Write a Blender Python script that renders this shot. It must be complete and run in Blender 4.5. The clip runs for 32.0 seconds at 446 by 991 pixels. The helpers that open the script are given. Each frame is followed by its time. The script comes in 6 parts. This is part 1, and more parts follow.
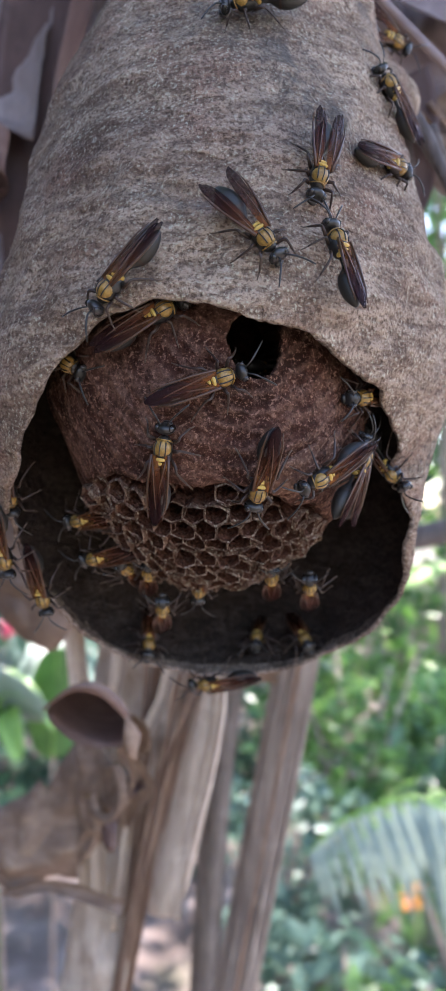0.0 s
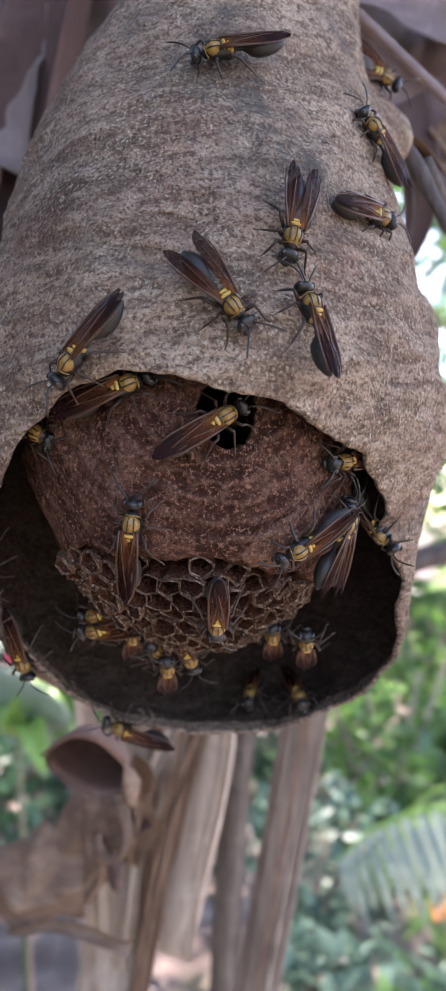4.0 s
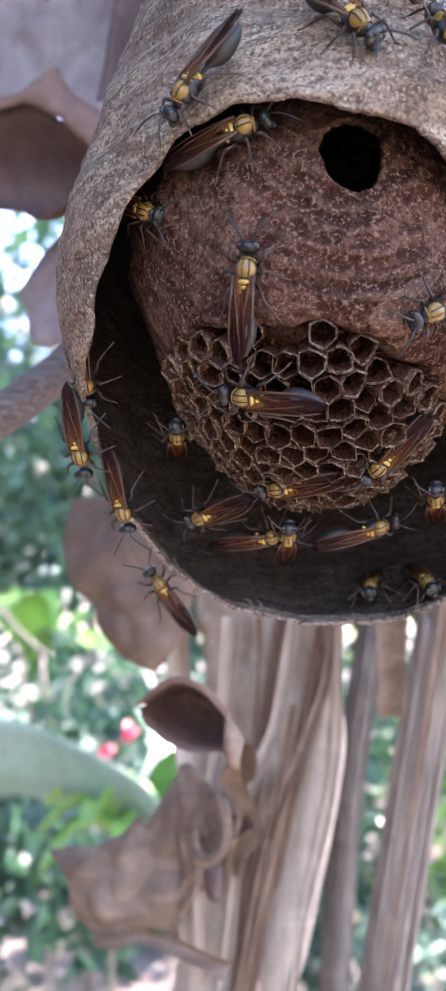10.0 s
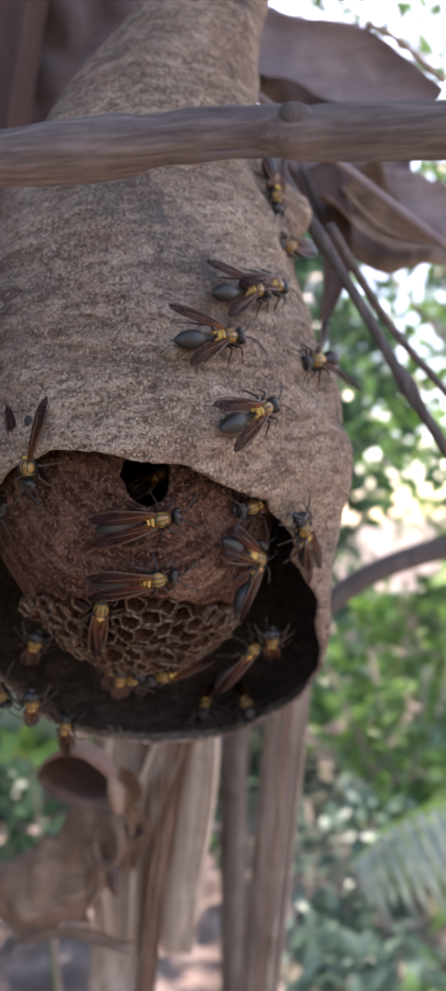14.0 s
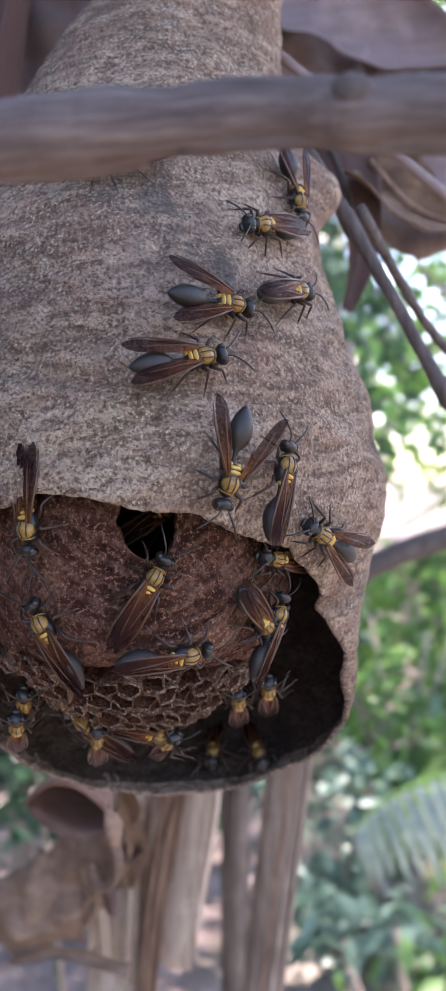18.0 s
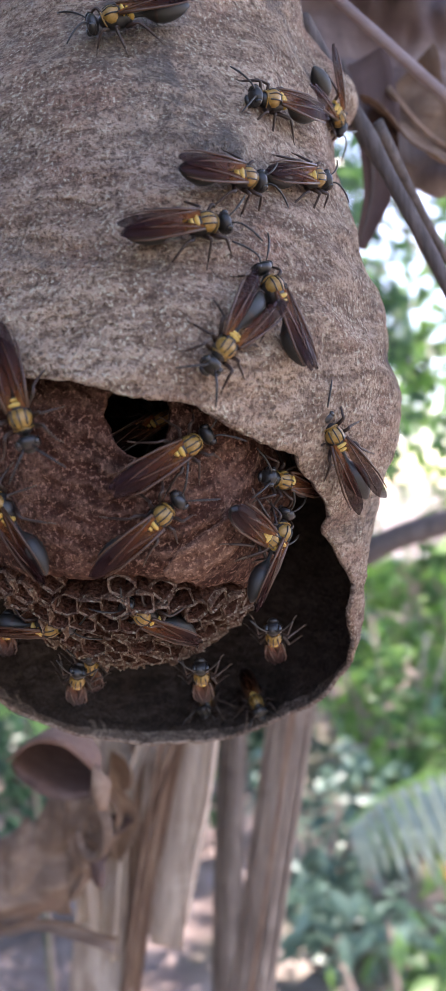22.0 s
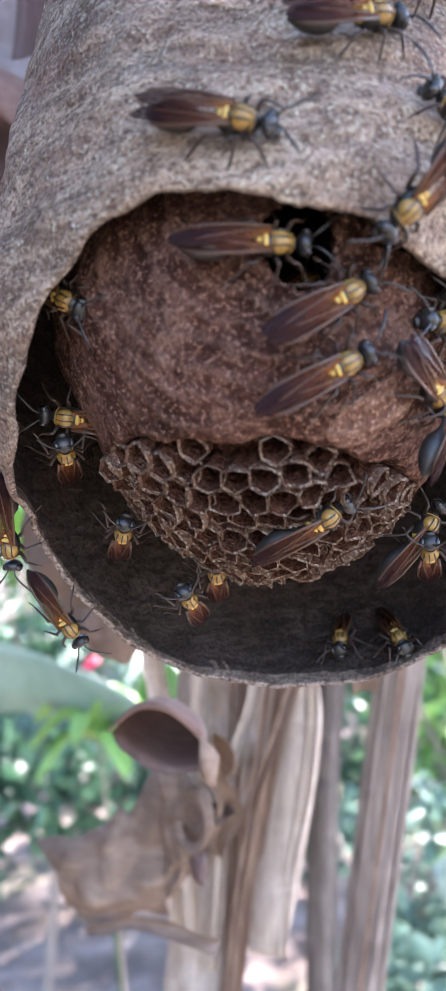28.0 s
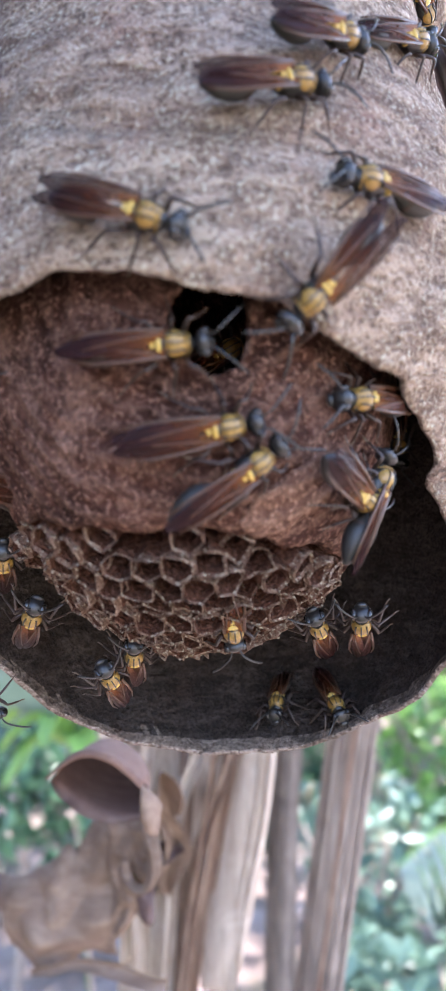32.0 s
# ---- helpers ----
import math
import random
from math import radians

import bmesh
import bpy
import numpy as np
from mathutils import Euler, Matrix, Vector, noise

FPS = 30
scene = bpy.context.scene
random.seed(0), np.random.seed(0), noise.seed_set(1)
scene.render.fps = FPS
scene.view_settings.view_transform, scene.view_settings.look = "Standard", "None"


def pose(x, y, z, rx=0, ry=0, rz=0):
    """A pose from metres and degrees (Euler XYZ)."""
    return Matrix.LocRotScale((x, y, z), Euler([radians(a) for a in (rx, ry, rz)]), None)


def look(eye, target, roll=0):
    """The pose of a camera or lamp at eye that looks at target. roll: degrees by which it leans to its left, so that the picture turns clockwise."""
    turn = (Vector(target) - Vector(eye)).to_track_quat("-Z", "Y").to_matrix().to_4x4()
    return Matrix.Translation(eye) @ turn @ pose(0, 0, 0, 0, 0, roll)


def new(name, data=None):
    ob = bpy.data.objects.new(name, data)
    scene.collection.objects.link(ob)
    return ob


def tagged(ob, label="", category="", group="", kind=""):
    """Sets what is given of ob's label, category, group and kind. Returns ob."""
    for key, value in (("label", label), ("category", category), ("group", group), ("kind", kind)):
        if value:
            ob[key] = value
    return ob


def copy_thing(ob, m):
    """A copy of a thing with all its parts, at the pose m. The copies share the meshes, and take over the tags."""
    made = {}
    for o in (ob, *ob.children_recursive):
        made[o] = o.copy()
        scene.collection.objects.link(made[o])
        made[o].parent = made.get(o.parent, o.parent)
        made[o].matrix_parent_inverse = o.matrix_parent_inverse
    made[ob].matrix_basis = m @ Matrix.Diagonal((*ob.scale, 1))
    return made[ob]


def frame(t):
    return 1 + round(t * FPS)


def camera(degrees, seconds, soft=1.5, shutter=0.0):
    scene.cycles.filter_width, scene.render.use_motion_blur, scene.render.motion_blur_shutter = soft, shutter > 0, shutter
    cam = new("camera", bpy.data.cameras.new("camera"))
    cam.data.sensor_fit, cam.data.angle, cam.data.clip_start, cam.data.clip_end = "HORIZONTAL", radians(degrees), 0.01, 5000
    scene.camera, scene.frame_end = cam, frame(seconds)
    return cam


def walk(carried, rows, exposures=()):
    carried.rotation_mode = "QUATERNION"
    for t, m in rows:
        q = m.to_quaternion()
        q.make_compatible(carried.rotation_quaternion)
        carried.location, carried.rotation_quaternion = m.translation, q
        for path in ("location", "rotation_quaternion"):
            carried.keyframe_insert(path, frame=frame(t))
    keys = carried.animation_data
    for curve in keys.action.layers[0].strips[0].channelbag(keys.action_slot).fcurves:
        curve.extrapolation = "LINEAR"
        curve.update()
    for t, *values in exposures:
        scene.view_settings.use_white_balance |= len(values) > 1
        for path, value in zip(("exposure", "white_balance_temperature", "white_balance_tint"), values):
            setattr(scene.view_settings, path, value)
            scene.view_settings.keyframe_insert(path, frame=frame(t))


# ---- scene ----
cam = camera(31.3, 32.0)
PATH = [
    (0, (0.00094, 0.00135, 1.50105), (-0.0015, 2.0005, 1.5589), 0.04),
    (0.5, (0.00231, 0.00135, 1.50818), (-0.0018, 2.0005, 1.5677), 0.14),
    (1, (0.00653, 0.00099, 1.51643), (0.0248, 1.9989, 1.6058), -0.28),
    (1.5, (0.00664, -0.00346, 1.52324), (0.0220, 1.9943, 1.6160), -0.56),
    (2, (0.00879, -0.00559, 1.51211), (0.0254, 1.9931, 1.5812), -0.03),
    (2.5, (0.01695, 0.00145, 1.51363), (0.0491, 2.0002, 1.5760), -0.84),
    (3, (0.01903, 0.00202, 1.51314), (0.0574, 2.0008, 1.5705), -1.02),
    (3.5, (0.01341, 0.00832, 1.51478), (-0.0162, 2.0069, 1.5830), -1.13),
    (4, (0.00929, 0.00699, 1.51235), (-0.0599, 2.0047, 1.5771), -0.57),
    (4.5, (0.00428, 0.00401, 1.50636), (-0.1132, 1.9998, 1.5595), -0.31),
    (6.5, (-0.00209, 0.01117, 1.49096), (-0.1749, 2.0037, 1.4976), -1.98),
    (7, (-0.00414, 0.01623, 1.48539), (-0.1819, 2.0082, 1.4690), -1.55),
    (7.5, (0.00119, 0.01537, 1.48498), (-0.1646, 2.0085, 1.4770), -2.26),
    (8, (0.00851, 0.01788, 1.48706), (-0.1350, 2.0125, 1.4571), -2.58),
    (8.5, (0.01379, 0.01330, 1.48596), (-0.1673, 2.0049, 1.5111), -1.79),
    (9, (0.01456, 0.00236, 1.48031), (-0.2775, 1.9670, 1.7145), -0.96),
    (9.5, (-0.00148, 0.00555, 1.46992), (-0.3070, 1.9568, 1.7847), 1.54),
    (10, (0.00431, 0.02514, 1.46280), (-0.3033, 1.9706, 1.8100), 0.47),
    (10.5, (0.00720, 0.03798, 1.46135), (-0.2147, 1.9842, 1.8650), -1.56),
    (11, (0.01615, 0.03455, 1.45927), (-0.2094, 1.9489, 1.9926), -0.47),
    (11.5, (0.01803, 0.03352, 1.45761), (-0.2075, 1.9322, 2.0444), -0.52),
    (12, (0.02773, 0.03106, 1.46457), (-0.1821, 1.9529, 1.9770), -3.87),
    (12.5, (0.03049, 0.01875, 1.45824), (-0.1964, 1.9513, 1.9207), -4.47),
    (13, (0.02747, -0.00656, 1.47160), (-0.1771, 1.9444, 1.8612), -5.70),
    (13.5, (0.02842, -0.02101, 1.49992), (-0.0841, 1.9583, 1.7638), -5.96),
    (14, (0.02481, -0.01850, 1.51781), (-0.0444, 1.9784, 1.6056), -4.58),
    (14.5, (0.02250, -0.00261, 1.53134), (-0.0657, 1.9954, 1.5258), -3.59),
    (16.5, (0.03069, 0.00812, 1.53493), (-0.0980, 2.0040, 1.5436), -4.01),
    (17, (0.02596, 0.00901, 1.53531), (-0.0515, 2.0075, 1.5341), -4.26),
    (17.5, (0.02644, 0.00789, 1.53214), (-0.0701, 2.0056, 1.5356), -4.18),
    (18, (0.02266, 0.00552, 1.53277), (-0.0576, 2.0039, 1.5270), -3.97),
    (18.5, (0.02491, 0.00401, 1.53208), (-0.0912, 2.0006, 1.5372), -3.73),
    (19, (0.02040, 0.00654, 1.52914), (-0.0372, 2.0057, 1.5245), -2.83),
    (19.5, (0.02533, 0.00438, 1.53313), (-0.0959, 2.0004, 1.5699), -3.28),
    (20, (0.02297, 0.00253, 1.52858), (-0.0741, 1.9999, 1.5598), -2.32),
    (20.5, (0.01629, 0.00505, 1.52878), (-0.0458, 2.0040, 1.5468), -2.47),
    (21, (0.01504, 0.00651, 1.52455), (-0.0522, 2.0053, 1.5349), -2.98),
    (21.5, (0.01068, 0.01234, 1.52168), (-0.0297, 2.0119, 1.5238), -3.19),
    (22, (0.02190, 0.01756, 1.51821), (-0.0655, 2.0156, 1.5075), -2.68),
    (22.5, (0.01894, 0.00980, 1.51986), (-0.0540, 2.0085, 1.5178), -2.80),
    (23, (0.01131, 0.01326, 1.51310), (-0.0359, 2.0120, 1.4613), -2.48),
    (23.5, (0.02055, 0.00976, 1.51374), (-0.0595, 2.0077, 1.4697), -2.65),
    (24, (0.01534, 0.01040, 1.50552), (-0.0827, 2.0074, 1.4567), -2.52),
    (24.5, (0.01831, 0.00937, 1.50339), (-0.0875, 2.0057, 1.4443), -2.66),
    (25, (0.01490, 0.00195, 1.50515), (-0.0800, 1.9989, 1.4487), -2.25),
    (25.5, (0.01163, -0.00392, 1.50274), (-0.1822, 1.9864, 1.5381), -2.39),
    (27.5, (0.00839, 0.03373, 1.49061), (-0.2618, 2.0146, 1.5455), -1.85),
    (28, (0.00673, 0.03339, 1.49555), (-0.2377, 2.0166, 1.5801), -3.23),
    (28.5, (0.00647, 0.03317, 1.50375), (-0.2451, 2.0140, 1.6175), -3.26),
    (29, (0.01190, 0.03094, 1.50578), (-0.2261, 2.0133, 1.6231), -3.91),
    (29.5, (0.01564, 0.02733, 1.50703), (-0.2344, 2.0081, 1.6257), -3.80),
    (30, (0.01653, 0.02520, 1.50308), (-0.2304, 2.0063, 1.6230), -3.69),
    (30.5, (0.01599, 0.02620, 1.50484), (-0.2213, 2.0094, 1.6068), -3.84),
    (31, (0.01641, 0.03367, 1.50433), (-0.1807, 2.0228, 1.5703), -3.42),
    (31.5, (0.01234, 0.04078, 1.50388), (-0.1728, 2.0314, 1.5592), -3.03),
    (32, (0.01444, 0.04015, 1.50676), (-0.1682, 2.0305, 1.5790), -2.93),
]
walk(cam, [(t, look(eye, target, roll)) for t, eye, target, roll in PATH], [(0.0, 2.49, 6400, 21), (1.5, 2.43, 6500, 22), (3.0, 1.99, 7150, 28), (4.0, 2.44, 6850, 25), (7.0, 2.9, 6150, 25), (8.0, 2.78, 6100, 22), (10.0, 3.14, 6300, 24), (11.0, 3.23, 6400, 24), (12.0, 2.83, 6600, 24), (13.0, 2.76, 6600, 26), (14.0, 2.08, 7250, 28), (17.0, 2.38, 6650, 27), (22.0, 2.38, 6700, 27), (23.5, 2.49, 6650, 27), (25.0, 2.3, 6550, 26), (28.0, 3.24, 6200, 21), (32.0, 3.31, 6200, 22)])
cam.data.dof.use_dof = True
cam.data.dof.focus_distance = 0.124
cam.data.dof.aperture_fstop = 36.0

# ---------------------------------------------------------------- light
world = bpy.data.worlds.new("world")
scene.world = world
world.use_nodes = True
wn = world.node_tree.nodes
sky = wn.new("ShaderNodeTexSky")
sky.sky_type = "NISHITA"
sky.sun_disc = False
SUN_EL, SUN_AZ = radians(56), radians(28)
sky.sun_elevation, sky.sun_rotation = SUN_EL, SUN_AZ
world.node_tree.links.new(sky.outputs[0], wn["Background"].inputs[0])
wn["Background"].inputs[1].default_value = 0.15
sun = new("sun", bpy.data.lights.new("sun", "SUN"))
sun.data.energy, sun.data.angle, sun.data.color = 4.0, radians(0.53), (1.0, 0.95, 0.86)
toward = Vector((math.sin(SUN_AZ) * math.cos(SUN_EL), math.cos(SUN_AZ) * math.cos(SUN_EL), math.sin(SUN_EL)))
sun.matrix_world = look(toward * 20, (0, 0, 0))


# ---------------------------------------------------------------- materials
class Mat:
    """A node material with a few short ways to write noise and ramps."""

    def __init__(self, name, rough=0.7, space="Object", scale=(1, 1, 1)):
        self.m = bpy.data.materials.new(name)
        self.m.use_nodes = True
        self.nt = self.m.node_tree
        self.b = self.nt.nodes["Principled BSDF"]
        self.b.inputs["Roughness"].default_value = rough
        tc = self.nt.nodes.new("ShaderNodeTexCoord")
        mp = self.nt.nodes.new("ShaderNodeMapping")
        mp.inputs["Scale"].default_value = scale
        self.link(tc.outputs[space], mp.inputs[0])
        self.co = mp.outputs[0]

    def link(self, a, b):
        self.nt.links.new(a, b)

    def map(self, scale):
        mp = self.nt.nodes.new("ShaderNodeMapping")
        mp.inputs["Scale"].default_value = scale
        self.link(self.co, mp.inputs[0])
        return mp.outputs[0]

    def noise(self, scale, detail=4.0, rough=0.55, dist=0.0, co=None):
        n = self.nt.nodes.new("ShaderNodeTexNoise")
        n.inputs["Scale"].default_value, n.inputs["Detail"].default_value = scale, detail
        n.inputs["Roughness"].default_value, n.inputs["Distortion"].default_value = rough, dist
        self.link(co or self.co, n.inputs["Vector"])
        return n.outputs[0]

    def wave(self, scale, dist, dscale, direction="Z", co=None, detail=3.0):
        n = self.nt.nodes.new("ShaderNodeTexWave")
        n.bands_direction = direction
        n.inputs["Scale"].default_value, n.inputs["Distortion"].default_value = scale, dist
        n.inputs["Detail Scale"].default_value, n.inputs["Detail"].default_value = dscale, detail
        self.link(co or self.co, n.inputs["Vector"])
        return n.outputs[1]

    def rings(self, center, scale):
        mp = self.nt.nodes.new("ShaderNodeMapping")
        mp.inputs["Location"].default_value = tuple(-c for c in center)
        self.link(self.co, mp.inputs[0])
        n = self.nt.nodes.new("ShaderNodeTexWave")
        n.wave_type, n.rings_direction = "RINGS", "SPHERICAL"
        n.inputs["Scale"].default_value, n.inputs["Distortion"].default_value = scale, 9.0
        n.inputs["Detail Scale"].default_value, n.inputs["Detail"].default_value = 0.8, 4.0
        self.link(mp.outputs[0], n.inputs["Vector"])
        return n.outputs[1]

    def ramp(self, fac, *stops):
        r = self.nt.nodes.new("ShaderNodeValToRGB")
        e = r.color_ramp.elements
        while len(e) < len(stops):
            e.new(0.5)
        for k, (p, c) in zip(e, stops):
            k.position, k.color = p, (*c, 1) if len(c) == 3 else c
        self.link(fac, r.inputs[0])
        return r.outputs[0]

    def mix(self, fac, a, b, mode="MIX"):
        n = self.nt.nodes.new("ShaderNodeMix")
        n.data_type, n.blend_type = "RGBA", mode
        for v, s in ((fac, 0), (a, 6), (b, 7)):
            if hasattr(v, "links"):
                self.link(v, n.inputs[s])
            elif s == 0:
                n.inputs[0].default_value = v
            else:
                n.inputs[s].default_value = (*v, 1)
        return n.outputs[2]

    def island(self):
        return self.nt.nodes.new("ShaderNodeNewGeometry").outputs["Random Per Island"]

    def color(self, c):
        if hasattr(c, "links"):
            self.link(c, self.b.inputs["Base Color"])
        else:
            self.b.inputs["Base Color"].default_value = (*c, 1)
        return self

    def bump(self, h, dist, strength=1.0):
        n = self.nt.nodes.new("ShaderNodeBump")
        n.inputs["Strength"].default_value, n.inputs["Distance"].default_value = strength, dist
        if self.b.inputs["Normal"].is_linked:
            self.link(self.b.inputs["Normal"].links[0].from_socket, n.inputs["Normal"])
        self.link(h, n.inputs["Height"])
        self.link(n.outputs[0], self.b.inputs["Normal"])
        return self

    def put(self, **kw):
        for k, v in kw.items():
            s = self.b.inputs[k.replace("_", " ")]
            if hasattr(v, "links"):
                self.link(v, s)
            else:
                s.default_value = v
        return self


def paper(name, dark, mid, pale, red, band, fleck=0.5, stain=False):
    """Chewed-fibre carton: growth bands, fine fibre flecks, redder patches."""
    k = Mat(name, 0.9)
    big = k.noise(38, 5, 0.6, 0.6)
    fine = k.noise(1700, 2, 0.6)
    mid_n = k.noise(520, 4, 0.65, 0.5, k.map((0.75, 0.75, 1.3)))
    w = k.noise(band, 4, 0.6, 1.2, k.map((0.24, 0.24, 1.0)))
    base = k.ramp(big, (0.30, dark), (0.50, mid), (0.72, pale))
    base = k.mix(k.ramp(w, (0.46, (0, 0, 0)), (0.60, (0.6, 0.6, 0.6))), base, pale)
    base = k.mix(k.ramp(w, (0.38, (0.5, 0.5, 0.5)), (0.48, (0, 0, 0))), base, dark)
    base = k.mix(k.ramp(k.noise(55, 4, 0.6, 0.4), (0.50, (0, 0, 0)), (0.68, (0.75, 0.75, 0.75))), base, red)
    base = k.mix(k.ramp(mid_n, (0.38, (0.8, 0.8, 0.8)), (0.52, (0, 0, 0))), base, dark)
    base = k.mix(k.ramp(k.noise(900, 3, 0.7), (0.54, (0, 0, 0)), (0.68, (0.4, 0.4, 0.4))), base, pale)
    patchy = k.ramp(k.noise(140, 3, 0.6, 0.8), (0.35, (0.25, 0.25, 0.25)), (0.65, (1, 1, 1)))
    fl = k.ramp(fine, (0.55, (0, 0, 0)), (0.68, (fleck * 1.3,) * 3))
    base = k.mix(k.mix(1.0, fl, patchy, "MULTIPLY"), base, tuple(min(0.6, 1.6 * c + 0.04) for c in pale))
    base = k.mix(k.ramp(fine, (0.36, (0.6, 0.6, 0.6)), (0.46, (0, 0, 0))), base, tuple(c * 0.5 for c in dark))
    if stain:
        soot = k.mix(1.0, k.ramp(k.noise(26, 4, 0.6, 0.5), (0.56, (0, 0, 0)), (0.68, (0.8, 0.8, 0.8))), k.ramp(k.noise(210, 4, 0.7), (0.4, (0.2, 0.2, 0.2)), (0.6, (1, 1, 1))), "MULTIPLY")
        base = k.mix(soot, base, (0.075, 0.070, 0.066))
    k.color(base).put(Specular_IOR_Level=0.12)
    k.bump(w, 0.0012, 0.6).bump(mid_n, 0.0011, 0.9).bump(k.noise(1000, 3, 0.7), 0.0007, 0.9).bump(fine, 0.0005, 1.0)
    return k.m


M_PAPER = paper("nest_paper", (0.125, 0.083, 0.061), (0.265, 0.184, 0.133), (0.44, 0.333, 0.248), (0.25, 0.14, 0.102), 330, 0.5, stain=True)
# Cavity shade is put into this paper's colour; the next one is its lit margin.
M_PAPER_IN_SHADE = paper("nest_paper_inside_shade", (0.020, 0.0145, 0.0115), (0.041, 0.030, 0.024), (0.08, 0.06, 0.048), (0.052, 0.033, 0.024), 420, 0.15)
M_LIP_LIT = paper("lip_paper_inside_lit", (0.07, 0.052, 0.040), (0.14, 0.105, 0.082), (0.24, 0.19, 0.15), (0.13, 0.085, 0.063), 420, 0.3)
M_EDGE = paper("torn_edge_paper", (0.11, 0.08, 0.064), (0.21, 0.16, 0.13), (0.40, 0.32, 0.27), (0.2, 0.12, 0.095), 420, 0.5)
# Pit shade and light on the rims are put into these two cell colours.
M_CELL = paper("cell_pit_paper_shade", (0.034, 0.0125, 0.0075), (0.072, 0.027, 0.0155), (0.13, 0.062, 0.038), (0.08, 0.026, 0.015), 500, 0.25)
M_CELL_RIM = paper("cell_rim_paper_lit", (0.085, 0.042, 0.026), (0.175, 0.105, 0.074), (0.47, 0.355, 0.26), (0.12, 0.056, 0.038), 90, 0.4)


def grainy(name, dark, mid, pale, rim=False):
    """Inner carton: fine grains, soft cloudy patches, faint arcs round the passage hole."""
    k = Mat(name, 0.8)
    cloud = k.noise(70, 4, 0.6, 0.6)
    grain = k.noise(1500, 3, 0.75)
    mid_g = k.noise(480, 4, 0.7)
    arc = k.rings((0.004, 0.127, 1.536), 95.0)
    fine_arc = k.rings((0.010, 0.127, 1.524), 260.0)
    base = k.ramp(cloud, (0.36, dark), (0.5, mid), (0.66, tuple(0.4 * a + 0.6 * b for a, b in zip(mid, pale))))
    base = k.mix(k.ramp(arc, (0.55, (0, 0, 0)), (0.97, (0.36, 0.36, 0.36))), base, pale)
    base = k.mix(k.ramp(fine_arc, (0.5, (0, 0, 0)), (1.0, (0.2, 0.2, 0.2))), base, dark)
    base = k.mix(k.ramp(mid_g, (0.36, (0.7, 0.7, 0.7)), (0.5, (0, 0, 0))), base, dark)
    base = k.mix(k.ramp(mid_g, (0.54, (0, 0, 0)), (0.66, (0.55, 0.55, 0.55))), base, pale)
    base = k.mix(k.ramp(grain, (0.54, (0, 0, 0)), (0.64, (0.75, 0.75, 0.75))), base, tuple(c * 1.5 for c in pale))
    base = k.mix(k.ramp(grain, (0.34, (0.7, 0.7, 0.7)), (0.45, (0, 0, 0))), base, tuple(c * 0.5 for c in dark))
    k.color(base).put(Specular_IOR_Level=0.12).bump(arc, 0.0011, 0.6).bump(mid_g, 0.0009, 0.9).bump(grain, 0.0006, 1.0)
    return k.m


M_DOME = grainy("inner_paper", (0.030, 0.0115, 0.0075), (0.070, 0.027, 0.0175), (0.20, 0.112, 0.080))
M_CAP = grainy("cap_paper", (0.09, 0.042, 0.028), (0.15, 0.076, 0.05), (0.25, 0.15, 0.105))


def chitin(name, c, rough, noise_amount=0.35, coat=0.0):
    k = Mat(name, rough)
    n = k.noise(1800, 3, 0.6)
    k.color(k.mix(k.ramp(n, (0.35, (0, 0, 0)), (0.7, (noise_amount,) * 3)), c, tuple(min(1, v * 1.9 + 0.006) for v in c)))
    k.bump(k.noise(5200, 2, 0.6), 0.00004, 0.6).put(Coat_Weight=coat)
    return k.m


M_BLACK = chitin("black_cuticle", (0.012, 0.0105, 0.0095), 0.36)
M_GASTER = chitin("dark_gaster", (0.014, 0.0125, 0.0105), 0.5)
M_GOLD = chitin("golden_cuticle", (0.175, 0.10, 0.021), 0.34, 1.0, 0.0)
M_YELLOW = chitin("yellow_cuticle", (0.42, 0.275, 0.06), 0.4, 0.6)
M_LEG = chitin("brown_leg", (0.026, 0.013, 0.008), 0.5)
M_TARSUS = chitin("pale_tarsus", (0.07, 0.044, 0.027), 0.5)
M_EYE = chitin("compound_eye", (0.018, 0.016, 0.015), 0.16)

k = Mat("wing_membrane", 0.28)
wn_ = k.noise(700, 3, 0.6)
sep = k.nt.nodes.new("ShaderNodeSeparateXYZ")
k.link(k.map((-75.0, 1, 1)), sep.inputs[0])
wing_col = k.ramp(sep.outputs[0], (0.0, (0.21, 0.075, 0.022)), (0.28, (0.075, 0.022, 0.009)), (0.6, (0.023, 0.007, 0.006)), (1.0, (0.014, 0.0055, 0.008)))
k.color(k.mix(k.ramp(wn_, (0.35, (0, 0, 0)), (0.7, (0.5, 0.5, 0.5))), wing_col, (0.010, 0.005, 0.004)))
k.bump(k.wave(420, 2.0, 1.0, "Y"), 0.0003, 0.6)
k.put(Alpha=0.84, Specular_IOR_Level=0.08, Specular_Tint=(1.0, 0.82, 0.86, 1.0))
M_WING = k.m
M_VEIN = chitin("wing_vein", (0.05, 0.02, 0.008), 0.35)


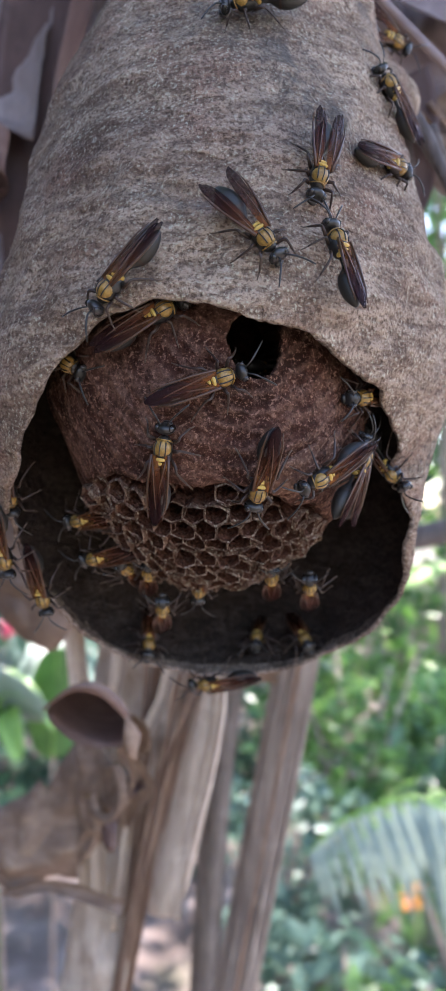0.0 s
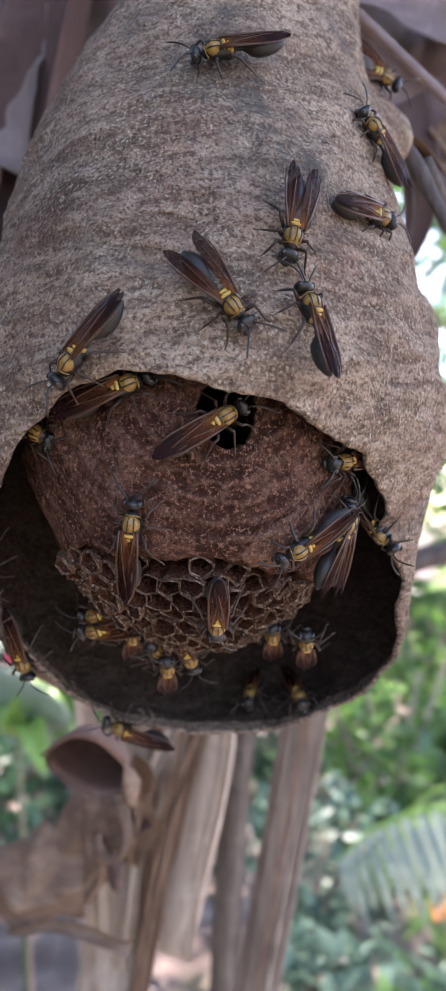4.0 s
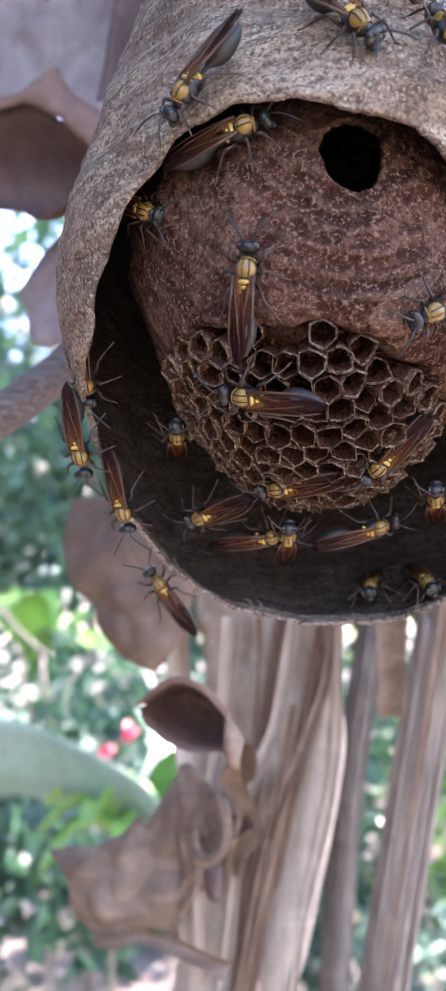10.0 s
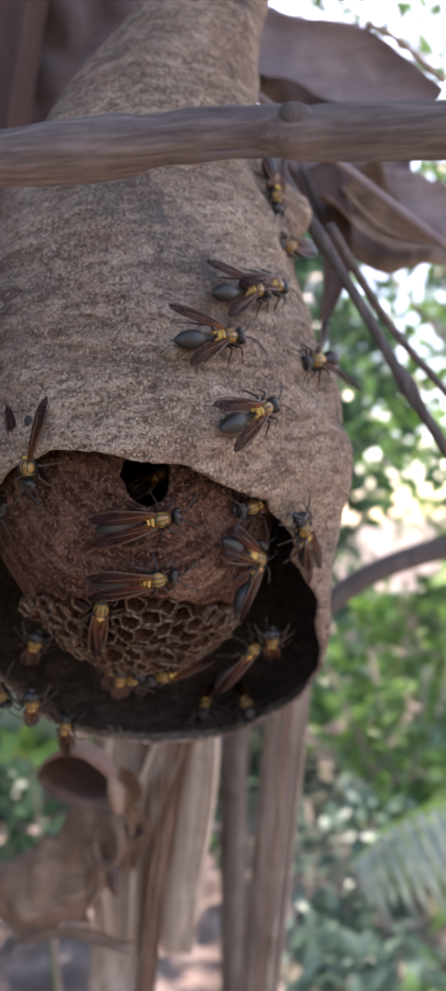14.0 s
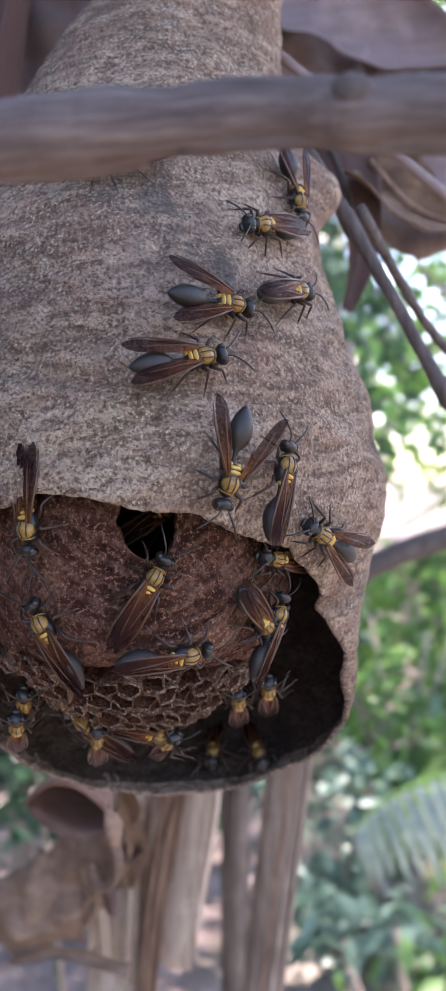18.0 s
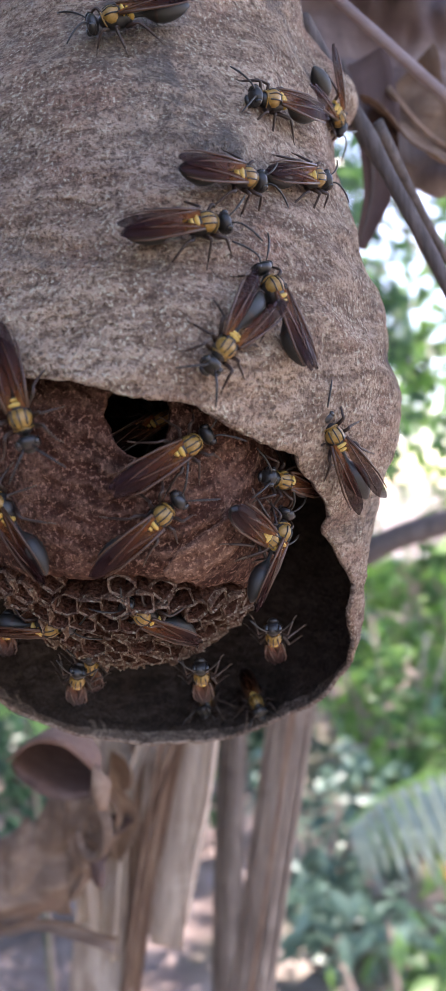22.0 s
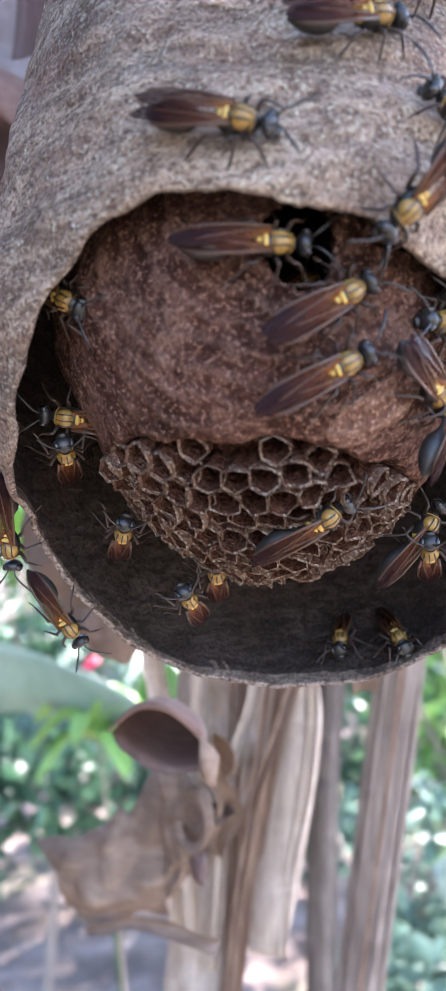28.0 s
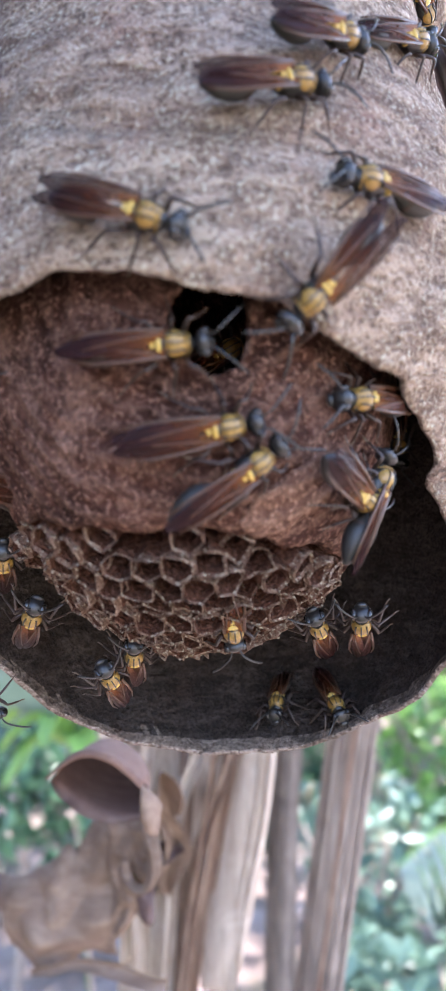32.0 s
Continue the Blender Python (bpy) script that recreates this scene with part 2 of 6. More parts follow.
def dry_leaf(name, a, b, c, along="Z", freq=60.0, rough=0.75, soft=0.0):
    """Dead banana leaf or sheath: fibres along one axis, blotches; soft evens out the fibres."""
    k = Mat(name, rough)
    low, high = a, c
    a, c = (tuple(v + (m - v) * soft for v, m in zip(x, b)) for x in (a, c))
    s = {"Z": (7, 7, 0.6), "X": (0.6, 7, 7), "Y": (7, 0.6, 7)}[along]
    fib = k.noise(freq, 5, 0.65, 0.2, k.map(s))
    blot = k.noise(26, 4, 0.6, 0.5)
    col = k.ramp(fib, (0.3, a), (0.5, b), (0.72, c))
    col = k.mix(k.ramp(blot, (0.5, (0, 0, 0)), (0.75, (0.6, 0.6, 0.6))), col, low)
    col = k.mix(k.ramp(k.noise(60, 4, 0.6, 0.8), (0.52, (0, 0, 0)), (0.75, (0.6, 0.6, 0.6))), col, high)
    k.color(col).bump(fib, 0.0012 * (1 - 0.7 * soft), 0.6).bump(k.noise(900, 3), 0.0002, 0.4)
    return k.m


M_SHEATH = dry_leaf("dry_sheath", (0.22, 0.155, 0.115), (0.40, 0.315, 0.245), (0.58, 0.48, 0.385), soft=0.4)
M_SHEATH_BROWN = dry_leaf("brown_sheath", (0.13, 0.075, 0.05), (0.22, 0.135, 0.09), (0.34, 0.23, 0.16))
# Darker copy of the dead leaf, with the flap's shade in its colour.
M_FLAP = dry_leaf("shaded_dead_leaf", (0.07, 0.041, 0.027), (0.145, 0.091, 0.062), (0.25, 0.172, 0.122), "X", 40, soft=0.7)
M_DEAD = dry_leaf("dead_leaf", (0.075, 0.043, 0.027), (0.165, 0.104, 0.070), (0.32, 0.23, 0.165), "X", 40, soft=0.6)
M_RUSSET = dry_leaf("russet_dead_leaf", (0.075, 0.037, 0.026), (0.155, 0.084, 0.061), (0.27, 0.17, 0.13), "X", 50, soft=0.6)
M_DEAD_DARK = dry_leaf("dark_dead_leaf", (0.05, 0.028, 0.024), (0.09, 0.052, 0.045), (0.15, 0.095, 0.08), "Z", 40, soft=0.6)
M_DEAD_GREY = dry_leaf("grey_dead_leaf", (0.12, 0.085, 0.085), (0.21, 0.16, 0.155), (0.34, 0.275, 0.265), "X", 30, soft=0.65)
M_DEAD_PALE = dry_leaf("pale_dead_leaf", (0.12, 0.085, 0.075), (0.20, 0.155, 0.14), (0.31, 0.25, 0.225), "Z", 40, soft=0.6)
M_STALK = dry_leaf("dark_stalk", (0.042, 0.032, 0.028), (0.085, 0.067, 0.060), (0.165, 0.135, 0.122), "Z", 90)
M_BRANCH = dry_leaf("branch_bark", (0.05, 0.038, 0.036), (0.115, 0.088, 0.083), (0.23, 0.19, 0.178), "X", 160)
M_STEM = dry_leaf("grey_stem_bark", (0.08, 0.062, 0.050), (0.155, 0.122, 0.100), (0.26, 0.21, 0.175), "Z", 60)
M_TRUNK = dry_leaf("stem_bark", (0.15, 0.11, 0.085), (0.25, 0.19, 0.15), (0.36, 0.29, 0.235), "Z", 40)


def foliage(name, a, b, c, rough=0.45, through_light=0.25):
    k = Mat(name, rough)
    col = k.ramp(k.island(), (0.0, a), (0.5, b), (1.0, c))
    col = k.mix(k.ramp(k.noise(30, 3), (0.4, (0, 0, 0)), (0.7, (0.5, 0.5, 0.5))), col, a)
    k.color(col).put(Subsurface_Weight=0.0)
    t = k.nt.nodes.new("ShaderNodeBsdfTranslucent")
    mx = k.nt.nodes.new("ShaderNodeMixShader")
    mx.inputs[0].default_value = through_light
    k.link(col, t.inputs[0])
    k.link(k.b.outputs[0], mx.inputs[1])
    k.link(t.outputs[0], mx.inputs[2])
    k.link(mx.outputs[0], k.nt.nodes["Material Output"].inputs[0])
    return k.m


M_LEAF = foliage("green_leaf", (0.045, 0.11, 0.035), (0.09, 0.2, 0.06), (0.16, 0.3, 0.08), 0.4, 0.4)
M_LEAF_DARK = foliage("deep_green_leaf", (0.02, 0.055, 0.03), (0.04, 0.10, 0.055), (0.08, 0.17, 0.09), 0.4, 0.35)
M_LEAF_BLUE = foliage("bluish_palm_leaf", (0.07, 0.13, 0.10), (0.12, 0.21, 0.16), (0.2, 0.31, 0.24), 0.4, 0.35)
M_LEAF_BRIGHT = foliage("bright_leaf", (0.11, 0.25, 0.05), (0.2, 0.4, 0.08), (0.3, 0.5, 0.12), 0.4, 0.35)
M_FROND = foliage("pale_palm_leaf", (0.13, 0.19, 0.155), (0.205, 0.28, 0.235), (0.30, 0.375, 0.325), 0.3, 0.35)
M_FLOWER = foliage("red_petal", (0.55, 0.04, 0.09), (0.65, 0.06, 0.12), (0.75, 0.12, 0.2))
M_ORANGE = foliage("orange_leaf", (0.6, 0.2, 0.06), (0.7, 0.3, 0.08), (0.7, 0.4, 0.1))

k = Mat("soil", 0.95)
soil = k.ramp(k.noise(3, 6, 0.65), (0.32, (0.075, 0.055, 0.047)), (0.5, (0.17, 0.13, 0.118)), (0.66, (0.33, 0.27, 0.25)))
soil = k.mix(k.ramp(k.noise(0.35, 4), (0.5, (0, 0, 0)), (0.62, (0.85, 0.85, 0.85))), soil, (0.07, 0.11, 0.045))
k.color(soil).bump(k.noise(25, 5), 0.02, 0.8)
M_SOIL = k.m
k = Mat("house_paint", 0.85)
k.color(k.ramp(k.noise(2, 5), (0.3, (0.52, 0.27, 0.23)), (0.7, (0.66, 0.40, 0.35))))
M_HOUSE = k.m
k = Mat("light_block_boards", 0.85)
k.color(k.ramp(k.noise(6, 5, 0.6, 0.3, k.map((1, 1, 0.1))), (0.3, (0.035, 0.028, 0.024)), (0.7, (0.085, 0.068, 0.056))))
M_BOARDS = k.m
k = Mat("roof_sheet", 0.6)
k.color(k.ramp(k.noise(3, 4), (0.3, (0.45, 0.44, 0.42)), (0.7, (0.62, 0.6, 0.58))))
M_ROOF = k.m


# ---------------------------------------------------------------- building helpers
def finish(name, bm, material, smooth=True):
    me = bpy.data.meshes.new(name)
    bmesh.ops.recalc_face_normals(bm, faces=bm.faces)
    bm.to_mesh(me)
    bm.free()
    for m in material if isinstance(material, (list, tuple)) else [material]:
        me.materials.append(m)
    if smooth:
        me.polygons.foreach_set("use_smooth", [True] * len(me.polygons))
    return me


def part(name, bm, material, parent=None, label="", smooth=True):
    """One mesh object from a bmesh (or a finished mesh), under a thing or a part."""
    ob = new(name, bm if isinstance(bm, bpy.types.Mesh) else finish(name, bm, material, smooth))
    if parent is not None:
        ob.parent = parent
    return tagged(ob, label)


def lofted(rings, closed=True, caps=True, bm=None, mat=0):
    """A skin over rings of points."""
    bm = bm or bmesh.new()
    vs = [[bm.verts.new(p) for p in r] for r in rings]
    n = len(vs[0])
    for a, b in zip(vs, vs[1:]):
        for i in range(n if closed else n - 1):
            f = bm.faces.new((a[i], a[(i + 1) % n], b[(i + 1) % n], b[i]))
            f.material_index = mat
    if caps and closed:
        for r in (vs[0], vs[-1]):
            bm.faces.new(r).material_index = mat
    return bm


def tube(points, radii, sides=8, bm=None, flat=1.0, wobble=0.0, mat=0):
    """A tapered tube along points."""
    pts = [Vector(p) for p in points]
    rings, side = [], None
    for i, p in enumerate(pts):
        d = (pts[min(i + 1, len(pts) - 1)] - pts[max(i - 1, 0)]).normalized()
        if side is None:
            side = d.orthogonal().normalized()
        side = (side - d * side.dot(d)).normalized()
        up = d.cross(side)
        ring = []
        for j in range(sides):
            a = 2 * math.pi * j / sides
            r = radii[i] * (1 + wobble * noise.noise((p + side * math.cos(a) * radii[i]) * (0.7 / radii[i]) + Vector((j * 0.01, 0, 0))))
            ring.append(p + (side * math.cos(a) + up * math.sin(a) * flat) * r)
        rings.append(ring)
    return lofted(rings, bm=bm, mat=mat)


def curve_pts(points, n):
    """A smooth line of n points through a few given points."""
    P = [Vector(p) for p in points]
    out = []
    for i in range(n):
        s = i / (n - 1) * (len(P) - 1)
        j = min(int(s), len(P) - 2)
        u = s - j
        p0, p1, p2, p3 = P[max(j - 1, 0)], P[j], P[j + 1], P[min(j + 2, len(P) - 1)]
        out.append(0.5 * (2 * p1 + (p2 - p0) * u + (2 * p0 - 5 * p1 + 4 * p2 - p3) * u * u + (3 * p1 - p0 - 3 * p2 + p3) * u ** 3))
    return out


def ball(center, radii, bm=None, seg=14, rings=9, taper=0.0, mat=0):
    """An egg: radii along x, y, z; taper narrows it toward +x."""
    rr = []
    for i in range(rings + 1):
        a = math.pi * i / rings
        x = -math.cos(a)
        s = max(math.sin(a), 0.02) * (1 - taper * x)
        rr.append([(center[0] + x * radii[0], center[1] + math.cos(b) * s * radii[1], center[2] + math.sin(b) * s * radii[2]) for b in (2 * math.pi * j / seg for j in range(seg))])
    return lofted(rr, bm=bm, mat=mat)


def sheet(points, width, across, n=24, m=10, fold=0.0, ripple=0.0, thick=0.0008, curl=0.0, seed=0.0, ragged=0.0):
    """A leaf or sheath strip with thickness: follows points; width(s) its breadth; across its flat direction; fold and curl bend it across."""
    line = curve_pts(points, n)
    top, bot = [], []
    for i, p in enumerate(line):
        s = i / (n - 1)
        d = (line[min(i + 1, n - 1)] - line[max(i - 1, 0)]).normalized()
        a = Vector(across(s) if callable(across) else across)
        a = (a - d * a.dot(d)).normalized()
        nrm = d.cross(a)
        w = width(s)
        r1, r2 = [], []
        for j in range(m):
            u = 2 * j / (m - 1) - 1
            edge = 1 + ragged * noise.noise(Vector((s * 6 + seed, u * 0.6, 3.1))) * abs(u)
            ang = curl * u
            x = (math.sin(ang) / curl if abs(curl) > 1e-3 else u) * w * 0.5 * edge
            h = ((1 - math.cos(ang)) / curl if abs(curl) > 1e-3 else 0) * w * 0.5
            h += fold * w * (abs(u) - 0.5) + ripple * w * noise.noise(Vector((s * 5 + seed, u * 1.7, seed)))
            q = p + a * x + nrm * h
            r1.append(q + nrm * thick * 0.5)
            r2.append(q - nrm * thick * 0.5)
        top.append(r1 + r2[::-1])
    return lofted(top)


def patch(top, bottom, bulge=0.0, ripple=0.0, n=28, m=16, thick=0.0007, seed=0.0, freq=70.0):
    """A crumpled piece of leaf between an upper and a lower edge; bulge pushes its middle back (+) or forward."""
    a, b = curve_pts(top, n), curve_pts(bottom, n)
    rings = []
    for i in range(n):
        u = i / (n - 1)
        f, g = [], []
        for j in range(m):
            v = j / (m - 1)
            p = a[i].lerp(b[i], v)
            w = math.sin(math.pi * v) ** 0.7 * (0.25 + 0.75 * math.sin(math.pi * u) ** 0.6)
            q = p * freq + Vector((seed, 0, seed * 0.7))
            h = bulge * w + ripple * (noise.noise(q) + 0.5 * (1 - 2 * abs(noise.noise(q * 1.7))))
            edge = ripple * 0.35 * noise.noise(q * 2.3) * (1 if j in (0, m - 1) else 0)
            f.append(p + Vector((0, h - thick * 0.5, edge)))
            g.append(p + Vector((0, h + thick * 0.5, edge)))
        rings.append(f + g[::-1])
    return lofted(rings)


def thing(name, label, category, group="", kind=""):
    return tagged(new(name), label, category, group, kind)


# ---------------------------------------------------------------- ground and distance
def ground():
    bm = bmesh.new()
    xs = [-400, -120, -40, -15, -8, -5, -3, -2, -1, 0, 1, 2, 3, 5, 8, 15, 40, 120, 400]
    vs = [[bm.verts.new((x, y, 0.05 * noise.noise(Vector((x * 0.5, y * 0.5, 0))) if abs(x) < 9 and abs(y) < 9 else 0)) for x in xs] for y in xs]
    for a, b in zip(vs, vs[1:]):
        for i in range(len(xs) - 1):
            bm.faces.new((a[i], a[i + 1], b[i + 1], b[i]))
    tagged(part("ground", bm, M_SOIL), "pinkish bare garden soil with weedy patches", "ground", kind="structure")


ground()

rng = random.Random(5)


def leaf_quads(spots, size, aspect=0.45, droop=0.3, r=rng):
    """Many small folded leaves in one mesh."""
    bm = bmesh.new()
    for p in spots:
        d = Vector((r.uniform(-1, 1), r.uniform(-1, 1), r.uniform(-0.9, 0.4) - droop)).normalized()
        side = d.cross(Vector((r.uniform(-1, 1), r.uniform(-1, 1), r.uniform(-1, 1)))).normalized()
        up = side.cross(d)
        L = size * r.uniform(0.6, 1.35)
        W = L * aspect * 0.5
        p = Vector(p)
        a, b = bm.verts.new(p), bm.verts.new(p + d * L)
        m = bm.verts.new(p + d * L * 0.45 - up * W * 0.3)
        l, q = bm.verts.new(p + d * L * 0.4 + side * W), bm.verts.new(p + d * L * 0.4 - side * W)
        bm.faces.new((a, l, m)), bm.faces.new((l, b, m)), bm.faces.new((b, q, m)), bm.faces.new((q, a, m))
    return bm


def crown_spots(center, radii, n, r=rng):
    out = []
    clumps = [(r.gauss(0, 0.5), r.gauss(0, 0.5), r.gauss(0, 0.5)) for _ in range(max(5, n // 70))]
    for _ in range(n):
        c = r.choice(clumps)
        out.append(tuple(center[i] + radii[i] * (c[i] + r.gauss(0, 0.16)) for i in range(3)))
    return out


def tree(x, y, h, spread, leaves, size, mat, label, name="tree", category="tree", trunk_r=0.06, low=0.35):
    t = thing(name, label, category, "garden plants")
    t.matrix_basis = pose(x, y, 0)
    bm = tube(curve_pts([(0, 0, -0.05), (0.05, 0.03, h * 0.4), (-0.04, 0.05, h * 0.9)], 8), [trunk_r * (1 - 0.09 * i) for i in range(8)], 8, wobble=0.15)
    part("trunk", bm, M_TRUNK, t)
    for i in range(5):
        a = i * 2.4
        z = h * (low + 0.1 * i)
        e = (math.cos(a) * spread * 0.7, math.sin(a) * spread * 0.7, z + h * 0.22)
        part("limb", tube(curve_pts([(0, 0, z), (e[0] * 0.5, e[1] * 0.5, z + h * 0.08), e], 6), [trunk_r * 0.45 * (1 - 0.13 * j) for j in range(6)], 6), M_TRUNK, t)
    part("crown", leaf_quads(crown_spots((0, 0, h * 0.62), (spread, spread, h * 0.42), leaves), size), mat, t)
    return t


def shrub(x, y, h, spread, leaves, size, mat, label):
    t = thing("shrub", label, "shrub", "garden plants")
    t.matrix_basis = pose(x, y, 0)
    for i in range(4):
        a = i * 1.7
        part("stem", tube([(0, 0, -0.02), (math.cos(a) * spread * 0.2, math.sin(a) * spread * 0.2, h * 0.4), (math.cos(a) * spread * 0.5, math.sin(a) * spread * 0.5, h * 0.8)], [0.018, 0.012, 0.006], 6), M_TRUNK, t)
    part("foliage", leaf_quads(crown_spots((0, 0, h * 0.5), (spread, spread, h * 0.5), leaves), size), mat, t)
    return t


tree(2.5, 5.2, 4.2, 1.2, 1500, 0.14, M_LEAF_BRIGHT, "slender garden tree with bright sunlit green leaves")
tree(3.9, 8.0, 6.0, 2.0, 1500, 0.22, M_LEAF_BRIGHT, "broad garden tree with pale green foliage")
tree(-2.2, 6.5, 5.0, 1.8, 2600, 0.2, M_LEAF_DARK, "shady tree with deep green leaves")
tree(-0.3, 8.5, 6.5, 2.2, 3000, 0.22, M_LEAF_DARK, "tall dark green tree behind the garden")
tree(-5.5, 10.0, 7.0, 2.8, 2400, 0.3, M_LEAF_DARK, "tall dark green tree at the garden's edge")
tree(6.5, 12.0, 7.0, 2.8, 1600, 0.3, M_LEAF_BRIGHT, "tall leafy tree at the garden's edge")
tree(1.5, 15.0, 6.0, 3.0, 1500, 0.34, M_LEAF_BRIGHT, "tall leafy tree far behind the garden")
shrub(0.55, 3.4, 1.15, 0.55, 900, 0.09, M_LEAF, "low shrub with fresh green leaves")
shrub(1.6, 3.9, 0.9, 0.6, 500, 0.1, M_LEAF, "leafy green garden shrub in half shade")
shrub(-1.15, 4.2, 1.5, 0.6, 1300, 0.1, M_LEAF_DARK, "leafy dark green shrub with sunlit tips")
shrub(-0.1, 4.6, 1.3, 0.6, 1300, 0.1, M_LEAF_DARK, "dense dark green garden shrub")
shrub(0.30, 1.75, 0.62, 0.3, 420, 0.07, M_LEAF_BLUE, "low shrub with bluish leaves in half shade")
shrub(0.66, 2.1, 0.7, 0.32, 480, 0.08, M_LEAF, "low leafy garden shrub in half shade")
shrub(0.15, 2.5, 0.75, 0.35, 500, 0.08, M_LEAF_BLUE, "low dark green shrub behind the stems")
shrub(1.05, 2.3, 0.85, 0.35, 900, 0.08, M_LEAF_DARK, "low dark green shrub near the palm")
tree(-0.95, 2.5, 1.55, 0.4, 1000, 0.09, M_LEAF_DARK, "small dark-leaved tree in the shade", trunk_r=0.02, low=0.5)
shrub(-1.6, 3.3, 1.5, 0.5, 1100, 0.1, M_LEAF_DARK, "tall dark green shrub in the shade")
tree(-0.35, 3.3, 1.5, 0.4, 1000, 0.09, M_LEAF_DARK, "small dark green tree behind the flowers", trunk_r=0.02, low=0.5)
for tx, ty, th, tw in ((-6.2, 12.5, 8.0, 2.3), (-3.6, 11.0, 7.5, 2.0), (-1.6, 12.0, 8.5, 2.0), (0.2, 10.8, 7.0, 1.5), (4.6, 11.5, 6.5, 1.9)):
    tree(tx, ty, th, tw, 3200, 0.32, M_LEAF_DARK, "tall dense tree closing the back of the garden", low=0.2)
tree(1.85, 6.8, 6.6, 1.2, 1300, 0.18, M_LEAF, "thin tall tree with sparse shaded leaves")
shrub(1.25, 6.0, 1.2, 0.6, 900, 0.12, M_LEAF, "bushy green shrub in the open garden")
shrub(2.1, 7.2, 1.25, 0.8, 900, 0.14, M_LEAF_BRIGHT, "bushy light green shrub far in the garden")
shrub(0.75, 5.2, 1.05, 0.5, 800, 0.11, M_LEAF_BRIGHT, "bushy sunlit shrub behind the palms")
shrub(2.6, 5.8, 0.9, 0.7, 500, 0.13, M_LEAF_BRIGHT, "sunlit yellow-green garden shrub")


def palm(x, y, z0, fronds, length, label, mat, base=0.0):
    t = thing("palm", label, "palm", "garden plants")
    t.matrix_basis = pose(x, y, 0)
    part("trunk", tube([(0, 0, -0.02), (0.01, 0, z0 * 0.5), (0, 0, z0)], [0.05, 0.045, 0.04], 8), M_TRUNK, t)
    for i in range(fronds):
        a = base + i * 2 * math.pi / fronds
        line = curve_pts([(0, 0, z0), (math.cos(a) * length * 0.45, math.sin(a) * length * 0.45, z0 + length * 0.33), (math.cos(a) * length, math.sin(a) * length, z0 - length * 0.05)], 26)
        rib = part("frond", tube(line, [0.009 * (1 - i2 / 30) for i2 in range(26)], 5), M_LEAF, t)
        bm = bmesh.new()
        spine = [bm.verts.new(line[j] + Vector((0, 0, 0.004))) for j in range(2, 26)]
        for j in range(3, 25):
            d = (line[j + 1 if j < 25 else j] - line[j - 1]).normalized()
            side = d.cross(Vector((0, 0, 1))).normalized()
            for s in (-1, 1):
                L = length * 0.42 * math.sin(math.pi * (j + 3) / 30)
                w = 0.011
                q = [line[j] + side * s * L * 0.6 + d * (L * 0.35 + w) + Vector((0, 0, -L * 0.15)), line[j] + side * s * L * 0.85 + d * L * 0.6 + Vector((0, 0, -L * 0.5)), line[j] + side * s * L * 0.6 + d * (L * 0.35 - w) + Vector((0, 0, -L * 0.15))]
                bm.faces.new([spine[j - 3], spine[j - 2]] + [bm.verts.new(v) for v in q])
        part("frond_blade", bm, mat, rib)
    return t


palm(0.95, 2.6, 0.42, 9, 0.6, "young palm with arching green fronds", M_LEAF, 0.3)
palm(-1.0, 3.1, 0.9, 8, 0.8, "young palm with pale blue-green fronds", M_LEAF_BLUE, 0.9)


def near_frond():
    """One long palm frond that arches into view from a palm further off."""
    t = thing("palm", "palm with a long arching pale green frond", "palm", "garden plants")
    t.matrix_basis = pose(1.35, 2.0, 0)
    part("trunk", tube([(0, 0, -0.02), (0.02, 0, 0.35), (0, 0, 0.7)], [0.06, 0.05, 0.045], 10), M_TRUNK, t)
    for n, (dx, dy, dz) in enumerate(((0, 0, 0), (0.16, 0.3, -0.1))):
        line = curve_pts([(0, 0, 0.68), (-0.45, -0.2, 0.88), (-0.87 + dx * 0.5, -0.4 + dy * 0.5, 0.925 + dz * 0.6), (-0.975 + dx, -0.4 + dy, 0.947 + dz), (-1.10 + dx, -0.4 + dy, 0.907 + dz), (-1.18 + dx, -0.4 + dy, 0.84 + dz)], 46)
        rib = part("frond", tube(line, [0.007 * (1 - i / 60) for i in range(46)], 5), M_LEAF_BRIGHT, t)
        for j in range(8, 45, 2):
            d = (line[min(j + 1, 45)] - line[j - 1]).normalized()
            side = d.cross(Vector((0, 0, 1))).normalized()
            for s in (-1, 1):
                L = (0.235 + 0.03 * math.sin(j * 1.7 + s)) * (1 - 0.5 * ((j - 8) / 37) ** 3)
                w = d * 0.0105
                p = line[j]
                fall = [p + side * s * L * a - d * L * b + Vector((0, 0, -L * c)) for a, b, c in ((0, 0, 0), (0.16, 0.06, 0.14), (0.26, 0.16, 0.46), (0.31, 0.26, 0.80), (0.33, 0.31, 0.98))]
                wide = (0.45, 1.0, 0.85, 0.5, 0.1)
                bm = bmesh.new()
                edge = [(bm.verts.new(f - w * e), bm.verts.new(f + w * e)) for f, e in zip(fall, wide)]
                for k in range(4):
                    bm.faces.new((edge[k][0], edge[k][1], edge[k + 1][1], edge[k + 1][0]))
                part("leaflet", bm, M_FROND, rib)


near_frond()


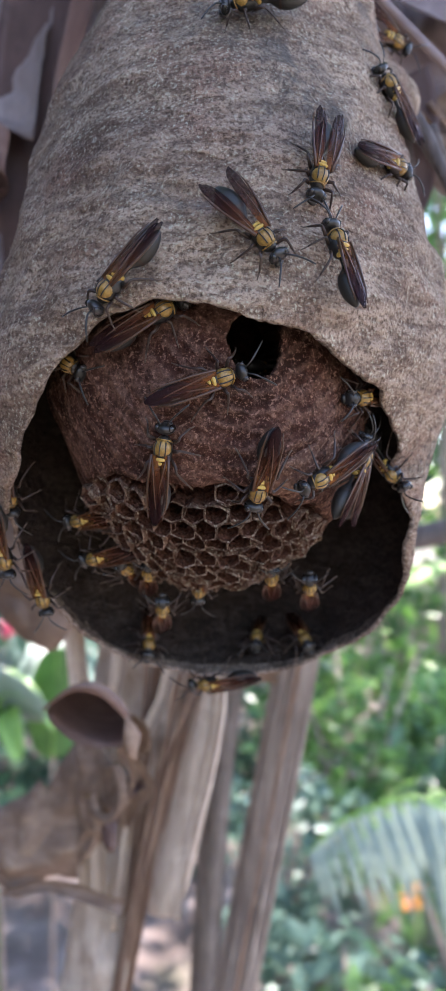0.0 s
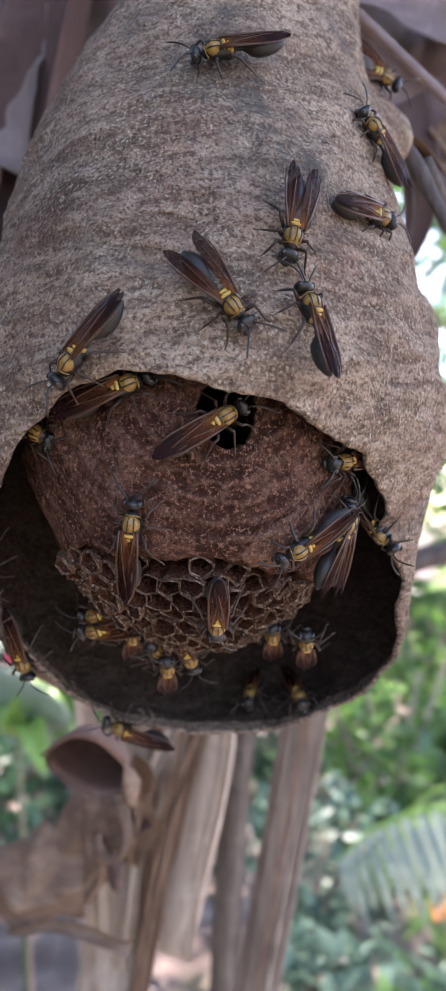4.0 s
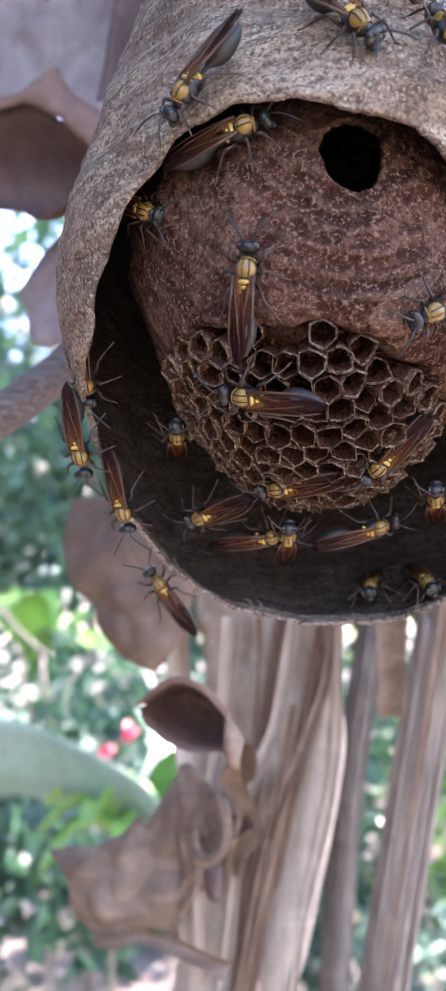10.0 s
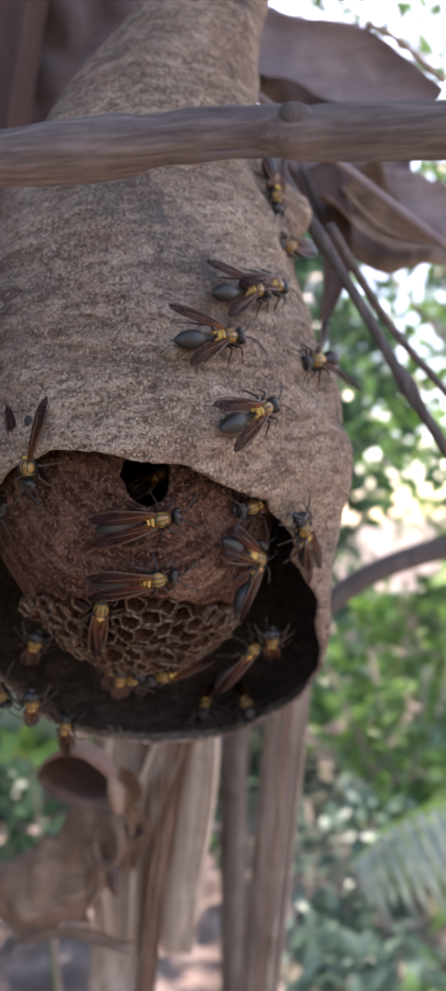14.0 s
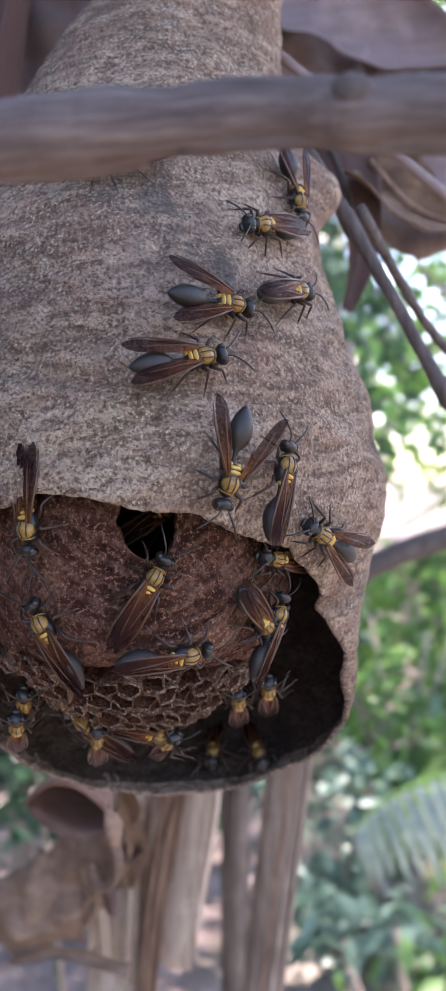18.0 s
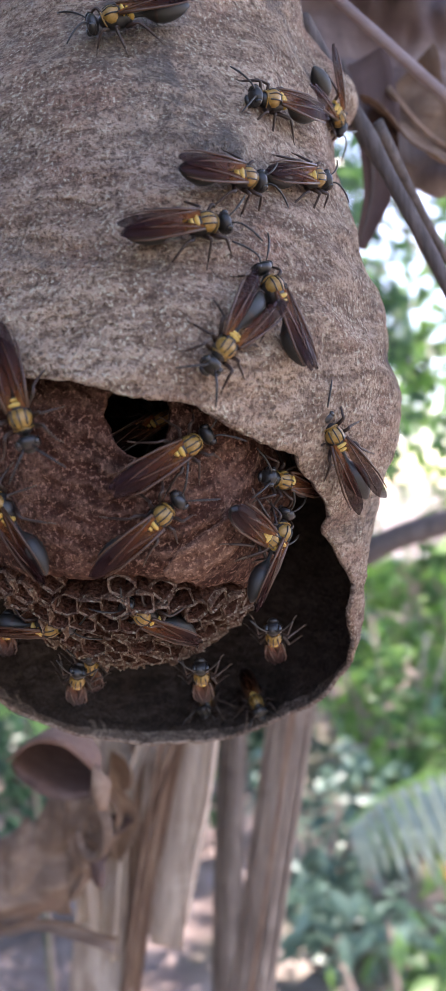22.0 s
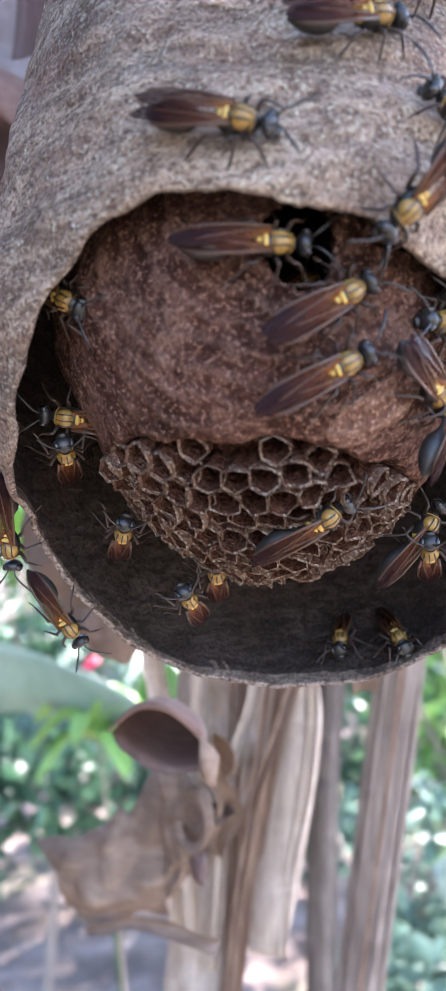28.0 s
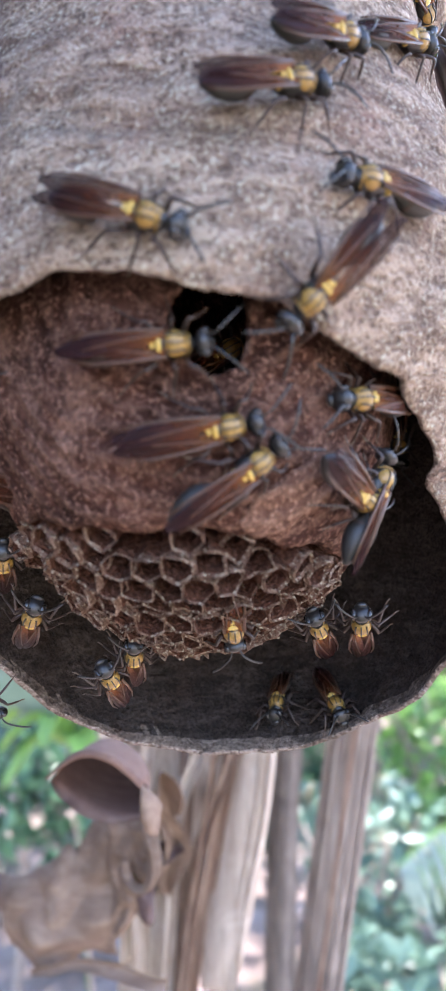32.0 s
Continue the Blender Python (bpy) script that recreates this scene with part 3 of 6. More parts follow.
def banana(x, y, h, n, L, label, seed):
    t = thing("banana_plant", label, "banana plant", "garden plants")
    t.matrix_basis = pose(x, y, 0)
    part("pseudostem", tube([(0, 0, -0.02), (0, 0, h * 0.5), (0.02, 0, h)], [0.07, 0.06, 0.04], 10), M_LEAF_BRIGHT, t)
    for i in range(n):
        a = seed + i * 2.39
        lift = 1.0 - 0.12 * i
        pts = [(0, 0, h), (math.cos(a) * L * 0.3, math.sin(a) * L * 0.3, h + L * 0.5 * lift), (math.cos(a) * L * 0.75, math.sin(a) * L * 0.75, h + L * 0.3 * lift)]
        part("leaf", sheet(pts, lambda s: 0.03 + 0.26 * L * math.sin(math.pi * min(1, 0.12 + s * 0.86)) ** 0.7, (-math.sin(a), math.cos(a), 0), 14, 7, 0.12, 0.05, 0.003, seed=i + seed), M_LEAF_BRIGHT, t)
    return t


banana(1.55, 4.4, 1.0, 6, 1.0, "banana plant with broad bright green leaves", 0.4)
banana(0.99, 4.0, 0.35, 4, 0.75, "young banana plant with tall bright green leaves", 0.9)
banana(2.9, 6.4, 1.5, 6, 1.3, "large banana plant with bright green leaves", 1.7)
banana(-1.9, 4.9, 1.2, 6, 1.1, "banana plant with pale green leaves", 2.2)


def broad_leaf(x, y, z, L, W, lean, mat, label):
    """One broad upright leaf on a stalk from the ground."""
    t = thing("broad_leaf_plant", label, "plant", "garden plants")
    t.matrix_basis = pose(x, y, 0)
    part("stalk", tube(curve_pts([(-lean * 0.6, 0.1, -0.02), (-lean * 0.3, 0.05, z * 0.6), (0, 0, z)], 8), [0.006 - 0.0005 * i for i in range(8)], 6), M_TRUNK, t)
    blade = part("leaf", sheet([(0, 0, z), (lean * 0.5, -0.02, z + L * 0.5), (lean, -0.05, z + L)], lambda s: 0.01 + W * math.sin(math.pi * min(1, 0.08 + s * 0.92)) ** 0.7, (1, 0.2, -lean), 18, 9, 0.1, 0.05, 0.002, 0.3, x), mat, t)
    part("midrib", tube(curve_pts([(0, -0.003, z), (lean * 0.5, -0.023, z + L * 0.5), (lean, -0.053, z + L)], 10), [0.004 - 0.0003 * i for i in range(10)], 5), M_LEAF_BRIGHT, blade)


broad_leaf(-0.345, 1.62, 1.02, 0.23, 0.105, 0.02, M_LEAF, "plant with one upright fresh green leaf")


def strap_plant(x, y, z, L, label):
    """A tuft of arching strap leaves on a thin stalk."""
    t = thing("strap_leaf_plant", label, "plant", "garden plants")
    t.matrix_basis = pose(x, y, 0)
    part("stalk", tube(curve_pts([(0.03, 0.04, -0.02), (0.02, 0.02, z * 0.6), (0, 0, z)], 8), [0.006 - 0.0005 * i for i in range(8)], 6), M_TRUNK, t)
    for i, (a, up, reach) in enumerate(((170, 0.5, 1.0), (200, 0.25, 0.95), (350, 0.45, 0.8), (15, 0.1, 0.9), (260, 0.4, 0.7), (310, -0.05, 0.9), (225, -0.15, 1.0), (120, 0.6, 0.6), (40, 0.55, 0.6))):
        c, q = math.cos(radians(a)) * reach * L, math.sin(radians(a)) * reach * L
        part("leaf", sheet([(0, 0, z), (c * 0.45, q * 0.45, z + L * (0.25 + up * 0.6)), (c, q, z + L * (up - 0.25))], lambda e: 0.008 + 0.05 * math.sin(math.pi * min(1, 0.1 + e * 0.88)) ** 0.8, (-q, c, 0.3 * L), 14, 7, 0.15, 0.05, 0.002, 0.4, 3.0 * i), M_LEAF_BRIGHT, t)


strap_plant(-0.44, 1.52, 1.11, 0.13, "tuft of bright yellow-green sunlit strap leaves")


def wide_leaf():
    """One big leaf that lies almost level before the far garden."""
    t = thing("banana_plant", "banana plant with one wide pale bluish leaf held level", "banana plant", "garden plants")
    t.matrix_basis = pose(-0.95, 1.75, 0)
    part("pseudostem", tube([(0, 0, -0.02), (0.01, 0, 0.6), (0.03, 0, 1.1)], [0.05, 0.045, 0.03], 10), M_LEAF, t)
    blade = part("leaf", sheet([(0.03, 0, 1.1), (0.20, -0.12, 1.19), (0.40, -0.22, 1.19), (0.62, -0.26, 1.135)], lambda e: 0.02 + 0.20 * math.sin(math.pi * min(1, 0.06 + e * 0.93)) ** 0.6, (0.25, 0.55, -0.8), 24, 11, 0.12, 0.05, 0.002, 0.3, 81.0), M_FROND, t)
    part("midrib", tube(curve_pts([(0.03, -0.006, 1.1), (0.20, -0.126, 1.19), (0.40, -0.226, 1.19), (0.62, -0.266, 1.135)], 14), [0.006 - 0.0003 * i for i in range(14)], 5), M_LEAF, blade)


wide_leaf()


def flower_spray(x, y, z, n, spread, mat, label, cat):
    t = thing("flower_spray", label, cat)
    t.matrix_basis = pose(x, y, 0)
    part("stem", tube([(0.03, 0.02, 0), (0.01, 0.0, z * 0.6), (0, 0, z)], [0.008, 0.006, 0.004], 6), M_LEAF, t)
    for i in range(n):
        c = (rng.gauss(0, spread), rng.gauss(0, spread), z + rng.gauss(0, spread))
        part("blossom", leaf_quads([(c[0], c[1], c[2])] * 8, spread * 0.9, 0.7, 0.0), mat, t)
    return t


flower_spray(-0.58, 2.0, 1.20, 4, 0.035, M_FLOWER, "spray of bright red garden flowers", "flower")
flower_spray(0.50, 2.2, 0.45, 3, 0.04, M_ORANGE, "orange croton-like leaf tuft near the palm", "plant")


def garden_wall():
    t = thing("garden_wall", "low pinkish painted garden wall behind the shrubs", "wall")
    t.matrix_basis = pose(2.3, 10.5, 0, 0, 0, -8)
    bm = bmesh.new()
    bmesh.ops.create_cube(bm, size=1, matrix=Matrix.LocRotScale((0, 0, 0.24), None, (1.1, 0.2, 0.52)))
    part("wall", bm, M_HOUSE, t, smooth=False)
    bm = bmesh.new()
    bmesh.ops.create_cube(bm, size=1, matrix=Matrix.LocRotScale((0, 0, 0.53), None, (1.16, 0.26, 0.06)))
    part("coping", bm, M_ROOF, t, smooth=False)


garden_wall()

# unseen boarded wall, added beside the camera to cut light from the left
bm = bmesh.new()
bmesh.ops.create_cube(bm, size=1, matrix=Matrix.LocRotScale((-0.95, -0.9, 1.05), None, (0.08, 4.2, 2.1)))
tagged(part("light_block_west", bm, M_BOARDS, smooth=False), "unseen dark boarded wall added to cut light from the left", "wall", kind="structure")


# ---------------------------------------------------------------- dead banana leaves round the nest
def canopy():
    """Unseen broad leaves added over the nest, above the picture, to keep the sun off it."""
    t = thing("shade_canopy", "unseen green banana leaves added overhead to shade the nest", "banana plant")
    t.matrix_basis = pose(-1.5, -0.5, 0)
    part("pseudostem", tube([(0, 0, -0.02), (0.02, 0, 1.2), (0.05, 0.05, 2.3)], [0.11, 0.1, 0.07], 12), M_SHEATH_BROWN, t)
    for i, (a, L, z) in enumerate(((20, 2.7, 2.32), (31, 2.9, 2.42), (42, 2.8, 2.36), (150, 1.5, 2.3), (260, 1.5, 2.3))):
        c, s = math.cos(radians(a)), math.sin(radians(a))
        pts = [(0.05, 0.05, z - 0.1), (c * L * 0.5, s * L * 0.5, z + 0.35), (c * L, s * L, z + 0.15)]
        part("leaf", sheet(pts, lambda q: 0.08 + 0.55 * math.sin(math.pi * min(1, 0.1 + q * 0.88)) ** 0.6, (-s, c, 0), 14, 7, 0.1, 0.04, 0.003, seed=i), M_LEAF, t)


canopy()


def sheath_bundle():
    """The dried leaf sheaths that hang under and behind the nest."""
    t = thing("dry_sheath_bundle", "bundle of dry pale banana sheaths hanging behind the nest", "dead leaf")
    part("sheath", patch([(-0.0612, 0.348, 1.4852), (-0.0555, 0.348, 1.4637), (-0.0535, 0.348, 1.4472), (-0.0560, 0.348, 1.4262), (-0.0590, 0.348, 1.3727), (-0.0640, 0.348, 1.3334), (-0.0740, 0.348, 1.2737), (-0.098, 0.37, 1.13), (-0.13, 0.39, 0.95)], [(-0.0002, 0.346, 1.4825), (-0.0037, 0.346, 1.4618), (-0.0078, 0.346, 1.4405), (-0.0199, 0.346, 1.3941), (-0.0288, 0.346, 1.3599), (-0.0353, 0.346, 1.3342), (-0.0431, 0.346, 1.2750), (-0.066, 0.37, 1.13), (-0.10, 0.39, 0.95)], -0.007, 0.0048, 70, 30, 0.0011, seed=41.0, freq=52.0), M_SHEATH, t)
    part("sheath", patch([(-0.0059, 0.340, 1.4777), (-0.0068, 0.340, 1.4573), (-0.0082, 0.340, 1.4432), (-0.0186, 0.340, 1.4009), (-0.0284, 0.340, 1.3570), (-0.0309, 0.340, 1.3351)], [(0.0033, 0.338, 1.4774), (0.0017, 0.338, 1.4571), (0.0006, 0.338, 1.4431), (0.0014, 0.338, 1.4163), (-0.0112, 0.338, 1.3575), (-0.0186, 0.338, 1.3349)], -0.006, 0.0012, 44, 16, 0.0011, seed=43.0, freq=38.0), M_SHEATH, t)
    # Narrow brown strip put in for the shade of a groove in the sheath.
    part("sheath", sheet([(-0.022, 0.335, 1.475), (-0.029, 0.336, 1.43), (-0.0345, 0.338, 1.385), (-0.040, 0.341, 1.335)], lambda s: 0.006 - 0.002 * s, (0.9, 0.5, 0), 26, 8, 0.35, 0.1, 0.001, 1.4, 37.0, 0.2), M_SHEATH_BROWN, t)
    part("dry_stick", tube(curve_pts([(-0.0474, 0.360, 1.3464), (-0.0541, 0.360, 1.3279), (-0.0787, 0.360, 1.2659), (-0.16, 0.38, 1.05)], 14), [0.0022 + 0.0001 * i for i in range(14)], 8, wobble=0.15), M_SHEATH_BROWN, t)
    part("sheath", sheet([(-0.006, 0.338, 1.47), (-0.016, 0.338, 1.42), (-0.030, 0.340, 1.36), (-0.040, 0.343, 1.31), (-0.054, 0.352, 1.22), (-0.075, 0.362, 1.1)], lambda s: 0.008 - 0.002 * s, (0.9, 0.3, 0), 30, 9, 0.3, 0.08, 0.0012, 1.3, 7.0), M_SHEATH_BROWN, t)
    for seed, pts, wide, fold, mat in (
        (71, [(-0.062, 0.334, 1.4653), (-0.0602, 0.334, 1.4382), (-0.0572, 0.335, 1.4165), (-0.0558, 0.337, 1.3856), (-0.057, 0.339, 1.345)], 0.011, 0.30, M_SHEATH),
        (72, [(-0.0401, 0.332, 1.4700), (-0.0424, 0.332, 1.4372), (-0.0472, 0.334, 1.4119), (-0.0504, 0.336, 1.3854), (-0.051, 0.338, 1.34)], 0.008, 0.40, M_SHEATH),
        (73, [(-0.016, 0.331, 1.4700), (-0.0224, 0.331, 1.4321), (-0.033, 0.332, 1.4054), (-0.0376, 0.334, 1.3777), (-0.044, 0.337, 1.33)], 0.0055, 0.45, M_SHEATH),
        (74, [(-0.0022, 0.333, 1.4700), (-0.0045, 0.333, 1.4461), (-0.0144, 0.333, 1.4187), (-0.0251, 0.334, 1.3946), (-0.0316, 0.335, 1.373), (-0.041, 0.338, 1.32), (-0.055, 0.346, 1.24)], 0.0045, 0.45, M_SHEATH_BROWN),
        # Next two: thin brown strips that draw shaded creases between the folds.
        (75, [(-0.0167, 0.330, 1.4380), (-0.0259, 0.331, 1.3928), (-0.0336, 0.333, 1.3548), (-0.0386, 0.335, 1.3268), (-0.052, 0.342, 1.26)], 0.0030, 0.50, M_SHEATH_BROWN),
        (76, [(-0.0300, 0.333, 1.4700), (-0.0310, 0.333, 1.4400), (-0.0330, 0.333, 1.4150)], 0.0026, 0.55, M_SHEATH_BROWN),
        (77, [(-0.0524, 0.350, 1.3485), (-0.0572, 0.350, 1.3113), (-0.0646, 0.352, 1.2708), (-0.080, 0.36, 1.19)], 0.010, 0.25, M_SHEATH),
        (78, [(0.000, 0.333, 1.4700), (-0.001, 0.333, 1.4300), (-0.0065, 0.334, 1.3950), (-0.014, 0.335, 1.3650), (-0.0185, 0.336, 1.3350)], 0.0045, 0.40, M_SHEATH)):
        part("sheath_fold", sheet(pts, lambda q, w=wide: w * (1.0 - 0.25 * q) * (1 + 0.15 * math.sin(q * 9 + w * 900)), (1, 0.25 * math.sin(seed), 0), 34, 9, fold, 0.10, 0.0009, 0.9, seed, 0.25), mat, t)
    part("torn_flap", sheet([(0.016, 0.315, 1.495), (0.018, 0.32, 1.465), (0.017, 0.325, 1.435)], lambda s: 0.016 * (1 - 0.35 * s), (1, 0.3, 0), 14, 8, 0.25, 0.15, 0.001, 0.9, 13.0, 0.3), M_DEAD, t)
    part("torn_flap", patch([(-0.100, 0.314, 1.515), (-0.1035, 0.313, 1.497), (-0.0985, 0.312, 1.482), (-0.0905, 0.311, 1.474), (-0.0862, 0.311, 1.464), (-0.0775, 0.310, 1.4555), (-0.0665, 0.310, 1.4505)], [(-0.045, 0.306, 1.515), (-0.048, 0.307, 1.495), (-0.0516, 0.307, 1.4776), (-0.0535, 0.308, 1.4675), (-0.0565, 0.308, 1.4605), (-0.060, 0.309, 1.4545), (-0.0648, 0.309, 1.4500)], -0.007, 0.0045, 40, 20, seed=3.0, freq=58.0), M_FLAP, t)
    return t


sheath_bundle()


def nearer(bm):
    """Set the tongue a little before the hanging sheaths."""
    c = Vector((0.0043, 0.0251, 1.4628))
    for v in bm.verts:
        v.co = c + (v.co - c) * 0.85
    return bm


def curled_leaf():
    t = thing("curled_dead_leaf", "ragged brown dead leaf with a rolled tongue", "dead leaf")
    tongue = part("rolled_tongue", nearer(patch([(-0.0628, 0.280, 1.4407), (-0.0518, 0.278, 1.448), (-0.0422, 0.277, 1.4464), (-0.0346, 0.279, 1.4384)], [(-0.0626, 0.281, 1.4395), (-0.0589, 0.281, 1.4334), (-0.0465, 0.280, 1.4269), (-0.0347, 0.280, 1.4275)], 0.040, 0.0012, 30, 22, seed=1.0)), M_RUSSET, t)
    part("lip", nearer(patch([(-0.0640, 0.279, 1.4405), (-0.0522, 0.2765, 1.4496), (-0.0416, 0.2755, 1.4482), (-0.0328, 0.278, 1.4395)], [(-0.0628, 0.279, 1.4405), (-0.0518, 0.276, 1.4476), (-0.0422, 0.2752, 1.4460), (-0.0344, 0.277, 1.4380)], -0.0008, 0.0006, 26, 6, seed=2.0)), M_RUSSET, tongue)
    part("cheek", nearer(patch([(-0.0346, 0.279, 1.4384), (-0.0315, 0.281, 1.4350), (-0.0295, 0.285, 1.430)], [(-0.0352, 0.279, 1.4275), (-0.0335, 0.281, 1.4235), (-0.031, 0.285, 1.421)], -0.003, 0.0012, 16, 12, seed=5.0)), M_DEAD, tongue)
    part("neck", sheet([(-0.030, 0.285, 1.43), (-0.034, 0.295, 1.418), (-0.031, 0.302, 1.405), (-0.035, 0.307, 1.393), (-0.040, 0.312, 1.384)], lambda s: 0.010 + 0.003 * math.sin(s * 13), (1, 0.4, 0), 30, 14, 0.3, 0.35, 0.0007, 1.2, 5.0, 0.3), M_DEAD, t)
    blade = part("blade", patch([(-0.1056, 0.318, 1.3850), (-0.0948, 0.315, 1.3877), (-0.0841, 0.312, 1.3906), (-0.0772, 0.310, 1.3934), (-0.0706, 0.309, 1.3996), (-0.0672, 0.309, 1.3978), (-0.0620, 0.309, 1.4071), (-0.0534, 0.308, 1.4184)], [(-0.1040, 0.317, 1.3835), (-0.0946, 0.313, 1.3774), (-0.0928, 0.310, 1.3672), (-0.0842, 0.306, 1.3620), (-0.0782, 0.306, 1.3592), (-0.0715, 0.308, 1.3607), (-0.0640, 0.309, 1.3632), (-0.0545, 0.308, 1.3623)], -0.005, 0.0050, 56, 34, seed=7.0, freq=52.0), M_DEAD, t)
    part("rolled_hem", sheet([(-0.0818, 0.303, 1.3610), (-0.0740, 0.303, 1.3622), (-0.0650, 0.303, 1.3640), (-0.0545, 0.304, 1.3618), (-0.0460, 0.304, 1.3588), (-0.0370, 0.305, 1.3555)], lambda q: 0.003 + 0.007 * q * (1 - 0.3 * q), (0, 0.25, 1), 34, 10, 0.15, 0.22, 0.0007, 1.3, 61.0, 0.35), M_DEAD, blade)
    part("crumpled_fold", patch([(-0.0548, 0.306, 1.4190), (-0.0480, 0.302, 1.4176), (-0.0430, 0.300, 1.4130), (-0.0360, 0.299, 1.4080)], [(-0.0560, 0.307, 1.3680), (-0.0500, 0.303, 1.3738), (-0.0445, 0.301, 1.3800), (-0.0395, 0.300, 1.3850)], -0.004, 0.0062, 40, 34, seed=9.0, freq=85.0), M_DEAD, blade)
    part("curl", sheet([(-0.0405, 0.294, 1.4110), (-0.0375, 0.292, 1.4055), (-0.0372, 0.291, 1.3985), (-0.0405, 0.292, 1.3935), (-0.0450, 0.295, 1.3945), (-0.0462, 0.297, 1.4000)], lambda q: 0.0058 - 0.002 * q, (0.3, 1, 0), 28, 8, 0.2, 0.2, 0.0007, 1.1, 61.0, 0.3), M_DEAD, blade)
    part("torn_point", patch([(-0.0400, 0.298, 1.4050), (-0.0340, 0.300, 1.4040), (-0.0285, 0.303, 1.4010)], [(-0.0410, 0.298, 1.3940), (-0.0340, 0.300, 1.3970), (-0.0283, 0.303, 1.4004)], 0.003, 0.0022, 16, 12, seed=15.0, freq=110.0), M_DEAD_DARK, blade)
    part("hanging_scrap", patch([(-0.0450, 0.300, 1.3890), (-0.0410, 0.299, 1.3880), (-0.0385, 0.300, 1.3900)], [(-0.0440, 0.303, 1.3790), (-0.0405, 0.301, 1.3765), (-0.0390, 0.301, 1.3800)], -0.002, 0.0025, 16, 12, seed=16.0, freq=120.0), M_DEAD_DARK, blade)
    return t


curled_leaf()


def upright_stem(pts, radii, label, mat=None, name="plant_stem", strips=0):
    """A stem, with peeling fibre strips along it where it is seen near."""
    t = thing(name, label, "stem")
    line = curve_pts(pts, 24)
    rad = [radii[0] + (radii[1] - radii[0]) * i / 23 for i in range(24)]
    part("core", tube(line, rad, 14, wobble=0.14), mat or M_TRUNK, t)
    for i in range(strips):
        a = -2.6 + i * 2.1 / max(1, strips - 1)
        lo = (i * 5) % 6
        run = [line[j] + Vector((math.cos(a), math.sin(a), 0)) * rad[j] * 1.02 for j in range(lo, 21)]
        part("fibre_strip", sheet(run, lambda s: rad[10] * (0.42 + 0.2 * math.sin(s * 7 + i)), (-math.sin(a), math.cos(a), 0), 26, 6, 0.2, 0.15, 0.0007, 0.7, 30.0 + i, 0.2), mat or (M_TRUNK, M_TRUNK, M_SHEATH_BROWN)[i % 3], t)
    return t


upright_stem([(0.066, 0.385, 1.60), (0.045, 0.385, 1.48), (0.0265, 0.385, 1.385), (0.002, 0.388, 1.26), (-0.05, 0.395, 1.0), (-0.2, 0.42, -0.02)], (0.0088, 0.0100), "greyish fibrous dry plant stem standing behind the nest", strips=5)
upright_stem([(0.028, 0.50, 1.62), (0.018, 0.50, 1.48), (0.0, 0.50, 1.36), (-0.012, 0.50, 1.2), (-0.03, 0.5, 0.8), (-0.05, 0.5, -0.02)], (0.0066, 0.010), "thin greyish-brown plant stem in the shade", M_STEM, strips=3)
upright_stem([(0.03, 0.55, 1.425), (0.10, 0.56, 1.475), (0.20, 0.57, 1.50), (0.45, 0.6, 1.54), (0.9, 0.65, 1.6)], (0.007, 0.012), "thin brown side branch in the shade", M_STALK, "side_branch")
upright_stem([(-0.055, 0.215, 1.545), (-0.073, 0.21, 1.524), (-0.105, 0.21, 1.505), (-0.2, 0.215, 1.46), (-0.5, 0.25, 1.3)], (0.0042, 0.0075), "mottled grey branch reaching the nest's flank", M_BRANCH, "side_branch")


def front_branch():
    pts = [(-0.30, 0.088, 1.570), (-0.16, 0.084, 1.5693), (-0.06, 0.081, 1.5684), (0.0, 0.081, 1.5680), (0.028, 0.081, 1.5682), (0.05, 0.081, 1.5663), (0.16, 0.086, 1.561), (0.42, 0.10, 1.552)]
    line = curve_pts(pts, 60)
    r = [0.0032 + 0.0005 * math.exp(-((i - 27) / 2.0) ** 2) for i in range(60)]
    ob = part("dry_branch", tube(line, r, 14, wobble=0.18), M_BRANCH)
    tagged(ob, "dry grey-brown branch crossing before the nest", "branch")
    for i0, i1, a, w in ((8, 30, -1.9, 0.0024), (24, 46, -1.2, 0.002), (30, 54, -2.5, 0.0018), (14, 26, -0.6, 0.0016), (38, 50, -1.7, 0.0022)):
        run = [line[i] + Vector((0, math.cos(a + 0.02 * i), math.sin(a + 0.02 * i))) * r[i] * 1.0 for i in range(i0, i1)]
        part("bark_strip", sheet(run, lambda s: w * math.sin(math.pi * (0.06 + 0.88 * s)) ** 0.5, (0, -math.sin(a), math.cos(a)), 40, 6, 0.0, 0.1, 0.0004, 0.5, a * 7 + i0, 0.5), M_BRANCH, ob)
    part("knot", ball(tuple(line[38] + Vector((0, -0.0026, 0.0006))), (0.0022, 0.0014, 0.0017), taper=0.1), M_STALK, ob)


front_branch()


def dead_leaf_thing(label, mat, *strips):
    t = thing("dead_banana_leaf", label, "dead leaf", "dead leaves above the nest")
    for pts, w, across, fold, ripple, curl, seed in strips:
        part("leaf_fold", sheet(pts, w, across, 32, 16, fold, ripple, 0.0008, curl, seed, 0.14), mat, t)
        line = curve_pts(pts, 12)
        part("rib", tube([p + Vector((0, -0.0008, 0)) for p in line], [0.0009 * (1.1 - i / 12) for i in range(12)], 6), M_STALK if mat is M_DEAD_DARK else M_SHEATH_BROWN, t)
    return t


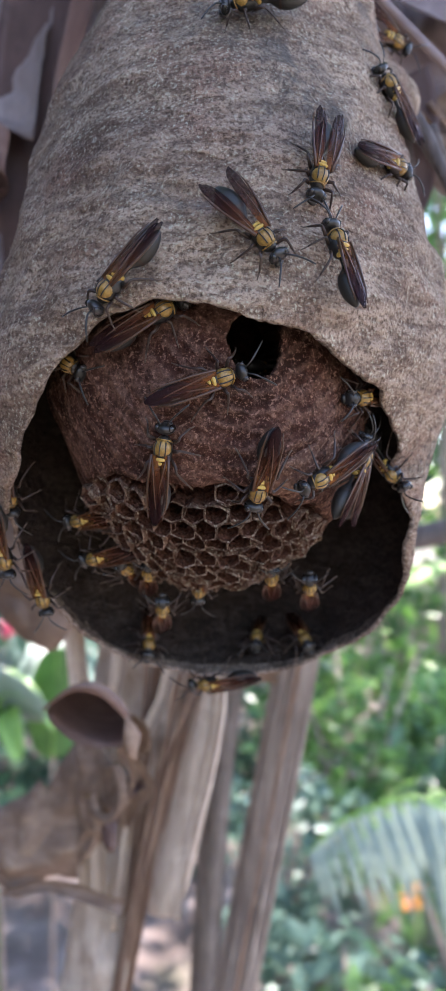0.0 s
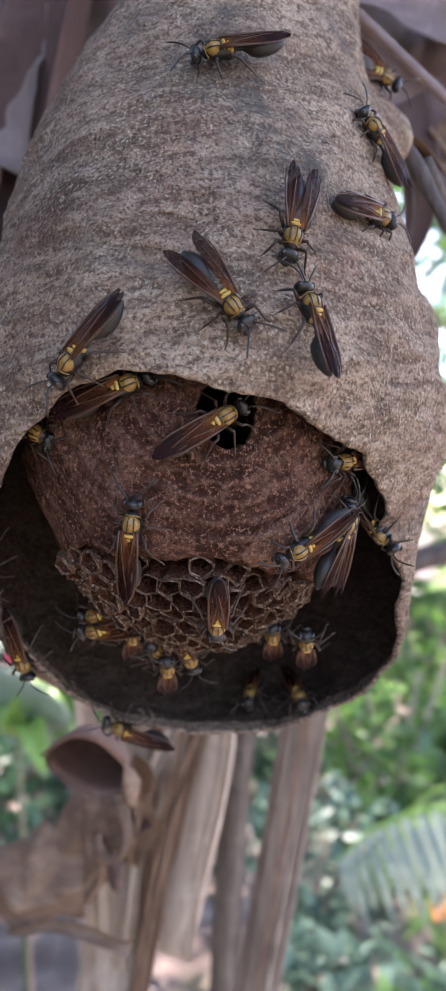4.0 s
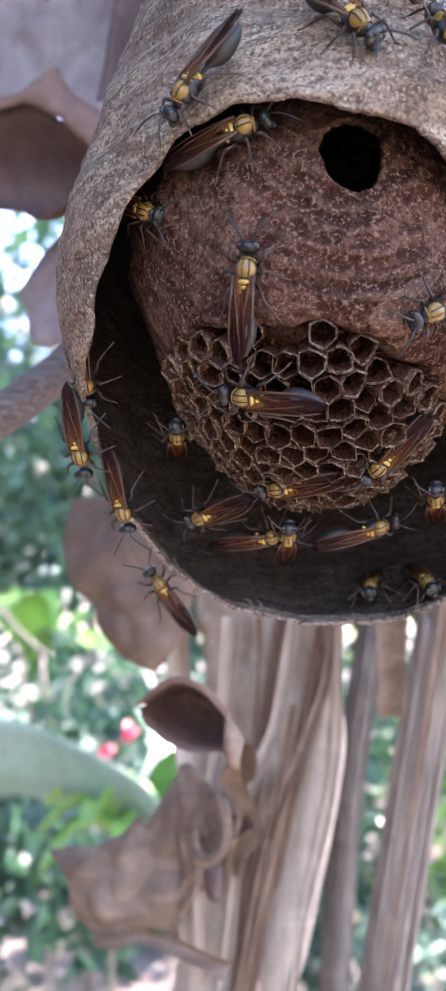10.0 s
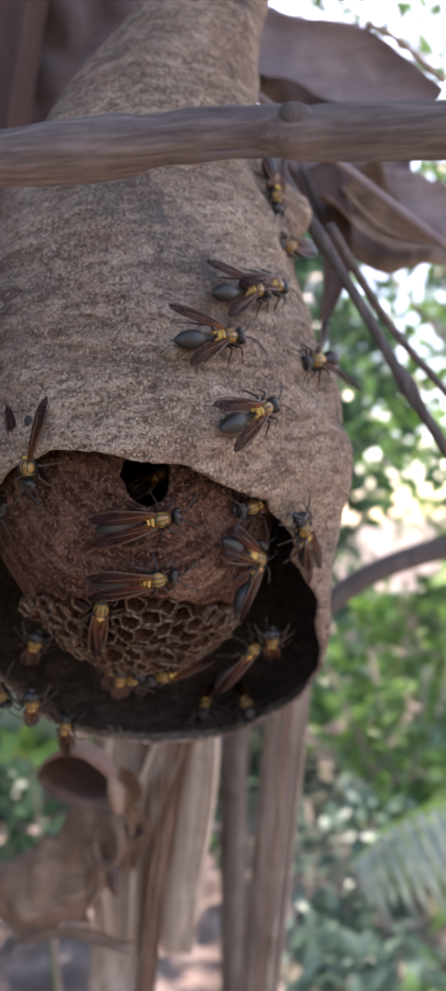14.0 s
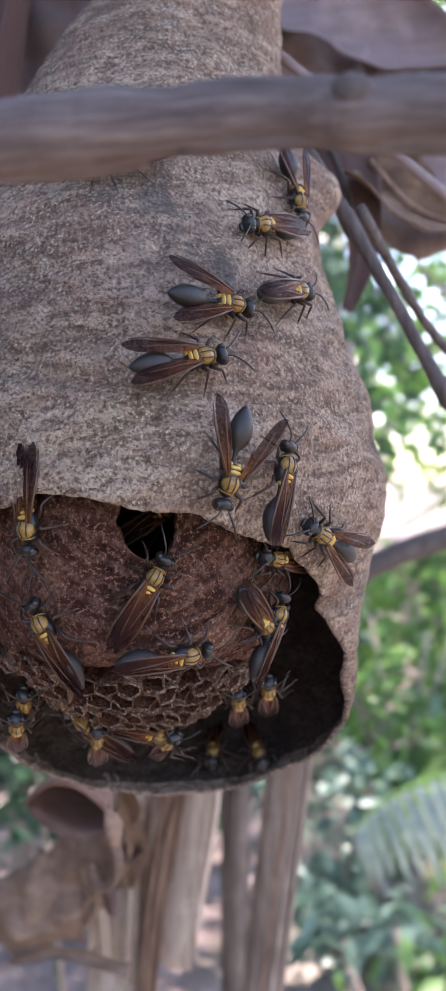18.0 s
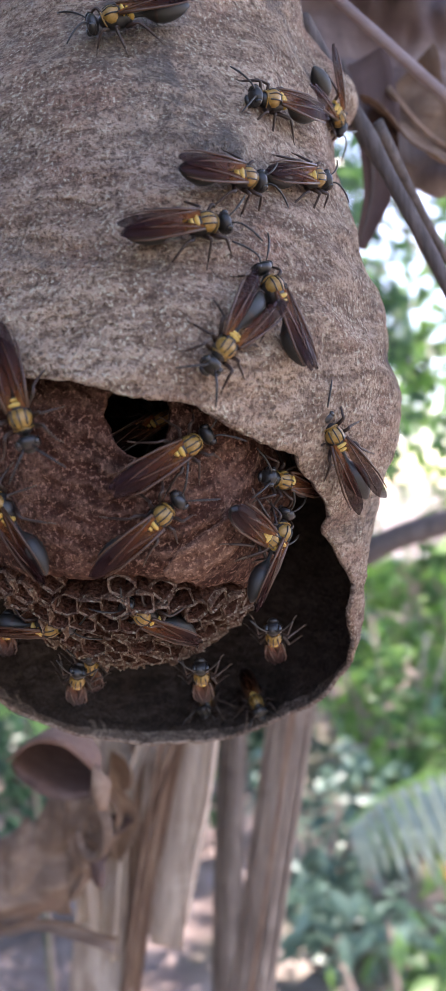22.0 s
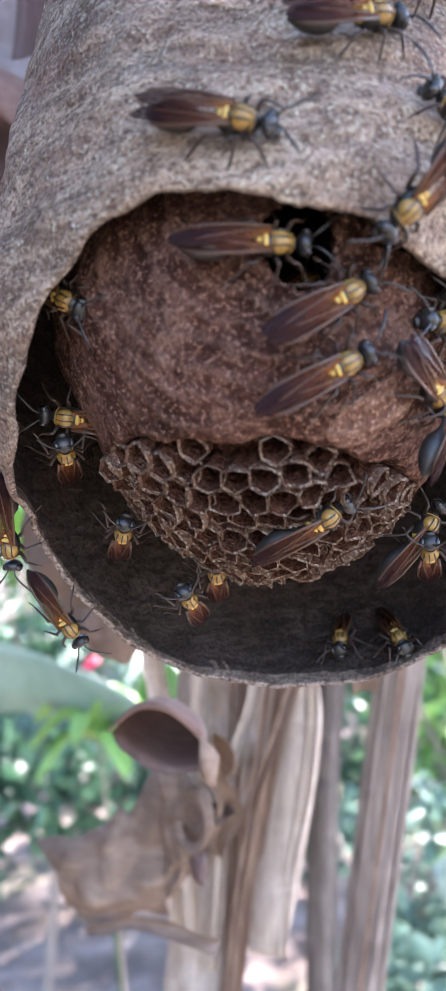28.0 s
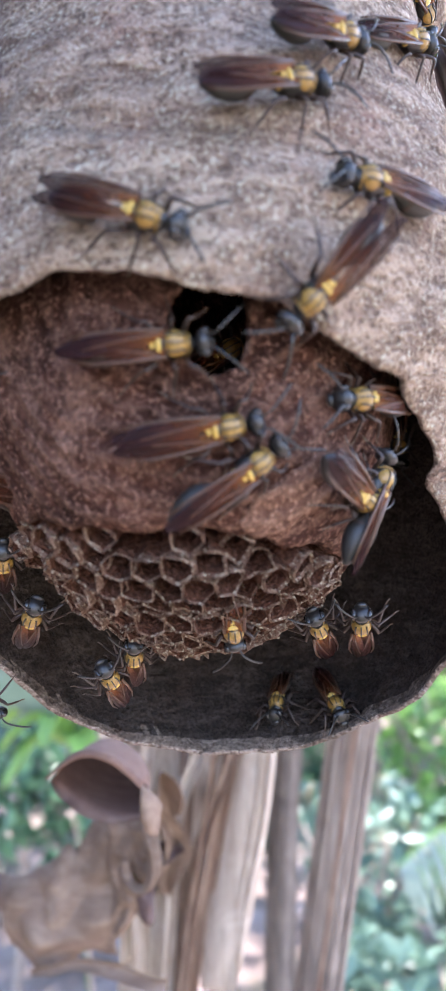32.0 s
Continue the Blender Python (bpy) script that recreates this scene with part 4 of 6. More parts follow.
dead_leaf_thing("dark brown folded dead banana leaf beside the nest", M_DEAD_DARK,
    ([(-0.030, 0.245, 1.73), (-0.048, 0.25, 1.66), (-0.060, 0.255, 1.61), (-0.068, 0.26, 1.56)], lambda s: 0.040 - 0.014 * s, (1, -0.5, 0), 0.3, 0.1, 1.1, 1.0),
    ([(-0.10, 0.27, 1.76), (-0.118, 0.27, 1.69), (-0.125, 0.275, 1.63)], lambda s: 0.05, (1, 0.4, 0.2), 0.2, 0.1, 0.8, 3.0))
def pocket_leaf():
    t = thing("dead_banana_leaf", "pale crumpled dead banana leaf with a dark rolled pocket", "dead leaf", "dead leaves above the nest")
    part("pale_blade", patch([(-0.17, 0.262, 1.72), (-0.11, 0.256, 1.71), (-0.05, 0.25, 1.705)], [(-0.16, 0.25, 1.622), (-0.10, 0.243, 1.624), (-0.075, 0.241, 1.622), (-0.058, 0.24, 1.618)], 0.006, 0.0075, 40, 26, seed=11.0, freq=42.0), M_DEAD_PALE, t)
    lip = part("pocket_lip", patch([(-0.16, 0.236, 1.626), (-0.1005, 0.235, 1.6276), (-0.0847, 0.233, 1.6298), (-0.0812, 0.231, 1.634), (-0.0755, 0.233, 1.6254), (-0.063, 0.236, 1.617)], [(-0.16, 0.230, 1.617), (-0.100, 0.228, 1.6187), (-0.0883, 0.226, 1.6192), (-0.0783, 0.228, 1.6135), (-0.064, 0.233, 1.602)], -0.003, 0.0020, 34, 12, seed=13.0), M_RUSSET, t)
    part("pocket", patch([(-0.16, 0.232, 1.618), (-0.100, 0.230, 1.6195), (-0.0883, 0.228, 1.620), (-0.0783, 0.230, 1.6142), (-0.064, 0.235, 1.603)], [(-0.16, 0.236, 1.60), (-0.0983, 0.236, 1.5914), (-0.089, 0.236, 1.5877), (-0.0819, 0.237, 1.5892), (-0.066, 0.239, 1.601)], 0.020, 0.0015, 34, 18, seed=15.0), M_DEAD_DARK, lip)
    part("lobe", patch([(-0.1025, 0.262, 1.5758), (-0.0915, 0.260, 1.5912), (-0.072, 0.258, 1.604)], [(-0.098, 0.262, 1.558), (-0.0868, 0.260, 1.556), (-0.070, 0.258, 1.568)], -0.004, 0.003, 24, 16, seed=17.0), M_DEAD_GREY, t)


def shoulder_leaf():
    t = thing("dead_banana_leaf", "broad purplish-grey dead banana leaf over the nest", "dead leaf", "dead leaves above the nest")
    up = part("upper_blade", patch([(0.020, 0.25, 1.715), (0.0475, 0.247, 1.6936), (0.0764, 0.245, 1.6837), (0.094, 0.245, 1.667), (0.101, 0.245, 1.6606)], [(0.020, 0.245, 1.675), (0.0476, 0.245, 1.6680), (0.0620, 0.244, 1.6582), (0.0742, 0.243, 1.6546), (0.0975, 0.243, 1.6543)], 0.006, 0.003, 36, 18, seed=19.0, freq=50.0), M_DEAD_GREY, t, "purplish-grey underside")
    # Pale tube along the tear: light on the edge, put in as colour.
    part("torn_edge", tube(curve_pts([(0.0764, 0.244, 1.6840), (0.086, 0.243, 1.6765), (0.094, 0.243, 1.6675), (0.1005, 0.243, 1.6606)], 20), [0.0011 + 0.0005 * math.sin(i * 1.9) for i in range(20)], 7, wobble=0.4), M_SHEATH, up, "torn edge coloured pale pinkish as if lit")
    part("lower_blade", patch([(0.050, 0.252, 1.645), (0.0724, 0.249, 1.6383), (0.0849, 0.248, 1.6344), (0.125, 0.25, 1.622)], [(0.0566, 0.250, 1.6203), (0.066, 0.248, 1.6108), (0.0782, 0.247, 1.6054), (0.12, 0.25, 1.608)], 0.003, 0.005, 34, 20, seed=23.0, freq=60.0), M_DEAD_GREY, t)


pocket_leaf()
shoulder_leaf()


def crumpled_leaf():
    t = thing("dead_banana_leaf", "crumpled purplish dead leaf with pale folds behind the stalks", "dead leaf", "dead leaves above the nest")
    part("blade", patch([(0.0368, 0.258, 1.6955), (0.0617, 0.258, 1.6911), (0.0803, 0.258, 1.6825), (0.0965, 0.258, 1.6634)], [(0.0435, 0.254, 1.6325), (0.0615, 0.254, 1.6180), (0.0756, 0.254, 1.6117), (0.0872, 0.254, 1.6255)], 0.006, 0.0055, 40, 26, seed=51.0, freq=60.0), M_DEAD_GREY, t)
    part("pale_fold", patch([(0.0553, 0.250, 1.6366), (0.0671, 0.250, 1.6264), (0.0830, 0.250, 1.6181), (0.0960, 0.250, 1.6099), (0.1149, 0.250, 1.6077)], [(0.0630, 0.246, 1.6087), (0.0707, 0.246, 1.6016), (0.0785, 0.246, 1.5990), (0.0914, 0.246, 1.6008), (0.1132, 0.246, 1.5992)], -0.003, 0.003, 34, 16, seed=53.0, freq=70.0), M_DEAD_PALE, t, "pale tan fold")


crumpled_leaf()


def backing_leaf():
    t = thing("dead_banana_leaf", "shaded grey crumpled dead leaf behind the nest's neck", "dead leaf", "dead leaves above the nest")
    part("blade", patch([(-0.09, 0.275, 1.78), (-0.03, 0.27, 1.77), (0.04, 0.268, 1.75)], [(-0.075, 0.27, 1.645), (-0.03, 0.262, 1.64), (0.03, 0.258, 1.655)], 0.008, 0.008, 34, 24, seed=29.0, freq=48.0), M_DEAD_GREY, t)
    part("dark_fold", patch([(-0.07, 0.262, 1.76), (-0.045, 0.258, 1.74), (-0.03, 0.256, 1.73)], [(-0.085, 0.262, 1.66), (-0.065, 0.256, 1.645), (-0.05, 0.256, 1.65)], -0.004, 0.004, 24, 18, seed=31.0), M_DEAD_DARK, t)


backing_leaf()
dead_leaf_thing("brown pointed dead leaf flap behind the nest's shoulder", M_DEAD_DARK,
    ([(0.050, 0.238, 1.634), (0.055, 0.236, 1.617), (0.057, 0.236, 1.60), (0.0525, 0.238, 1.583)], lambda s: 0.022 * (1.02 - s) + 0.003, (1, 0.5, 0), 0.2, 0.1, 0.9, 14.0))
dead_leaf_thing("pale torn dead leaf flap behind the stalk", M_DEAD,
    ([(0.062, 0.236, 1.625), (0.072, 0.236, 1.612), (0.082, 0.238, 1.607), (0.096, 0.24, 1.604)], lambda s: 0.026 * (1.1 - s), (0.6, 0.2, 1), 0.2, 0.2, 0.9, 16.0))
dead_leaf_thing("pale dead leaf scraps above the nest", M_SHEATH,
    ([(-0.06, 0.25, 1.77), (-0.03, 0.24, 1.73), (0.0, 0.232, 1.70), (0.02, 0.222, 1.675)], lambda s: 0.045 - 0.02 * s, (0.2, 1, 0.5), 0.2, 0.12, 0.9, 21.0),)


def knotty_stalk():
    line = curve_pts([(0.036, 0.188, 1.618), (0.0476, 0.188, 1.594), (0.057, 0.186, 1.573), (0.066, 0.184, 1.552), (0.078, 0.184, 1.528), (0.10, 0.19, 1.49), (0.15, 0.2, 1.42)], 44)
    r = [0.0015 + 0.0009 * math.exp(-((i - 22) / 1.2) ** 2) + 0.0006 * math.exp(-((i - 8) / 1.3) ** 2) for i in range(44)]
    t = thing("knotty_stalk", "dark knotty dry stalk slanting beside the nest", "stalk")
    part("stalk", tube(line, r, 10, wobble=0.2), M_STALK, t)
    part("side_twig", tube(curve_pts([(0.052, 0.195, 1.598), (0.068, 0.21, 1.574), (0.086, 0.215, 1.55), (0.12, 0.22, 1.50)], 16), [0.0014 - 0.00003 * i for i in range(16)], 8, wobble=0.2), M_STALK, t)
    part("pale_rod", tube(curve_pts([(0.034, 0.20, 1.64), (0.06, 0.205, 1.617), (0.085, 0.21, 1.596), (0.13, 0.22, 1.56)], 16), [0.0014] * 16, 8, wobble=0.15), M_DEAD_GREY, t)


knotty_stalk()


# ---------------------------------------------------------------- the nest
ZR = ((1.70, 0.006), (1.68, 0.0125), (1.66, 0.0170), (1.64, 0.0215), (1.62, 0.0275), (1.60, 0.0338), (1.585, 0.038), (1.57, 0.041), (1.557, 0.0432), (1.545, 0.0452), (1.5365, 0.046), (1.526, 0.0455), (1.5166, 0.0445), (1.50, 0.0425))


def nest_radius(z):
    if z < 1.50:
        return 0.0425 * math.sqrt(max(0.0, 1 - ((1.5 - z) / 0.0397) ** 2))
    for (z1, r1), (z0, r0) in zip(ZR, ZR[1:]):
        if z0 <= z <= z1:
            u = (z - z0) / (z1 - z0)
            return r0 + (r1 - r0) * u
    return ZR[0][1]


def nest_axis(z):
    u = max(0.0, z - 1.575)
    return 0.0005 + 3.2 * u * u, 0.1665 + 0.16 * max(0.0, z - 1.534) + 0.9 * u * u


def rim_height(x, y):
    z = 1.534 - 0.79 * (y - 0.1195) - 6.33 * (y - 0.1195) * (y - 0.1486) - (0.004 if x > 0 else 0.001) * math.exp(-(((y - 0.165) / 0.014) ** 2))
    z += 0.0018 * math.exp(-(((x + 0.006) / 0.010) ** 2)) * (1 if y < 0.14 else 0) - 0.0007
    z -= 0.0011 * math.exp(-(((x - 0.011) / 0.010) ** 2)) * (1 if y < 0.15 else 0)
    z -= 0.012 * math.exp(-(((x + 0.039) / 0.010) ** 2)) / (1 + math.exp((y - 0.152) / 0.003))
    if y < 0.15:
        z -= 0.0030 * math.exp(-(((x - 0.023) / 0.009) ** 2)) + 0.0015 * math.exp(-(((x - 0.003) / 0.006) ** 2))
    return z + 0.0010 * noise.noise(Vector((x * 160, y * 160, 1.3))) + 0.0004 * noise.noise(Vector((x * 700, y * 700, 7.7)))


def outer_point(phi, s):
    """phi: round the axis (0 faces the camera's side); s: 0 at the top to 1 at the lowest tip."""
    z = 1.70 - (1.70 - 1.4603) * s
    r = nest_radius(z)
    cx, cy = nest_axis(z)
    lump = 0.0016 * noise.noise(Vector((math.sin(phi) * 2.2, math.cos(phi) * 2.2, z * 38))) + 0.0005 * noise.noise(Vector((math.sin(phi) * 7, math.cos(phi) * 7, z * 170)))
    lump += 0.00012 * math.sin(z * 1500 + 6 * noise.noise(Vector((math.sin(phi) * 3, math.cos(phi) * 3, z * 40))) + math.cos(phi) * 4)
    lump += 0.0008 * noise.noise(Vector((math.sin(phi) * 4 + z * 30, math.cos(phi) * 4, z * 75)))
    ridge = 1 - abs(noise.noise(Vector((math.sin(phi) * 3.2 + z * 45, math.cos(phi) * 3.2, z * 110 - math.sin(phi) * 2))))
    lump += 0.0016 * (ridge - 0.75) * math.exp(-(((z - 1.548) / 0.022) ** 2)) + 0.0007 * (ridge - 0.75)
    turn = phi if phi < math.pi else phi - 2 * math.pi
    lump += 0.0105 * math.exp(-(((turn - 1.75) / 0.30) ** 2) - ((z - 1.598) / 0.0085) ** 2)
    lump += 0.003 * math.exp(-(((turn - 1.7) / 0.5) ** 2) - ((z - 1.533) / 0.016) ** 2)
    lump += 0.0055 * math.exp(-(((turn + 0.95) / 0.5) ** 2) - ((z - 1.515) / 0.022) ** 2)
    lump *= min(1.0, r / 0.02)
    r += lump
    return Vector((cx + math.sin(phi) * r, cy - math.cos(phi) * r, z))


def envelope(parent):
    """The outer envelope: every column runs from the top to the torn edge of the opening."""
    N, V = 300, 170
    cols = []
    for i in range(N):
        phi = 2 * math.pi * i / N
        s_cut = 1.0
        s = 0.3
        while s < 1.0:
            p = outer_point(phi, s)
            if p.z < rim_height(p.x, p.y):
                s_cut = s
                break
            s += 0.004
        lo, hi = max(s_cut - 0.004, 0), s_cut
        for _ in range(12):
            mid = (lo + hi) / 2
            p = outer_point(phi, mid)
            lo, hi = (lo, mid) if p.z < rim_height(p.x, p.y) else (mid, hi)
        turn = phi if phi < math.pi else phi - 2 * math.pi
        lip = (0.0062 if turn > 0 else 0.0027) * (math.sin(1.45 * turn) ** 2 if abs(turn) < 2.15 else 0.0)
        col = []
        for j in range(V):
            p = outer_point(phi, lo * j / (V - 1))
            cx, cy = nest_axis(p.z)
            pull = ((0.0008 * math.sin(turn * 13 + 2 * math.sin(turn * 5)) + 0.0004 * math.sin(turn * 41)) * math.exp(-(((turn - 1.15) / 0.45) ** 2) - lo * (1 - j / (V - 1)) / 0.025))
            pull += lip * math.exp(-lo * (1 - j / (V - 1)) / 0.07)
            col.append(p + (Vector((cx, cy, p.z)) - p).normalized() * pull)
        cols.append(col)
    pts = np.array([[tuple(p) for p in c] for c in cols])
    du = np.roll(pts, -1, 0) - np.roll(pts, 1, 0)
    dv = np.gradient(pts, axis=1)
    nrm = np.cross(du, dv)
    nrm /= np.maximum(np.linalg.norm(nrm, axis=2, keepdims=True), 1e-12)
    mid = pts.mean(axis=(0, 1))
    if ((pts - mid) * nrm).sum() < 0:
        nrm = -nrm
    flare = np.linspace(0, 1, V)[None, :, None]
    inner = pts - nrm * (0.0011 - 0.0002 * flare ** 8)
    bm = bmesh.new()
    O = [[bm.verts.new(p) for p in c] for c in pts]
    I = [[bm.verts.new(p) for p in c] for c in inner]
    for i in range(N):
        a, b, c, d = O[i], O[(i + 1) % N], I[i], I[(i + 1) % N]
        for j in range(V - 1):
            bm.faces.new((a[j], b[j], b[j + 1], a[j + 1])).material_index = 0
            # A ragged band by the edge gets the lit tone, deeper paper the shaded one.
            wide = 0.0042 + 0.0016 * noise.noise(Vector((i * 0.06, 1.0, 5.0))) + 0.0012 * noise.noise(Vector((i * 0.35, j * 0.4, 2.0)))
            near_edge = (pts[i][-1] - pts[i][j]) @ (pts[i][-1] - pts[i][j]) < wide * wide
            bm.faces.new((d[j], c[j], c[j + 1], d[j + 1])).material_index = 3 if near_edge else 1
        bm.faces.new((a[-1], b[-1], d[-1], c[-1])).material_index = 2
    return part("outer_envelope", bm, [M_PAPER, M_PAPER_IN_SHADE, M_EDGE, M_LIP_LIT], parent, "grey-brown banded carton envelope with a torn opening")


DC = Vector((-0.0025, 0.1600, 1.526))  # centre of the inner envelope


def dome_scale(d, extra=0.0):
    """Distance from the centre to the inner envelope along d."""
    c = 0.0395 if d.z < 0 else 0.034
    return 1.0 / math.sqrt((d.x / 0.0318) ** 2 + (d.y / 0.0335) ** 2 + (d.z / c) ** 2) + extra


def set_back(p):
    """The comb's lower part lies further back than the closed dome above it."""
    u = min(1.0, max(0.0, (DC.z + 0.006 - p.z) / 0.024))
    narrow = 0.13 * u * u * (3 - 2 * u) * max(0.0, DC.x - p.x)
    return p + Vector((narrow, 0.45 * max(0.0, DC.z - 0.018 - p.z), 0))


EDGE_AZ = (-1.7, -1.2, -0.85, -0.55, -0.3, 0.0, 0.25, 0.42, 0.6, 0.85, 1.1, 1.6)
EDGE_EL = (-0.74, -0.62, -0.56, -0.565, -0.59, -0.62, -0.605, -0.66, -0.71, -0.73, -0.78, -0.9)


def comb_line(d):
    """How far below the edge of the closed paper a direction lies (more than 0: comb)."""
    az = math.atan2(d.x, -d.y)
    el = math.atan2(d.z, math.hypot(d.x, d.y))
    edge = float(np.interp(az, EDGE_AZ, EDGE_EL)) + 0.012 * math.sin(az * 17)
    return edge - el


RIDGES = (((0.282, -0.818, -0.502), (0.426, -0.823, -0.376), (0.525, -0.801, -0.288)), ((0.559, -0.682, -0.473), (0.66, -0.725, -0.195), (0.684, -0.728, 0.032)))


def line_gap(d, way):
    """How far a direction is from a bent line of directions."""
    best = 9.0
    for a, b in zip(way, way[1:]):
        a, b = Vector(a), Vector(b)
        u = min(1.0, max(0.0, (d - a).dot(b - a) / (b - a).length_squared))
        best = min(best, (d - a.lerp(b, u)).length)
    return best


def paper_cap(parent):
    """A pale smooth scrap of paper closed over the cells at the comb's edge."""
    tl, tr, bl, br = Vector((0.008, -0.0262, -0.0165)), Vector((0.0215, -0.0225, -0.0085)), Vector((0.0125, -0.0245, -0.0215)), Vector((0.0235, -0.0205, -0.0145))
    rings = []
    for i in range(26):
        u = i / 25
        up, low = [], []
        for j in range(12):
            v = 0.5 + (j / 11 - 0.5) * math.sin(math.pi * (0.05 + 0.9 * u)) ** 0.5 * (1 + 0.2 * noise.noise(Vector((u * 6, j * 0.2, 4))))
            d = tl.lerp(tr, u).lerp(bl.lerp(br, u), v).normalized()
            h = dome_scale(d) + 0.0006 * noise.noise(d * 9)
            up.append(set_back(DC + d * (h + 0.0008)))
            low.append(set_back(DC + d * (h - 0.0006)))
        rings.append(up + low[::-1])
    part("paper_cap", lofted(rings), M_CAP, parent, "tan paper cap over cells")


def inner_envelope(parent):
    h = Vector((0.0088, -0.0335, 0.0032)).normalized()
    sx = h.cross(Vector((0, 0, 1))).normalized()
    sy = sx.cross(h)
    N, V = 160, 130
    rings = []
    for j in range(V):
        row = []
        for i in range(N):
            a = 2 * math.pi * i / N
            edge = 0.155 * (1 - 0.10 * math.cos(a * 2) + 0.04 * math.sin(a * 3 + 1))
            th = edge + (3.05 - edge) * (j / (V - 1))
            d = (h * math.cos(th) + (sx * math.cos(a) + sy * math.sin(a)) * math.sin(th)).normalized()
            low = comb_line(d)
            drop = -0.0070 * min(1.0, max(0.0, (low + 0.01) / 0.06))
            lump = 0.0009 * noise.noise(d * 3.1) + 0.0003 * noise.noise(d * 11) + 0.00016 * math.sin((d - Vector((0.5, -0.7, 0.5))).length * 90 + 2 * noise.noise(d * 4))
            lump += sum(0.0007 * math.exp(-((line_gap(d, w) / 0.024) ** 2)) for w in RIDGES)
            lip = 0.0005 * math.exp(-((th - edge) / 0.03) ** 2)
            row.append(set_back(DC + d * (dome_scale(d) + drop + lump + lip)))
        rings.append(row)
    bm = lofted(rings, caps=False)
    ob = part("inner_envelope", bm, M_DOME, parent, "reddish-brown inner carton dome with a round passage hole")
    md = ob.modifiers.new("thickness", "SOLIDIFY")
    md.thickness, md.offset = 0.0009, -1
    return ob


def cell_mesh(seed, thick=0.0):
    """One six-sided paper cell: an uneven wall with a rim coloured pale as if lit, thicker in the old upper rows, and a
    deep pit coloured dark for its shade.
    """
    r = random.Random(seed)
    bm = bmesh.new()
    H, A = 0.0085, 0.00240
    warp = [(r.uniform(-12, 12), r.uniform(0.88, 1.09), r.uniform(-0.0012, 0.0007)) for _ in range(6)]

    def ring(rad, z, rise=0.0):
        out = []
        for i in range(12):
            a0, a1 = warp[i // 2], warp[((i + 1) // 2) % 6]
            turn = 30 * i + 30 + (a0[0] + a1[0]) / 2
            reach = rad * (a0[1] + a1[1]) / 2 * (1.0 if i % 2 == 0 else 0.885)
            lift = rise * ((a0[2] + a1[2]) / 2 + (r.uniform(-0.0003, 0.0001) if i % 2 else 0.0))
            out.append(bm.verts.new((math.cos(radians(turn)) * reach, math.sin(radians(turn)) * reach, z + lift)))
        return out

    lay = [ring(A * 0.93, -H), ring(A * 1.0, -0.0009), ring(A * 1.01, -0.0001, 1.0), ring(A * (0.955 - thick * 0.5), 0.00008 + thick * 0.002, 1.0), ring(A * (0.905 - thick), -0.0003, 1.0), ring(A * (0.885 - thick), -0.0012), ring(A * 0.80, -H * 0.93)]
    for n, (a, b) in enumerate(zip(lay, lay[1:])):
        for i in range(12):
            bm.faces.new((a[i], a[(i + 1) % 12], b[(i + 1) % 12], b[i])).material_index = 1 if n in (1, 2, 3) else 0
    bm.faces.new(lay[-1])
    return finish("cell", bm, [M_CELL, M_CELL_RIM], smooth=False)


def comb(parent):
    meshes = [cell_mesh(s) for s in range(24)]
    old = [cell_mesh(s, 0.05 + 0.012 * (s % 5)) for s in range(30, 44)]
    ax = Vector((0.0, -0.52, -0.86)).normalized()
    ex = Vector((1, 0, 0))
    ey = ax.cross(ex).normalized()
    pitch, R = 0.00412, 0.0365
    r = random.Random(3)
    for row in range(-14, 15):
        for col in range(-14, 15):
            u = (col + 0.5 * (row % 2)) * pitch
            v = row * pitch * 0.866
            rho = math.hypot(u, v)
            th = rho / R
            if th > 1.25:
                continue
            d = (ax * math.cos(th) + (ex * u + ey * v) / max(rho, 1e-9) * math.sin(th)).normalized()
            if comb_line(d) < 0.02 or d.y > 0.42:
                continue
            p = set_back(DC + d * (dome_scale(d) + r.uniform(-0.0009, 0.0009) + 0.0003 + 0.0005 * math.exp(-comb_line(d) / 0.08)))
            z = Vector((d.x, d.y, d.z * (0.0335 / 0.042) ** 2 + 0.2 * min(0.0, d.y))).normalized()
            x = (ex - z * ex.dot(z)).normalized()
            m = Matrix((x, z.cross(x), z)).transposed().to_4x4()
            ob = new("comb_cell", r.choice(old if comb_line(d) < 0.13 + 0.05 * math.sin(d.x * 9) else meshes))
            ob.parent = parent
            ob.matrix_basis = Matrix.Translation(p) @ m @ pose(0, 0, 0, r.uniform(-7, 7), r.uniform(-7, 7), r.uniform(-5, 5))


nest = thing("wasp_nest", "hanging grey-brown paper wasp nest torn open at the bottom", "wasp nest")
envelope(nest)
inner_envelope(nest)
comb(nest)
paper_cap(nest)
flake = part("paper_flake", ball((0, 0, 0), (0.0011, 0.0003, 0.0006), seg=7, rings=5), M_SHEATH, nest, "pale loose paper flake")
flake.matrix_basis = pose(0.0352, 0.1822, 1.4822, 0, 35, 30)


# ---------------------------------------------------------------- the wasps
GROW = 1.22


def grown(name, bm, material):
    bmesh.ops.scale(bm, vec=(GROW, GROW, GROW), verts=bm.verts)
    return finish(name, bm, material)


